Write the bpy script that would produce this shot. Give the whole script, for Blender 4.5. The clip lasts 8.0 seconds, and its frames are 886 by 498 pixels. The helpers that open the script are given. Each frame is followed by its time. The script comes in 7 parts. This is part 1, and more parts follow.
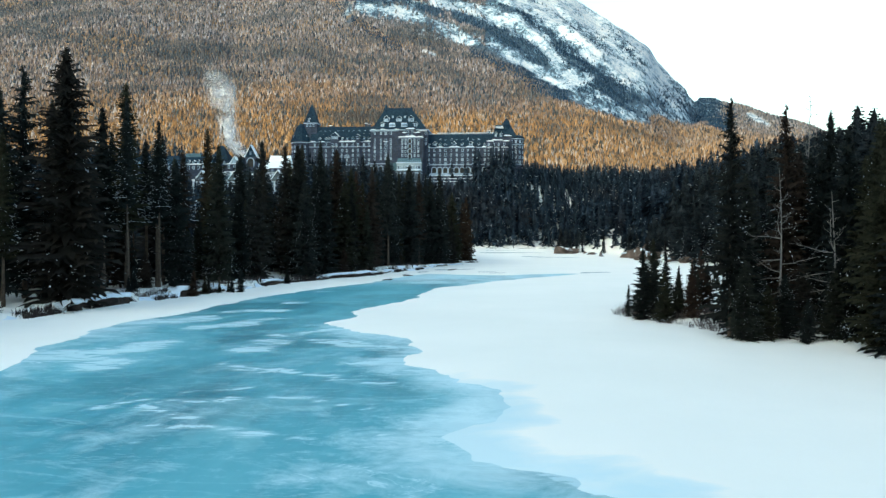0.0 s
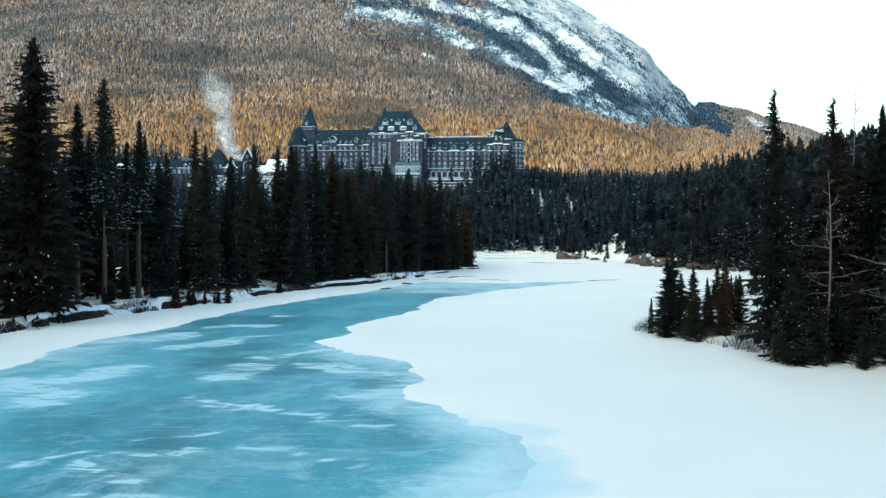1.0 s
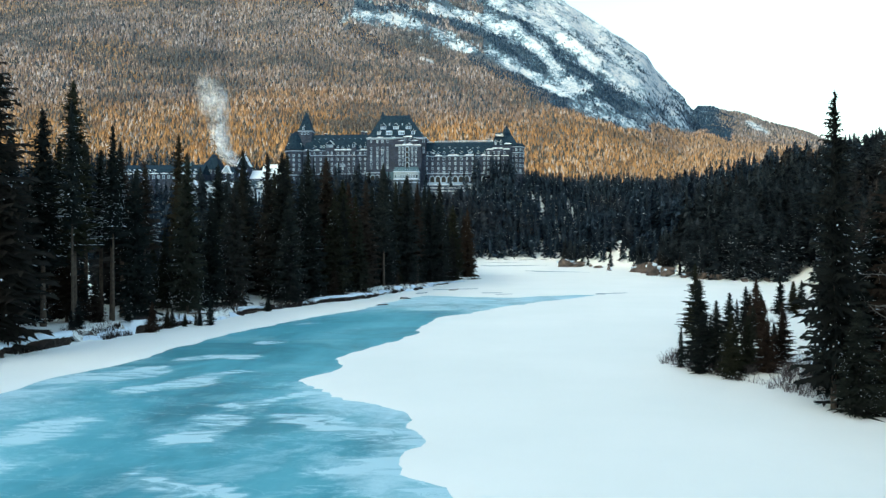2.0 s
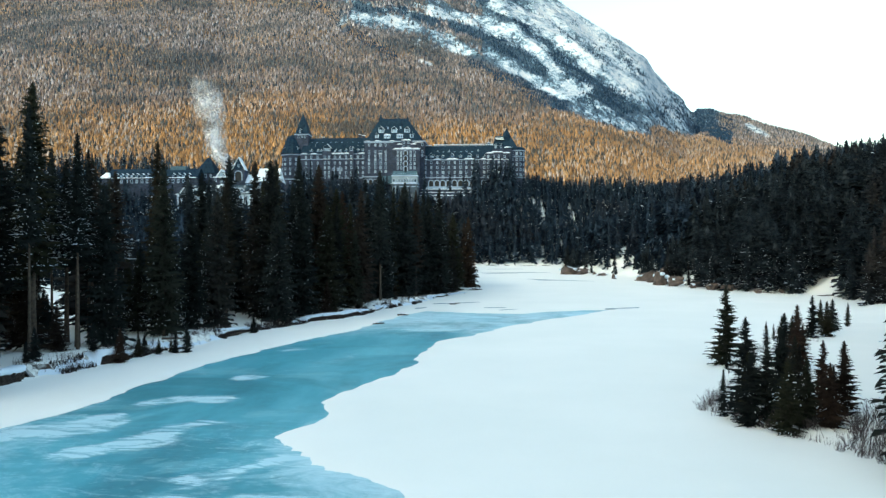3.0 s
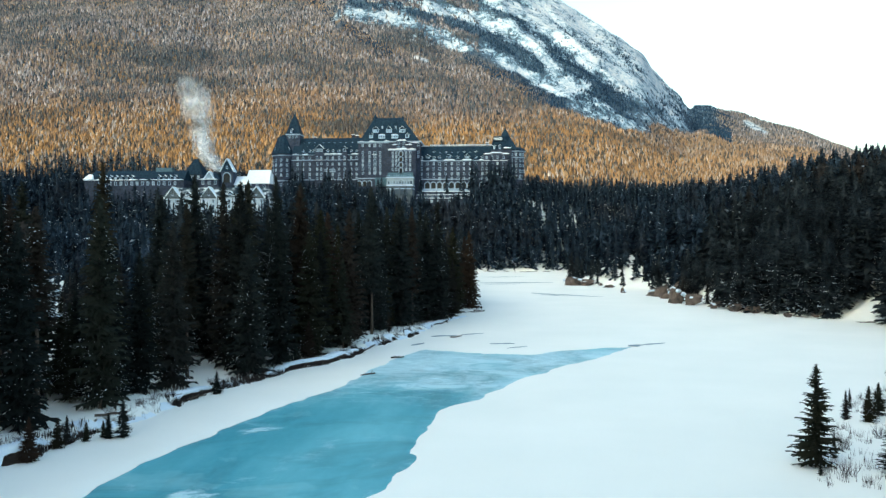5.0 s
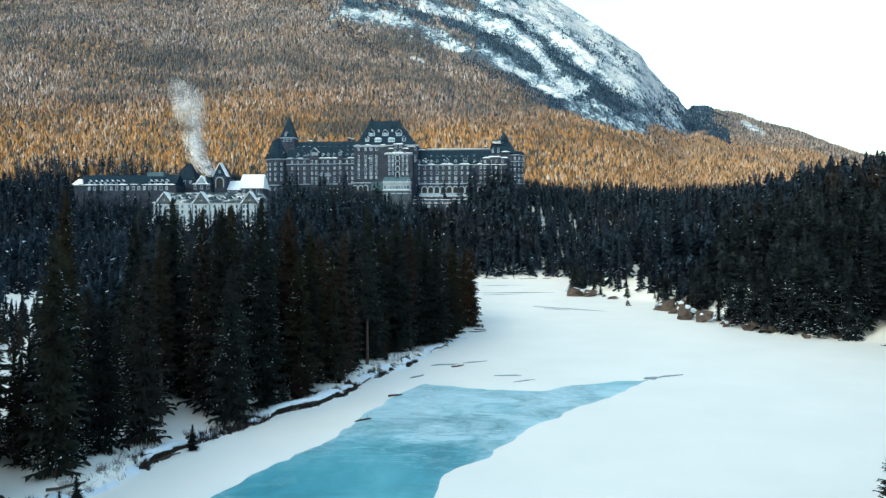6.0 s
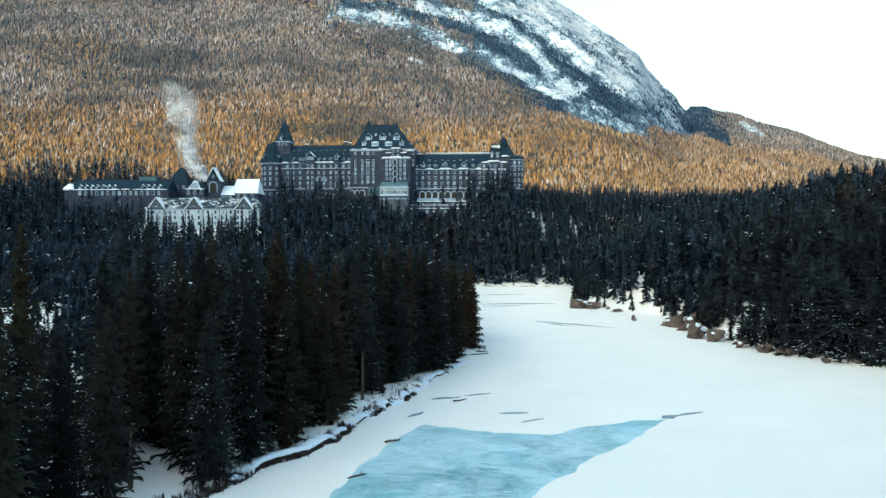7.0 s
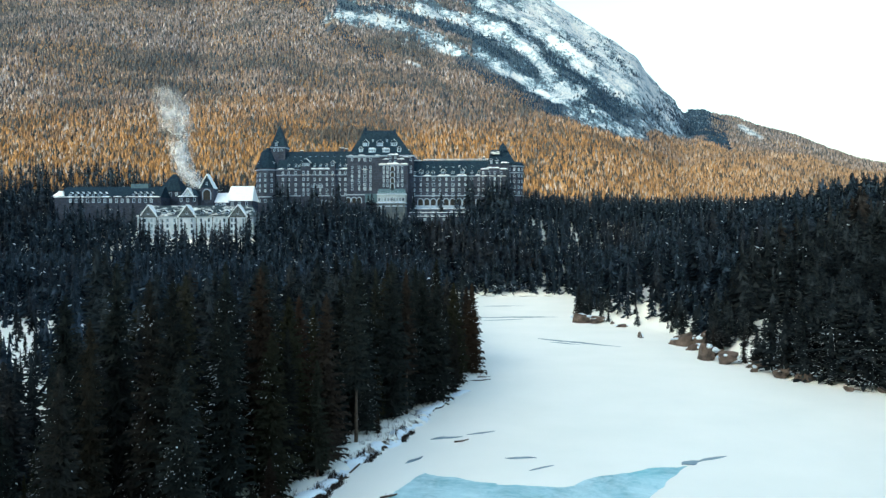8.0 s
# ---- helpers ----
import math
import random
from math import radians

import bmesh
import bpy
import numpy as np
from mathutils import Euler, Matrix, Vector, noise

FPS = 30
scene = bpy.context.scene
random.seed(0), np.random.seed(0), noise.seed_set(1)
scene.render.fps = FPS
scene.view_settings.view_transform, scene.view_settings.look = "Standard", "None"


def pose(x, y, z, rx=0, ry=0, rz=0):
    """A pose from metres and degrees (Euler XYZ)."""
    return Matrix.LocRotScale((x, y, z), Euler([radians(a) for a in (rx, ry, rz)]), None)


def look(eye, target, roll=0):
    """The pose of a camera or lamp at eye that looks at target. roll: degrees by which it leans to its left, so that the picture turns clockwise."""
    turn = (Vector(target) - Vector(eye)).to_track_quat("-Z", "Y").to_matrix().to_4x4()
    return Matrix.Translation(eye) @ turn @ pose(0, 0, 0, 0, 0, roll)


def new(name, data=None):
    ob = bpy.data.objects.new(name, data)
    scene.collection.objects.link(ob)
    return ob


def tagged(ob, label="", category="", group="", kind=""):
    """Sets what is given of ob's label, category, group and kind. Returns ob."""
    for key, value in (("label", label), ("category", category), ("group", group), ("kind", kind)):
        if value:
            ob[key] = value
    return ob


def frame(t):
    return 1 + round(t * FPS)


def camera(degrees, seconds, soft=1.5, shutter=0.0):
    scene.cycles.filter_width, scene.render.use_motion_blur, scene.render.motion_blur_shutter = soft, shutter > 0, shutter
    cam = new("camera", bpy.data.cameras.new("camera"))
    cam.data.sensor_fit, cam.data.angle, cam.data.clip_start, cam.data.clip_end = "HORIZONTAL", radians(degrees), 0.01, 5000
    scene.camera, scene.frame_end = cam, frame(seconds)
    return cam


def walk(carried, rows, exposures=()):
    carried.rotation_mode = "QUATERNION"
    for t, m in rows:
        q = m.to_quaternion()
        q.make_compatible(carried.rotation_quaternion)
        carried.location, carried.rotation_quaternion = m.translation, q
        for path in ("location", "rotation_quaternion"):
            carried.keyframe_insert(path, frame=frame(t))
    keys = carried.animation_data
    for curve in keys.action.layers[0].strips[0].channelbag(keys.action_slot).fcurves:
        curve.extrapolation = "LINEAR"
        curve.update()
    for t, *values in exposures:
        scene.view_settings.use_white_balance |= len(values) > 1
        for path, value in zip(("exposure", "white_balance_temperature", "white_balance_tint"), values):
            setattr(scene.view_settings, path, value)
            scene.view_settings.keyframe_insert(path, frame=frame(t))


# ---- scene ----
cam = camera(60.0, 8.0, 1.4)
PATH = [
    (0, (5.5, 16.316, 8.431), (5.331, 18.309, 8.395), 0.1),
    (0.5, (4.992, 19.8, 8.409), (4.825, 21.792, 8.378), 0.1),
    (1, (4.459, 23.716, 8.805), (4.293, 25.709, 8.78), 0.1),
    (1.5, (3.935, 27.692, 9.495), (3.771, 29.686, 9.475), 0.05),
    (3, (2.461, 40.79, 12.101), (2.302, 42.784, 12.093), 0.0),
    (3.5, (1.891, 45.425, 13.079), (1.735, 47.419, 13.069), 0.0),
    (4, (1.508, 49.971, 14.287), (1.354, 51.965, 14.275), 0.0),
    (4.5, (0.94, 54.268, 15.758), (0.789, 56.262, 15.742), 0.0),
    (6, (-1.132, 68.082, 21.355), (-1.27, 70.077, 21.335), -0.05),
    (6.5, (-1.835, 72.967, 23.338), (-1.968, 74.963, 23.318), 0.0),
    (7, (-2.35, 77.112, 25.33), (-2.481, 79.108, 25.309), 0.0),
    (7.5, (-2.75, 81.722, 27.227), (-2.879, 83.717, 27.209), 0.0),
    (8, (-3.338, 86.084, 29.087), (-3.463, 88.08, 29.071), 0.0),
]
walk(cam, [(t, look(eye, target, roll)) for t, eye, target, roll in PATH], exposures=((0.0, 1.85, 7450, -7), (8.0, 1.85, 7450, -7)))

# ---- light ----
SUN_AZ, SUN_EL = -140.0, 19.0      # degrees clockwise from +y, and above the horizon
world = bpy.data.worlds.new("sky")
scene.world = world
world.use_nodes = True
wn = world.node_tree
wn.nodes.clear()
w_out = wn.nodes.new("ShaderNodeOutputWorld")
w_bg = wn.nodes.new("ShaderNodeBackground")
w_sky = wn.nodes.new("ShaderNodeTexSky")
w_sky.sky_type = "NISHITA"
w_sky.sun_disc = False
w_sky.sun_elevation = radians(SUN_EL)
w_sky.sun_rotation = radians(SUN_AZ)
w_sky.air_density = 1.0
w_sky.dust_density = 4.4
w_sky.ozone_density = 1.0
w_sky.altitude = 300
w_bg.inputs["Strength"].default_value = 0.15
wn.links.new(w_sky.outputs[0], w_bg.inputs["Color"])
wn.links.new(w_bg.outputs[0], w_out.inputs["Surface"])
sun = new("sun", bpy.data.lights.new("sun", "SUN"))
sun.data.energy = 1.66
sun.data.angle = radians(0.5)
sun.data.color = (1.0, 0.945, 0.895)
_sd = Vector((math.sin(radians(SUN_AZ)) * math.cos(radians(SUN_EL)), math.cos(radians(SUN_AZ)) * math.cos(radians(SUN_EL)), math.sin(radians(SUN_EL))))
sun.matrix_world = look(_sd * 500, (0, 0, 0))


# ---- materials ----
class Mat:
    """A node material in short form."""

    def __init__(self, name, rough=0.8, metal=0.0, spec=0.3):
        self.m = bpy.data.materials.new(name)
        self.m.use_nodes = True
        self.t = self.m.node_tree
        self.b = self.t.nodes["Principled BSDF"]
        self.b.inputs["Roughness"].default_value = rough
        self.b.inputs["Metallic"].default_value = metal
        self.b.inputs["Specular IOR Level"].default_value = spec
        self.pos = self.t.nodes.new("ShaderNodeTexCoord")

    def node(self, kind):
        return self.t.nodes.new(kind)

    def put(self, sock, v):
        if isinstance(v, bpy.types.NodeSocket):
            self.t.links.new(v, sock)
        else:
            sock.default_value = v

    def geo(self, out):
        return self.node("ShaderNodeNewGeometry").outputs[out]

    def obj_random(self):
        return self.node("ShaderNodeObjectInfo").outputs["Random"]

    def attr(self, name):
        n = self.node("ShaderNodeAttribute")
        n.attribute_name = name
        return n.outputs["Fac"]

    def noise(self, scale, detail=4.0, rough=0.55, stretch=None, world=True, distortion=0.0, out="Fac"):
        n = self.node("ShaderNodeTexNoise")
        n.inputs["Scale"].default_value = scale
        n.inputs["Detail"].default_value = detail
        n.inputs["Roughness"].default_value = rough
        n.inputs["Distortion"].default_value = distortion
        v = self.geo("Position") if world else self.pos.outputs["Object"]
        if stretch:
            mp = self.node("ShaderNodeMapping")
            mp.inputs["Scale"].default_value = stretch[:3]
            if len(stretch) > 3:
                mp.inputs["Rotation"].default_value = (0, 0, radians(stretch[3]))
            self.put(mp.inputs["Vector"], v)
            v = mp.outputs["Vector"]
        self.put(n.inputs["Vector"], v)
        return n.outputs[out]

    def ramp(self, v, stops, interp="LINEAR"):
        n = self.node("ShaderNodeValToRGB")
        r = n.color_ramp
        r.interpolation = interp
        while len(r.elements) < len(stops):
            r.elements.new(0.5)
        for e, (p, c) in zip(r.elements, stops):
            e.position = p
            e.color = (c, c, c, 1) if isinstance(c, (int, float)) else (*c, 1)
        self.put(n.inputs["Fac"], v)
        return n.outputs["Color"]

    def mix(self, f, a, b, blend="MIX"):
        n = self.node("ShaderNodeMix")
        n.data_type, n.blend_type = "RGBA", blend
        self.put(n.inputs[0], f)
        for sock, v in ((n.inputs[6], a), (n.inputs[7], b)):
            self.put(sock, v if isinstance(v, bpy.types.NodeSocket) else (*v, 1))
        return n.outputs[2]

    def math(self, op, a, b=0.0, clamp=False):
        n = self.node("ShaderNodeMath")
        n.operation, n.use_clamp = op, clamp
        self.put(n.inputs[0], a)
        self.put(n.inputs[1], b)
        return n.outputs[0]

    def colour(self, v):
        self.put(self.b.inputs["Base Color"], v if isinstance(v, bpy.types.NodeSocket) else (*v, 1))
        return self

    def rough(self, v):
        self.put(self.b.inputs["Roughness"], v)
        return self

    def bump(self, v, strength=0.5, distance=0.1):
        n = self.node("ShaderNodeBump")
        n.inputs["Strength"].default_value = strength
        n.inputs["Distance"].default_value = distance
        self.put(n.inputs["Height"], v)
        self.t.links.new(n.outputs[0], self.b.inputs["Normal"])
        return self


def two_tone(name, a, b, scale, rough=0.8, fine=12.0, bump=0.3, dist=0.03, spec=0.3, jitter=0.0):
    """A surface of two close colours, mottled at two scales."""
    m = Mat(name, rough, spec=spec)
    big = m.ramp(m.noise(scale, 5), ((0.3, a), (0.7, b)))
    small = m.noise(scale * fine, 3)
    c = m.mix(0.35, big, m.ramp(small, ((0.3, 0.25), (0.75, 0.9))), "SOFT_LIGHT")
    if jitter:
        c = m.mix(jitter, c, m.ramp(m.obj_random(), ((0.0, 0.15), (1.0, 0.85))), "SOFT_LIGHT")
    return m.colour(c).bump(small, bump, dist).m


def ground_material():
    m = Mat("snowy_ground", 0.75, spec=0.25)
    steep = m.node("ShaderNodeSeparateXYZ")
    m.put(steep.inputs[0], m.geo("True Normal"))
    grain = m.noise(1.6, 5)
    wide = m.noise(0.06, 4)
    snow = m.mix(m.ramp(wide, ((0.35, 0.0), (0.7, 1.0))), (0.880, 0.908, 0.892), (0.930, 0.948, 0.932))
    earth = m.ramp(m.noise(2.2, 6), ((0.3, (0.02, 0.016, 0.014)), (0.6, (0.07, 0.05, 0.04)), (0.8, (0.14, 0.09, 0.06))))
    # bare earth where the bank is too steep to hold snow
    face = m.math("ADD", steep.outputs["Z"], m.math("MULTIPLY", m.math("SUBTRACT", m.noise(0.9, 4), 0.5), 0.5))
    bare = m.ramp(face, ((0.62, 1.0), (0.74, 0.0)))
    bare = m.math("MULTIPLY", bare, m.attr("bank"))
    c = m.mix(bare, snow, earth)
    # thin wet snow that lets the ice show through at the pool's near edge
    film = m.math("ADD", m.attr("thin"), m.math("MULTIPLY", m.math("SUBTRACT", m.noise(0.16, 7, 0.62, stretch=(0.6, 1.3, 1, 8), distortion=0.8), 0.5), 1.5))
    c = m.mix(m.math("MULTIPLY", m.ramp(film, ((0.40, 0.0), (0.62, 0.45), (1.0, 0.85))), m.ramp(m.attr("thin"), ((0.0, 0.0), (0.25, 1.0)))), c, (0.56, 0.79, 0.885))
    # brown needle litter, grass and thin snow on the sunlit mountain side
    litter = m.ramp(m.noise(0.05, 8, 0.7), ((0.35, (0.075, 0.045, 0.024)), (0.5, (0.12, 0.08, 0.048)), (0.62, (0.20, 0.175, 0.165)), (0.76, (0.42, 0.42, 0.44))))
    c = m.mix(m.attr("slope"), c, litter)
    # the cliff belt: snow ledges, rock and dwarf woods, streaked down the ridge, shadow blue painted in
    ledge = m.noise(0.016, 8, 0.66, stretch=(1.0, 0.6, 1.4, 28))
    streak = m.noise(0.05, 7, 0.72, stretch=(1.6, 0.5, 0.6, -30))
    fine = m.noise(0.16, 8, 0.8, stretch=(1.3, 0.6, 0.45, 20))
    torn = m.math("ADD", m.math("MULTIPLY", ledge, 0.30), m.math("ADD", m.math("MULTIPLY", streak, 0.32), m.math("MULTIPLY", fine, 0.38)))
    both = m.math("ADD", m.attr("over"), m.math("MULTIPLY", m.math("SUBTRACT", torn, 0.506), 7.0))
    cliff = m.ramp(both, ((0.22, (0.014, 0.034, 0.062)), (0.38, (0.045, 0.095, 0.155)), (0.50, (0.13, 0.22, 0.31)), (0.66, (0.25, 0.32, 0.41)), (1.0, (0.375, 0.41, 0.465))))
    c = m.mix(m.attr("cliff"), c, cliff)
    return m.colour(c).bump(m.math("ADD", m.math("MULTIPLY", grain, 0.2), wide), 0.35, 0.25).m


def ice_material():
    m = Mat("river_ice", 0.35, spec=0.2)
    deep = m.ramp(m.noise(0.06, 6, 0.62, stretch=(1.5, 0.5, 1, 8)), ((0.30, (0.026, 0.17, 0.235)), (0.47, (0.072, 0.37, 0.475)), (0.68, (0.155, 0.52, 0.63))))
    mott = m.noise(0.9, 6, 0.62)
    c = m.mix(m.math("MULTIPLY", m.ramp(mott, ((0.45, 0.0), (0.8, 1.0))), 0.25), deep, (0.25, 0.55, 0.62))
    # darker clear ice, and paler healed plates
    c = m.mix(m.math("MULTIPLY", m.ramp(m.noise(0.07, 5, 0.6, stretch=(0.7, 1.1, 1, -12), distortion=0.8), ((0.50, 0.0), (0.64, 1.0))), 0.5), c, (0.018, 0.135, 0.180))
    c = m.mix(m.math("MULTIPLY", m.ramp(m.noise(0.085, 4, 0.5, stretch=(0.8, 1, 1, 20), distortion=1.6), ((0.57, 0.0), (0.60, 0.6), (0.64, 0.5), (0.72, 1.0))), 0.30), c, (0.36, 0.66, 0.71))
    # wind-blown frost in torn sheets
    sheet = m.noise(0.10, 10, 0.70, stretch=(0.85, 0.8, 1), distortion=1.2)
    wisp = m.noise(0.36, 9, 0.74, stretch=(0.7, 1.0, 1), distortion=1.6)
    thread = m.noise(0.16, 7, 0.62, stretch=(0.38, 1.25, 1, 6), distortion=1.0)
    second = m.noise(0.30, 6, 0.6, stretch=(0.45, 1.2, 1, -14), distortion=1.4)
    both = m.math("ADD", m.math("MULTIPLY", sheet, 0.60), m.math("MULTIPLY", wisp, 0.40))
    both = m.math("ADD", both, m.math("MULTIPLY", m.attr("frost"), 0.22))
    f = m.ramp(both, ((0.58, 0.0), (0.63, 0.24), (0.69, 0.48), (0.80, 0.9)))
    # thin white threads where cracks healed
    vein = m.ramp(m.math("ABSOLUTE", m.math("SUBTRACT", thread, 0.5)), ((0.0, 0.7), (0.010, 0.35), (0.02, 0.0)))
    vein = m.math("MAXIMUM", vein, m.ramp(m.math("ABSOLUTE", m.math("SUBTRACT", second, 0.52)), ((0.0, 0.6), (0.009, 0.25), (0.018, 0.0))))
    f = m.math("MAXIMUM", f, m.math("MULTIPLY", m.math("MULTIPLY", vein, m.math("MULTIPLY", m.attr("frost"), 2.2, True)), m.ramp(wisp, ((0.42, 0.0), (0.55, 1.0)))))
    torn = m.noise(0.55, 9, 0.72, stretch=(0.42, 1.35, 1, 5), distortion=1.1)
    laid = m.math("MULTIPLY", m.ramp(m.math("ADD", m.attr("sheet"), m.math("MULTIPLY", m.math("SUBTRACT", torn, 0.5), 4.2)), ((0.36, 0.0), (0.80, 0.36), (1.5, 0.74))), m.ramp(m.attr("sheet"), ((0.0, 0.0), (0.5, 1.0))))
    f = m.math("MAXIMUM", f, laid)
    c = m.mix(f, c, (0.60, 0.83, 0.92))
    m.colour(c)
    m.rough(m.math("ADD", m.math("MULTIPLY", f, 0.4), m.math("ADD", 0.26, m.math("MULTIPLY", mott, 0.2))))
    return m.bump(m.noise(0.5, 2), 0.02, 0.02).m


def needle_material(name, dark, light, warm, random_by_object=True, wide=0.02):
    m = Mat(name, 0.9, spec=0.06)
    isl = m.geo("Random Per Island")
    c = m.mix(m.math("POWER", isl, 1.5), dark, light)
    r = m.obj_random() if random_by_object else m.ramp(m.noise(wide, 3), ((0.35, 0.0), (0.65, 1.0)))
    c = m.mix(m.math("MULTIPLY", m.ramp(r, ((0.62, 0.0), (0.97, 1.0))), 0.75), c, warm)
    if random_by_object:
        c = m.mix(m.math("FRACT", m.math("MULTIPLY", r, 7.3)), c, m.mix(1.0, c, (0.50, 0.52, 0.50), "MULTIPLY"))
        c = m.mix(m.math("MULTIPLY", m.ramp(m.math("FRACT", m.math("MULTIPLY", r, 13.7)), ((0.62, 0.0), (0.9, 1.0))), 0.7), c, (0.030, 0.030, 0.017))
    if not random_by_object:
        c = m.mix(0.85, c, m.ramp(m.noise(0.22, 2), ((0.32, 0.12), (0.5, 0.5), (0.7, 0.9))), "SOFT_LIGHT")
    return m.colour(c).m


MAT_GROUND = ground_material()
MAT_ICE = ice_material()
# snow tinted blue: the cast of open shade is put into its colour
MAT_SNOW = two_tone("shade_blue_snow", (0.68, 0.80, 0.93), (0.78, 0.88, 0.97), 0.8, 0.7, bump=0.2)
MAT_NEEDLE = needle_material("spruce_needles", (0.015, 0.020, 0.021), (0.028, 0.034, 0.033), (0.046, 0.026, 0.018))
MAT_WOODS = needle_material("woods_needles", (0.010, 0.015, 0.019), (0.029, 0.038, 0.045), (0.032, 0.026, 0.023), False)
# frosted far needles, with the blue of distant haze put into their colour
MAT_HAZED_FROST = needle_material("hazed_frosted_needles", (0.006, 0.012, 0.019), (0.033, 0.055, 0.084), (0.020, 0.025, 0.034), False)
# cliff needles in the blue of the cliff's shadows
MAT_CLIFF_WOODS = needle_material("shade_blue_needles", (0.006, 0.019, 0.040), (0.018, 0.040, 0.076), (0.012, 0.027, 0.050), False)
MAT_LEAD = two_tone("bare_grey_ice", (0.07, 0.15, 0.21), (0.20, 0.32, 0.40), 0.35, 0.4, bump=0.05)
MAT_BARK = two_tone("bark", (0.035, 0.026, 0.02), (0.10, 0.075, 0.06), 3.0, 0.9, bump=0.6)
MAT_DEAD = two_tone("bleached_wood", (0.09, 0.09, 0.092), (0.22, 0.215, 0.21), 3.0, 0.9, bump=0.5)
MAT_TWIG = two_tone("bare_twigs", (0.05, 0.042, 0.045), (0.12, 0.10, 0.10), 2.0, 0.9)
MAT_BRUSH = two_tone("dark_brush", (0.012, 0.011, 0.012), (0.045, 0.036, 0.034), 2.0, 0.9)
MAT_EARTH = two_tone("dark_bank_earth", (0.012, 0.010, 0.010), (0.06, 0.043, 0.036), 1.2, 0.95, bump=0.9, dist=0.15)
MAT_ROCK = two_tone("brown_rock", (0.040, 0.034, 0.032), (0.17, 0.128, 0.108), 0.5, 0.9, bump=0.8, dist=0.2)


def larch_material():
    """Sunlit mountain woods: rusty low down, paler and frosted higher up, with haze painted into the colours."""
    m = Mat("mountain_woods", 0.9, spec=0.1)
    isl = m.geo("Random Per Island")
    z = m.node("ShaderNodeSeparateXYZ")
    m.put(z.inputs[0], m.geo("Position"))
    hgt = m.math("ADD", m.math("MULTIPLY", z.outputs["Z"], 1 / 330), m.math("MULTIPLY", m.math("SUBTRACT", m.noise(0.008, 5, 0.6, stretch=(0.6, 1, 1.6)), 0.5), 0.75))
    rust = m.ramp(isl, ((0.0, (0.022, 0.032, 0.036)), (0.16, (0.042, 0.043, 0.042)), (0.25, (0.116, 0.070, 0.040)), (0.56, (0.214, 0.119, 0.051)), (0.80, (0.257, 0.161, 0.087)), (0.90, (0.20, 0.176, 0.165)), (1.0, (0.33, 0.30, 0.29))))
    # the upper tones hold some of the haze's blue
    pale = m.ramp(isl, ((0.0, (0.014, 0.027, 0.045)), (0.20, (0.030, 0.044, 0.062)), (0.32, (0.070, 0.068, 0.078)), (0.7, (0.109, 0.100, 0.108)), (1.0, (0.205, 0.212, 0.255))))
    # painted haze to the east: rust fades to greyer tan with x
    east = m.ramp(m.math("MULTIPLY", z.outputs["X"], 1 / 600), ((0.0, 0.0), (0.7, 0.75)))
    rust = m.mix(east, rust, m.ramp(isl, ((0.0, (0.024, 0.032, 0.038)), (0.2, (0.060, 0.050, 0.046)), (0.65, (0.185, 0.125, 0.082)), (1.0, (0.28, 0.22, 0.175)))))
    c = m.mix(m.ramp(hgt, ((0.36, 0.0), (0.60, 0.80), (0.9, 1.0))), rust, pale)
    # stands of darker evergreens
    stand = m.math("ADD", m.math("MULTIPLY", m.noise(0.011, 6, 0.62, stretch=(0.55, 0.6, 1.6)), 0.82), m.math("MULTIPLY", isl, 0.18))
    open_side = m.ramp(m.math("MULTIPLY", z.outputs["X"], 1 / 600), ((0.0, 1.0), (0.5, 0.35)))
    c = m.mix(m.math("MULTIPLY", m.ramp(stand, ((0.55, 0.0), (0.62, 0.85))), open_side), c, (0.022, 0.034, 0.046))
    return m.colour(c).m


MAT_LARCH = larch_material()


# ---- building helpers ----
def link(name, mesh, material, parent=None, label=""):
    ob = new(name, mesh)
    if material and not mesh.materials:
        mesh.materials.append(material)
    if parent:
        ob.parent = parent
    if label:
        ob["label"] = label
    return ob


def part(name, bm, material, parent=None, label="", smooth=False):
    """Links a bmesh as one mesh object under a thing or a part."""
    me = bpy.data.meshes.new(name)
    bm.to_mesh(me)
    bm.free()
    if smooth:
        me.shade_smooth()
    return link(name, me, material, parent, label)


def mesh_np(name, verts, faces, smooth=False):
    """A mesh from arrays: verts (n, 3), faces (m, k)."""
    verts, faces = np.asarray(verts, np.float32), np.asarray(faces, np.int32)
    me = bpy.data.meshes.new(name)
    k = faces.shape[1]
    me.vertices.add(len(verts))
    me.vertices.foreach_set("co", verts.ravel())
    me.loops.add(faces.size)
    me.loops.foreach_set("vertex_index", faces.ravel())
    me.polygons.add(len(faces))
    me.polygons.foreach_set("loop_start", np.arange(0, faces.size, k, dtype=np.int32))
    me.update(calc_edges=True)
    if smooth:
        me.shade_smooth()
    return me


def thing(name, label, category, group="", at=(0, 0, 0), rz=0.0, kind=""):
    ob = new(name)
    ob.matrix_basis = pose(*at, 0, 0, rz)
    return tagged(ob, label, category, group, kind)


def box(bm, x0, x1, y0, y1, z0, z1, bevel=0.0):
    m = Matrix.LocRotScale(((x0 + x1) / 2, (y0 + y1) / 2, (z0 + z1) / 2), None, (x1 - x0, y1 - y0, z1 - z0))
    made = bmesh.ops.create_cube(bm, size=1.0, matrix=m)
    if bevel:
        edges = list({e for v in made["verts"] for e in v.link_edges})
        bmesh.ops.bevel(bm, geom=edges, offset=bevel, segments=1, affect="EDGES")
    return bm


def smoothstep(a, b, x):
    t = np.clip((x - a) / (b - a), 0, 1)
    return t * t * (3 - 2 * t)


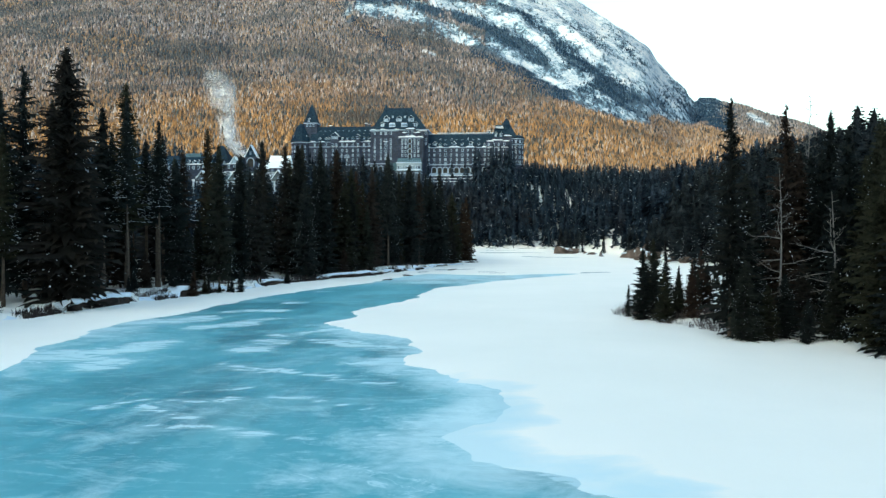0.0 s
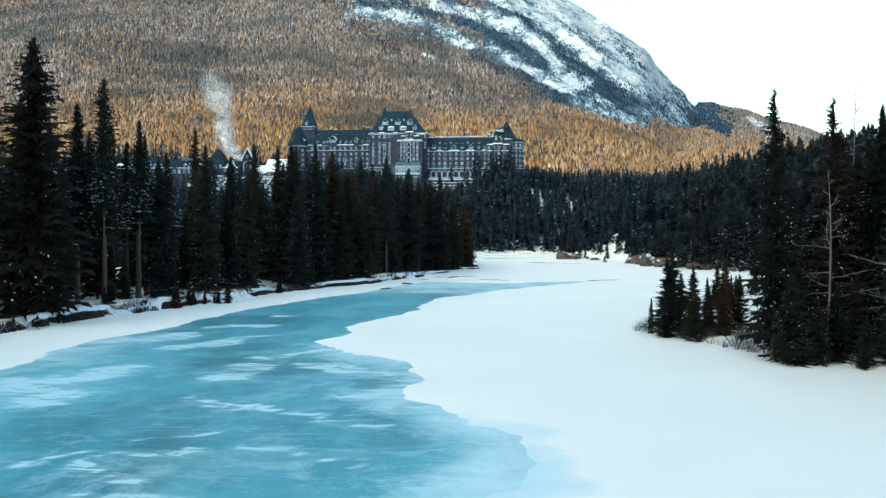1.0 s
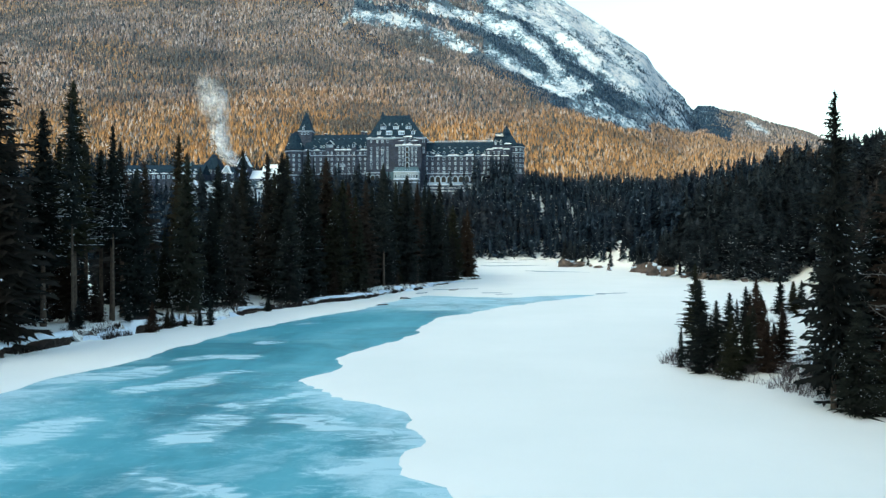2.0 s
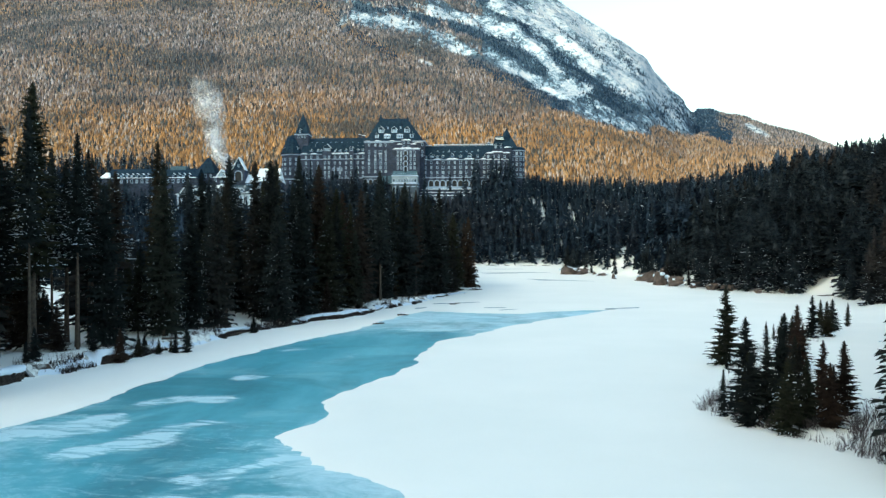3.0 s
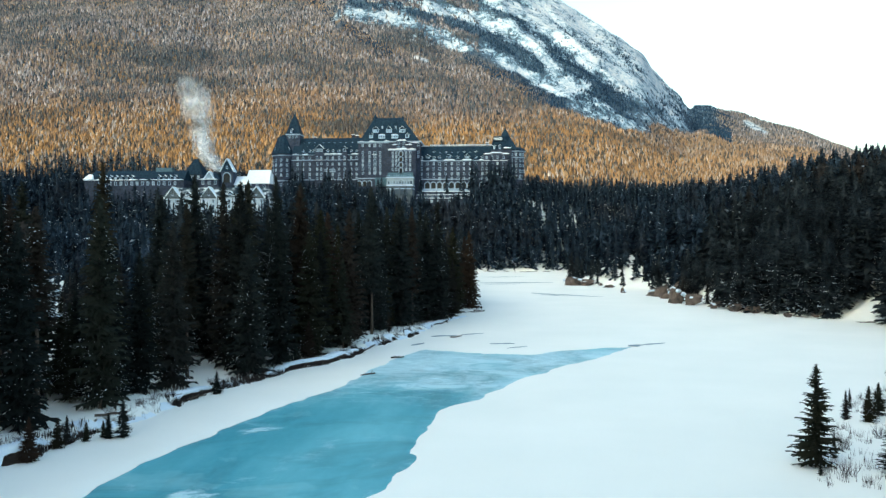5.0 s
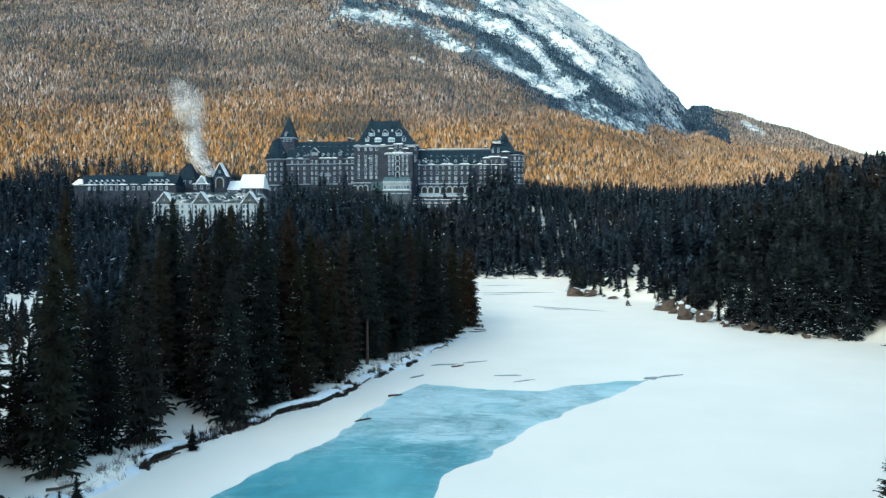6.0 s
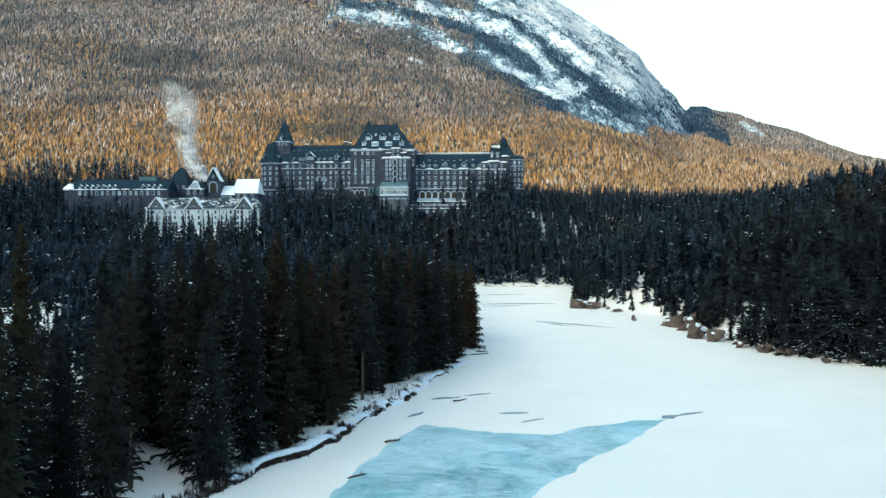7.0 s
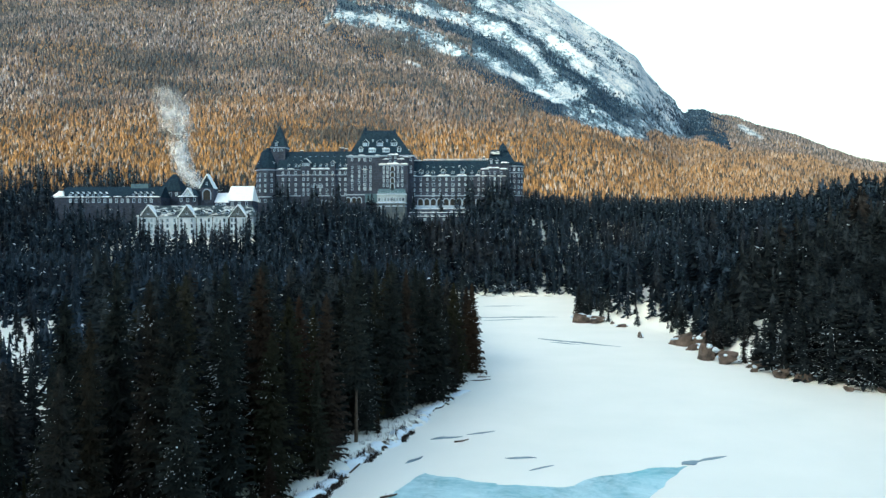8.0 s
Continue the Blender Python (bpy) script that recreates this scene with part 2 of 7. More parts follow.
def value_noise(x, y, seed=0):
    """Smooth noise on arrays, -1 to 1."""
    xi, yi = np.floor(x), np.floor(y)
    fx, fy = x - xi, y - yi
    fx, fy = fx * fx * (3 - 2 * fx), fy * fy * (3 - 2 * fy)

    def h(i, j):
        v = np.sin(i * 127.1 + j * 311.7 + seed * 74.7) * 43758.5453
        return (v - np.floor(v)) * 2 - 1

    a, b = h(xi, yi), h(xi + 1, yi)
    c, d = h(xi, yi + 1), h(xi + 1, yi + 1)
    return (a * (1 - fx) + b * fx) * (1 - fy) + (c * (1 - fx) + d * fx) * fy


def fbm(x, y, size, octaves=4, seed=0):
    s, amp = 0.0, 1.0
    for k in range(octaves):
        s = s + amp * value_noise(x / size * 2 ** k, y / size * 2 ** k, seed + k)
        amp *= 0.5
    return s


# ---- the lie of the land ----
# banks of the river: x against y
LEFT_Y = (-200, 20, 60, 88, 107, 120, 130, 144, 160, 168, 182, 192, 214, 235, 250, 275, 290, 330, 400, 520)
LEFT_X = (-60, -46, -44, -43, -40, -38, -35.6, -33, -28, -24.5, -21, -18.5, -14, -8.5, -6, -6.5, -9, -17, -22, -30)
RIGHT_Y = (-200, 20, 60, 73, 80, 86, 89, 92, 96, 99, 104, 118, 130, 144, 180, 205, 213, 225, 240, 252, 270, 290, 318, 335, 350, 362, 373, 385, 420, 520)
RIGHT_X = (70, 44, 36, 31, 26.4, 22.8, 21.2, 19.4, 17.2, 17.2, 19.5, 24, 30, 38, 60, 78, 81, 75, 69, 60, 56, 51, 50.5, 48, 43, 36, 27, 28.5, 34, 42)
# open ice, round the pool
POOL = ((22.5, 188), (13, 172.5), (4.5, 159.5), (-1.1, 146.7), (-6.4, 137.5), (-6.4, 131), (-6.5, 120), (-9, 109), (-11.6, 99.5),
        (-9.8, 94.6), (-11.7, 88.4), (-8, 83), (-2.7, 78), (-1.1, 71), (-1.7, 65), (5.7, 58), (4.5, 51), (2.8, 49), (6.7, 44), (10, 41),
        (14, 34), (16, 20), (18, -60), (-22, -60), (-24, 40), (-25.8, 61), (-29, 70), (-31.4, 86), (-28.3, 99), (-28.6, 110), (-28, 118), (-23, 137),
        (-18.5, 152), (-17.5, 160), (-15.5, 172), (-12, 183), (-6, 180), (-1.5, 178), (5, 178), (12.5, 184))
# narrow strips of bare ice in the snow, from one end to the other, and their width
LEADS = ((24, 189.4, 28.5, 192.3, 0.7), (21.5, 188.0, 24.5, 189.6, 1.3), (-1.4, 189.2, 2.8, 189.7, 0.8), (1.5, 183.6, 4.8, 186.4, 0.5), (-12.3, 198.8, -7.6, 200.4, 0.9), (-7.0, 201.6, -2.6, 204.0, 0.6), (-14.5, 186, -12.6, 189.5, 0.8),
         (10.8, 319.2, 32.7, 302.0, 2.2), (14, 311, 22, 306, 1.2), (-7.9, 383.5, 23, 387, 3.6), (-6, 372, 9, 378, 1.6), (-8, 437, 12, 440, 2.4))


def near_band(b, r, bands):
    """1 on a band, falling to 0 past its edge, which wavers."""
    best = np.zeros(np.shape(b))
    for row in bands:
        pts, half = np.array(row[:-1]).reshape(-1, 2), row[-1]
        for (ax, ay), (bx, by) in zip(pts, pts[1:]):
            ex, ey = bx - ax, by - ay
            t = np.clip(((b - ax) * ex + (r - ay) * ey) / (ex * ex + ey * ey), 0, 1)
            best = np.maximum(best, smoothstep(1.45, 0.55, np.hypot(b - ax - t * ex, r - ay - t * ey) / half))
    return best


# sheets and threads of blown frost on the ice: points, then the half width
FROST_NEAR = ((-13.5, 70.4, -13.0, 75.6, 2.0), (-8.7, 75.9, -2.7, 72.8, 1.8), (-4.4, 65.8, -1.9, 67.8, 1.0), (-12.8, 64.7, -9.2, 62.2, -4.3, 60.7, -1.5, 59.5, 0.6), (-14.8, 51.0, -13.3, 52.9, -9.4, 53.5, 0.3),
              (-11.5, 55.4, -8.2, 58.4, 0.35), (-10.3, 54.1, -8.5, 54.3, 0.3), (-7.3, 55.1, -5.9, 54.5, 0.3), (-5.3, 54.1, -3.2, 53.8, -0.2, 52.9, 0.3), (-12.9, 51.5, -8.3, 50.4, 0.6), (-10.5, 48.9, -6.6, 47.7, 0.45),
              (-10.8, 46.0, -9.2, 46.8, 0.25), (-6.9, 47.7, -3.4, 47.7, -1.3, 47.3, 0.3), (0.7, 48.6, 2.4, 49.6, 0.3), (2.0, 50.6, 5.4, 51.5, 0.5), (2.1, 58.4, 5.6, 57.2, 0.4))
FROST_FAR = ((-22.2, 82.5, -20.5, 85.6, -18.4, 91.2, 1.5), (-30.1, 86.6, -24.7, 90.4, 2.0), (-24.4, 98.5, -22.6, 100.4, -20.0, 99.4, 1.5), (-27.2, 65.9, -24.8, 67.8, -21.0, 64.8, 3.0), (-22.9, 68.8, -21.5, 72.8, 2.4),
             (-14.1, 79.0, -11.0, 81.9, 0.9), (-27.0, 87.4, -25.3, 92.1, 1.6), (-22.3, 128.2, -20.7, 129.1, 0.8), (-22.0, 109.9, -19.5, 110.1, 0.7), (-10.6, 150.6, -1.3, 152.5, 2.0), (-15.1, 160.0, -7.6, 173.9, 2.2), (-6.2, 166.9, 2.7, 159.6, 2.0))


def pool_distance(x, y):
    """Metres from the edge of the open ice, negative inside."""
    best, inside = np.full(x.shape, 1e9), np.zeros(x.shape, bool)
    n = len(POOL)
    for i in range(n):
        (ax, ay), (bx, by) = POOL[i], POOL[(i + 1) % n]
        ex, ey = bx - ax, by - ay
        t = np.clip(((x - ax) * ex + (y - ay) * ey) / (ex * ex + ey * ey), 0, 1)
        best = np.minimum(best, np.hypot(x - ax - t * ex, y - ay - t * ey))
        crosses = ((ay > y) != (by > y)) & (x < ex * (y - ay) / (ey if ey else 1e-9) + ax)
        inside ^= crosses
    d = np.where(inside, -best, best)
    return d


def west_bank(y):
    """Where the west bank stands, and how high it is."""
    y = np.asarray(y, float)
    x = np.interp(y, LEFT_Y, LEFT_X) + 0.9 * value_noise(y / 7.0, y * 0 + 0.3, 71) + 0.5 * value_noise(y / 2.1, y * 0 + 0.7, 73)
    tall = (0.85 + 0.35 * value_noise(y / 9.0, y * 0 + 0.2, 75)) * (1 - 0.65 * smoothstep(205, 240, y))
    return x, np.maximum(tall, 0.25)


def inside_river(x, y):
    """Metres from the nearer bank, positive on the river."""
    wob = 0.8 * value_noise(x / 3.1, y / 3.1, 5) + 0.5 * value_noise(x / 1.2, y / 1.2, 6)
    left = x - west_bank(y)[0]
    right = np.interp(y, RIGHT_Y, RIGHT_X) - x
    return np.minimum(left, np.minimum(right, 506 - y) + wob), left, right


# bearing (x over y) and rise (z over y) of the ridge, along which the spur falls to the valley
BEARING = (-2.0, -0.8, -0.4, -0.15, 0.0, 0.08, 0.124, 0.154, 0.177, 0.187, 0.208, 0.228, 0.24, 0.262, 0.297, 0.33, 0.37, 0.41, 0.45, 0.48, 0.7, 2.0)
RISE = (0.5, 0.5, 0.48, 0.42, 0.36, 0.311, 0.2758, 0.2446, 0.2197, 0.1982, 0.1712, 0.1561, 0.1672, 0.1685, 0.1531, 0.1425, 0.1329, 0.1168, 0.1027, 0.0981, 0.08, 0.06)
RIDGE_Y, FOOT_Y = 2400.0, 640.0


def cliff_rise(x, y, z):
    """How far a place lies above the line where the mountain breaks into cliffs, as a rise of its bearing."""
    bear, rise = (x - 5) / np.maximum(y - 16, 400), (z - 8) / np.maximum(y - 16, 400)
    line = np.interp(bear, (-0.26, -0.235, -0.19, -0.088, 0.0, 0.074, 0.146, 0.190, 0.215, 0.236, 0.250, 0.262, 0.270, 0.276), (0.5, 0.31, 0.272, 0.244, 0.212, 0.176, 0.150, 0.143, 0.135, 0.132, 0.140, 0.154, 0.172, 0.5))
    return rise - line


# ledges of snow and belts of dark woods on the cliffs, some belts in place of shadow: points of bearing and rise, then
# the half width
LEDGES = ((-0.195, 0.303, -0.148, 0.292, -0.109, 0.281, -0.069, 0.263, 0.0085), (-0.062, 0.257, -0.027, 0.246, 0.004, 0.233, 0.043, 0.209, 0.0075),
          (-0.093, 0.308, -0.045, 0.291, 0.002, 0.275, 0.029, 0.26, 0.0099), (0.029, 0.26, 0.052, 0.24, 0.074, 0.213, 0.099, 0.2, 0.0091),
          (-0.013, 0.315, 0.042, 0.287, 0.076, 0.263, 0.11, 0.23, 0.0091), (0.051, 0.306, 0.103, 0.278, 0.142, 0.224, 0.164, 0.2, 0.0165),
          (0.103, 0.298, 0.154, 0.262, 0.184, 0.222, 0.215, 0.167, 0.0149), (0.119, 0.179, 0.145, 0.162, 0.005), (-0.105, 0.241, -0.093, 0.233, 0.0035),
          (-0.208, 0.298, -0.203, 0.282, 0.003), (0.054, 0.204, 0.077, 0.189, 0.0041))
BELTS = ((-0.248, 0.318, -0.216, 0.298, -0.179, 0.266, -0.144, 0.247, 0.0066), (-0.065, 0.283, -0.03, 0.27, 0.009, 0.252, 0.047, 0.227, 0.0085),
         (-0.038, 0.24, 0.0, 0.218, 0.046, 0.19, 0.068, 0.182, 0.0095), (-0.029, 0.315, 0.018, 0.285, 0.052, 0.256, 0.075, 0.231, 0.0037),
         (0.078, 0.231, 0.108, 0.202, 0.155, 0.182, 0.0125), (0.096, 0.187, 0.145, 0.166, 0.0058), (0.108, 0.255, 0.126, 0.23, 0.0066),
         (0.138, 0.252, 0.165, 0.221, 0.0074), (0.207, 0.178, 0.243, 0.162, 0.272, 0.147, 0.0165), (0.2, 0.21, 0.21, 0.184, 0.0037), (-0.188, 0.312, -0.136, 0.305, -0.089, 0.289, 0.0058))


def cliff_cover(x, y, z):
    """Shares of open snow and of dark woods on the cliffs, the woods partly in place of shadow."""
    b, r = (x - 5) / np.maximum(y - 16, 400), (z - 8) / np.maximum(y - 16, 400)
    b, r = b + 0.005 * fbm(x, z * 2, 60, 3, 91), r + 0.0045 * fbm(x + 40, z * 2, 45, 3, 93)
    open_snow, belt = near_band(b, r, LEDGES), near_band(b, r, BELTS)
    return open_snow, belt * (0.75 + 0.35 * np.clip(fbm(x, z * 2, 38, 2, 95) + 0.6, 0, 1)) * (1 - 0.45 * open_snow)


def land(x, y):
    """Height of the dry land, and the masks of the mountain."""
    edge, tall = west_bank(y)
    left = edge - x
    right = x - np.interp(y, RIGHT_Y, RIGHT_X)
    out = np.maximum(np.maximum(left, right), y - 506)
    # low bank, then the valley side
    z = tall * smoothstep(-0.2, 0.5, left) + 0.02 * np.clip(left, 0, 200)
    z = z + np.where(right > 0, 0.45 * smoothstep(0, 2, right) + 0.5 * smoothstep(3, 14, right), 0)
    hill = 45 * (1 - np.exp(-np.clip(right - 4, 0, 400) / 85)) * smoothstep(150, 260, y)
    z = z + np.where(right > 0, hill, 0)
    bluff = 46 * smoothstep(425, 545, y) * smoothstep(0, 70, left)
    end = 46 * smoothstep(503, 551 + 45 * smoothstep(15, 50, x), y)
    z = np.maximum(z, np.maximum(bluff, end))
    z = z + np.where(out > 0, 0.25 * fbm(x, y, 9, 3, 3) * smoothstep(0, 4, out), 0)
    # the mountain
    ridge = 8 + 2384 * np.interp((x - 5) / np.maximum(y - 16, 400), BEARING, RISE)
    t = (y - FOOT_Y) / (RIDGE_Y - FOOT_Y)
    up = np.where(t < 1, np.clip(t, 0, 1) ** 1.06, np.clip(1 - (t - 1) * 1.1, 0, 1))
    gully = fbm(x + 0.35 * y, y * 0.25, 240, 4, 11) * 20 + fbm(x, y, 90, 3, 17) * 5
    bear = (x - 5) / np.maximum(y - 16, 400)
    brow = 50 * smoothstep(0.09, 0.18, bear) * smoothstep(0.237, 0.220, bear + 0.004 * fbm(x, y, 120, 3, 29)) * smoothstep(0.35, 0.62, t) * np.clip(2.2 - t, 0, 1)
    mount = 48 + (ridge - 48) * up + brow + gully * smoothstep(0.02, 0.3, t) * np.clip(2 - t, 0.2, 1)
    craggy = smoothstep(0.0, 0.02, cliff_rise(x, y, mount)) * (bear < 0.24)
    mount = mount + craggy * (12 * np.abs(fbm(x + 0.5 * y, y * 0.35, 75, 4, 97)) - 6)
    z = np.where(y > FOOT_Y - 30, np.maximum(z * (1 - smoothstep(FOOT_Y - 30, FOOT_Y + 120, y)), mount * smoothstep(FOOT_Y - 30, FOOT_Y + 60, y)), z)
    # the range that shades the valley, beyond the river's other side
    away, along = 0.643 * x + 0.766 * y, 0.643 * y - 0.766 * x
    crest = np.interp(along, (-600, 440, 480, 530, 600, 827, 1000), (256, 256, 238, 205, 186, 150, 120)) + 241
    behind = smoothstep(-380, -700, away) * (crest + 14 * fbm(x, y, 260, 3, 23))
    z = z + behind
    cliff = smoothstep(-0.008, 0.008, cliff_rise(x, y, z) + 0.012 * fbm(x, y, 170, 4, 31)) * (y > 1000)
    slope = smoothstep(FOOT_Y - 60, FOOT_Y + 20, y)
    # a bare snowfield on the far ridge
    patch = smoothstep(1.0, 0.7, np.hypot((bear - 0.314) / 0.019, ((z - 8) / np.maximum(y - 16, 400) - 0.1465 + 0.5 * (bear - 0.314)) / 0.0055)) * (y > 1200)
    return z, np.maximum(cliff, patch), slope


def height(x, y):
    """The ground with its snow: on the river it lies on the ice, and dips under it at the pool."""
    x, y = np.asarray(x, float), np.asarray(y, float)
    z, cliff, slope = land(x, y)
    d, left, right = inside_river(x, y)
    p = pool_distance(x, y)
    p = p + 0.55 * fbm(x, y, 3.5, 3, 41) + 1.1 * fbm(x * 0.55, y, 3.0, 4, 43) * smoothstep(88, 66, y) * (x > -12)
    soft = 0.75 + 0.8 * smoothstep(78, 45, y)
    snow = -0.12 + 0.26 * smoothstep(-soft, soft * 1.3, p) + 0.03 * fbm(x, y, 12, 3, 47)
    flat = smoothstep(0.1, -0.5, d)
    return np.where(d > -0.6, snow * (1 - flat) + np.maximum(z, 0.1) * flat, np.maximum(z, 0.12)), cliff, slope, p


def spread(a, b, step, grow, most):
    v = [a]
    while v[-1] < b:
        v.append(v[-1] + step)
        step = min(step * grow, most)
    return v


def build_ground():
    xs = np.array([-c for c in spread(62, 820, 0.9, 1.06, 17) + spread(860, 3300, 40, 1.1, 90)][::-1] + list(np.arange(-61, 96, 0.95)) + spread(96.5, 900, 0.9, 1.06, 15) + spread(930, 3300, 30, 1.1, 90))
    ys = np.array([-c for c in spread(-14, 1500, 1.2, 1.15, 90)][::-1] + list(np.arange(15, 60, 0.75)) + list(np.arange(60, 212, 0.95)) + spread(212, 3300, 1.6, 1.016, 22))
    gx, gy = np.meshgrid(xs, ys)
    z, cliff, slope, p = height(gx.ravel(), gy.ravel())
    nx, ny = len(xs), len(ys)
    i = (np.arange(ny - 1)[:, None] * nx + np.arange(nx - 1)[None]).ravel()
    me = mesh_np("ground", np.c_[gx.ravel(), gy.ravel(), z], np.c_[i, i + 1, i + 1 + nx, i + nx], True)
    bank = ((gx.ravel() > -70) & (gx.ravel() < 110) & (gy.ravel() < 530)).astype(float)
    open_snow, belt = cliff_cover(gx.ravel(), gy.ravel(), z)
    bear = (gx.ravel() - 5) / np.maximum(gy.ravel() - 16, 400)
    # belts also darken the ground colour, as painted shadow between the ledges
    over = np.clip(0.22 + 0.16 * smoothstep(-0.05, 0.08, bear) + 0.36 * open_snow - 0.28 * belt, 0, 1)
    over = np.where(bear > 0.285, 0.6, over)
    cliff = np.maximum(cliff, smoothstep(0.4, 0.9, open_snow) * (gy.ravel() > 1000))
    for name, v in (("cliff", cliff), ("slope", slope), ("bank", bank), ("over", over), ("thin", smoothstep(4.6, 0.2, p) * smoothstep(72, 50, gy.ravel()) * smoothstep(-12, -6, gx.ravel()) * (gy.ravel() > 0))):
        me.attributes.new(name, "FLOAT", "POINT").data.foreach_set("value", v.astype(np.float32))
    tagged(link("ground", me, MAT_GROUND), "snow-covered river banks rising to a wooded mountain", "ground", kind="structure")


def build_ice():
    xs = np.r_[np.arange(-62, -32, 2.2), np.arange(-32, 22, 0.7), np.arange(22, 97, 2.2)]
    ys = np.r_[np.arange(-100, 30, 4.0), np.arange(30, 110, 0.7), np.arange(110, 186, 1.2), np.arange(186, 520, 4.0)]
    gx, gy = np.meshgrid(xs, ys)
    p = pool_distance(gx.ravel(), gy.ravel())
    nx, ny = len(xs), len(ys)
    i = (np.arange(ny - 1)[:, None] * nx + np.arange(nx - 1)[None]).ravel()
    me = mesh_np("river_ice", np.c_[gx.ravel(), gy.ravel(), p * 0], np.c_[i, i + 1, i + 1 + nx, i + nx])
    yy = gy.ravel()
    frost = 0.95 * smoothstep(-5, 0.5, p) * smoothstep(98, 80, yy) * smoothstep(-20, -6, gx.ravel()) + 0.22 * smoothstep(-1.0, 0, p)
    frost = frost + 0.5 * smoothstep(-7, 0, p) * smoothstep(-10, -18, gx.ravel()) * smoothstep(104, 84, yy)
    frost = frost + 0.21 * smoothstep(100, 78, yy) + (0.8 * smoothstep(134, 158, yy) + 0.3 * smoothstep(160, 178, yy)) * (yy < 215)
    frost = frost + 0.55 * smoothstep(53, 44, yy) * smoothstep(-5, 3, gx.ravel())
    me.attributes.new("frost", "FLOAT", "POINT").data.foreach_set("value", np.clip(frost, 0, 1).astype(np.float32))
    px, py = gx.ravel(), yy
    px, py = px + 0.9 * fbm(px, py, 3.2, 3, 101), py + 1.3 * fbm(px + 50, py, 3.6, 3, 103)
    sheet = np.maximum(near_band(px, py, FROST_NEAR), near_band(px, py, FROST_FAR))
    fringe = smoothstep(-3.6, 0.2, p + 0.9 * fbm(gx.ravel(), yy, 4.0, 3, 105)) * smoothstep(95, 82, yy) * (gx.ravel() > -13)
    sheet = np.maximum(sheet, 0.9 * fringe)
    me.attributes.new("sheet", "FLOAT", "POINT").data.foreach_set("value", sheet.astype(np.float32))
    tagged(link("river_ice", me, MAT_ICE), "turquoise river ice streaked with blown frost", "river ice", kind="structure")


def build_leads():
    rnd = random.Random(63)
    for ax, ay, bx, by, w in LEADS:
        bm = bmesh.new()
        n, ring = 26, []
        dx, dy = bx - ax, by - ay
        l = math.hypot(dx, dy)
        seed = rnd.random() * 50
        for k in range(2 * n):
            t = (k if k < n else 2 * n - 1 - k) / (n - 1)
            side = 1 if k < n else -1
            bend = 0.55 * w * noise.noise(Vector((t * 2.2, seed, 0)))
            half = w * 0.5 * (0.03 + math.sin(math.pi * t) ** 1.1) * (1 + 0.8 * noise.noise(Vector((t * l * 0.5, seed + side * 3, 0))))
            off = bend + side * half
            ring.append(bm.verts.new((ax + dx * t - dy / l * off, ay + dy * t + dx / l * off, 0.10)))
        f = bm.faces.new(ring)
        made = bmesh.ops.extrude_face_region(bm, geom=[f])
        bmesh.ops.translate(bm, verts=[v for v in made["geom"] if isinstance(v, bmesh.types.BMVert)], vec=(0, 0, 0.095))
        bmesh.ops.recalc_face_normals(bm, faces=bm.faces)
        tagged(part("ice_strip", bm, MAT_LEAD), "narrow strip of bare grey-blue ice in the snow", "ice", "strips of bare ice", kind="structure")


def build_bank():
    """The undercut face of the west bank: bare dark earth under a lip of snow."""
    ys = np.arange(64, 236, 0.4)
    xs, tall = west_bank(ys)
    rnd = random.Random(77)
    earth, lip = bmesh.new(), bmesh.new()
    last = None
    for x, y, t in zip(xs, ys, tall):
        wave = value_noise(np.array(y / 6.5), np.array(0.4), 79).item() + 0.5 * value_noise(np.array(y / 2.0), np.array(0.9), 80).item()
        # where the snow has slid over the edge the face lies buried
        buried = float(smoothstep(-0.12, 0.38, wave))
        back = -1.3 * buried + 0.35 * value_noise(np.array(y / 1.3), np.array(0.1), 81).item()
        t = t * (1.15 - 0.5 * buried + 0.25 * value_noise(np.array(y / 3.1), np.array(0.6), 82).item())
        j = [rnd.uniform(-0.16, 0.16) for _ in range(6)]
        x = x + back
        a = [earth.verts.new(c) for c in ((x + 0.75 + j[0], y, -0.05), (x + 0.45 + j[1], y + j[0], 0.3 * t), (x + 0.52 + j[2], y + j[4], 0.6 * t), (x + 0.3 + j[3], y + j[5], 0.98 * t), (x - 0.5, y, 0.9 * t))]
        b = [lip.verts.new(c) for c in ((x + 0.48 + 1.5 * buried + j[2], y, 0.74 * t * (1 - buried) + 0.10 * buried + 0.5 * j[4]), (x + 0.64 + 0.6 * buried + j[1], y, 0.90 * t * (1 - 0.3 * buried) + 0.04 + 0.5 * j[5]), (x + 0.25 + j[5], y, 1.04 * t + 0.14), (x - 0.8, y, 1.02 * t + 0.12), (x - 1.8 - back, y, t * 0.85))]
        if last:
            for k in range(4):
                earth.faces.new((last[0][k], a[k], a[k + 1], last[0][k + 1]))
                lip.faces.new((last[1][k], b[k], b[k + 1], last[1][k + 1]))
        last = (a, b)
    tagged(part("bank_face", earth, MAT_EARTH), "undercut face of dark bare earth along the river", "bank", kind="structure")
    tagged(part("bank_snow", lip, MAT_SNOW, smooth=True), "lip of snow overhanging the river bank", "snow", kind="structure")


build_ground()
build_ice()
build_leads()
build_bank()


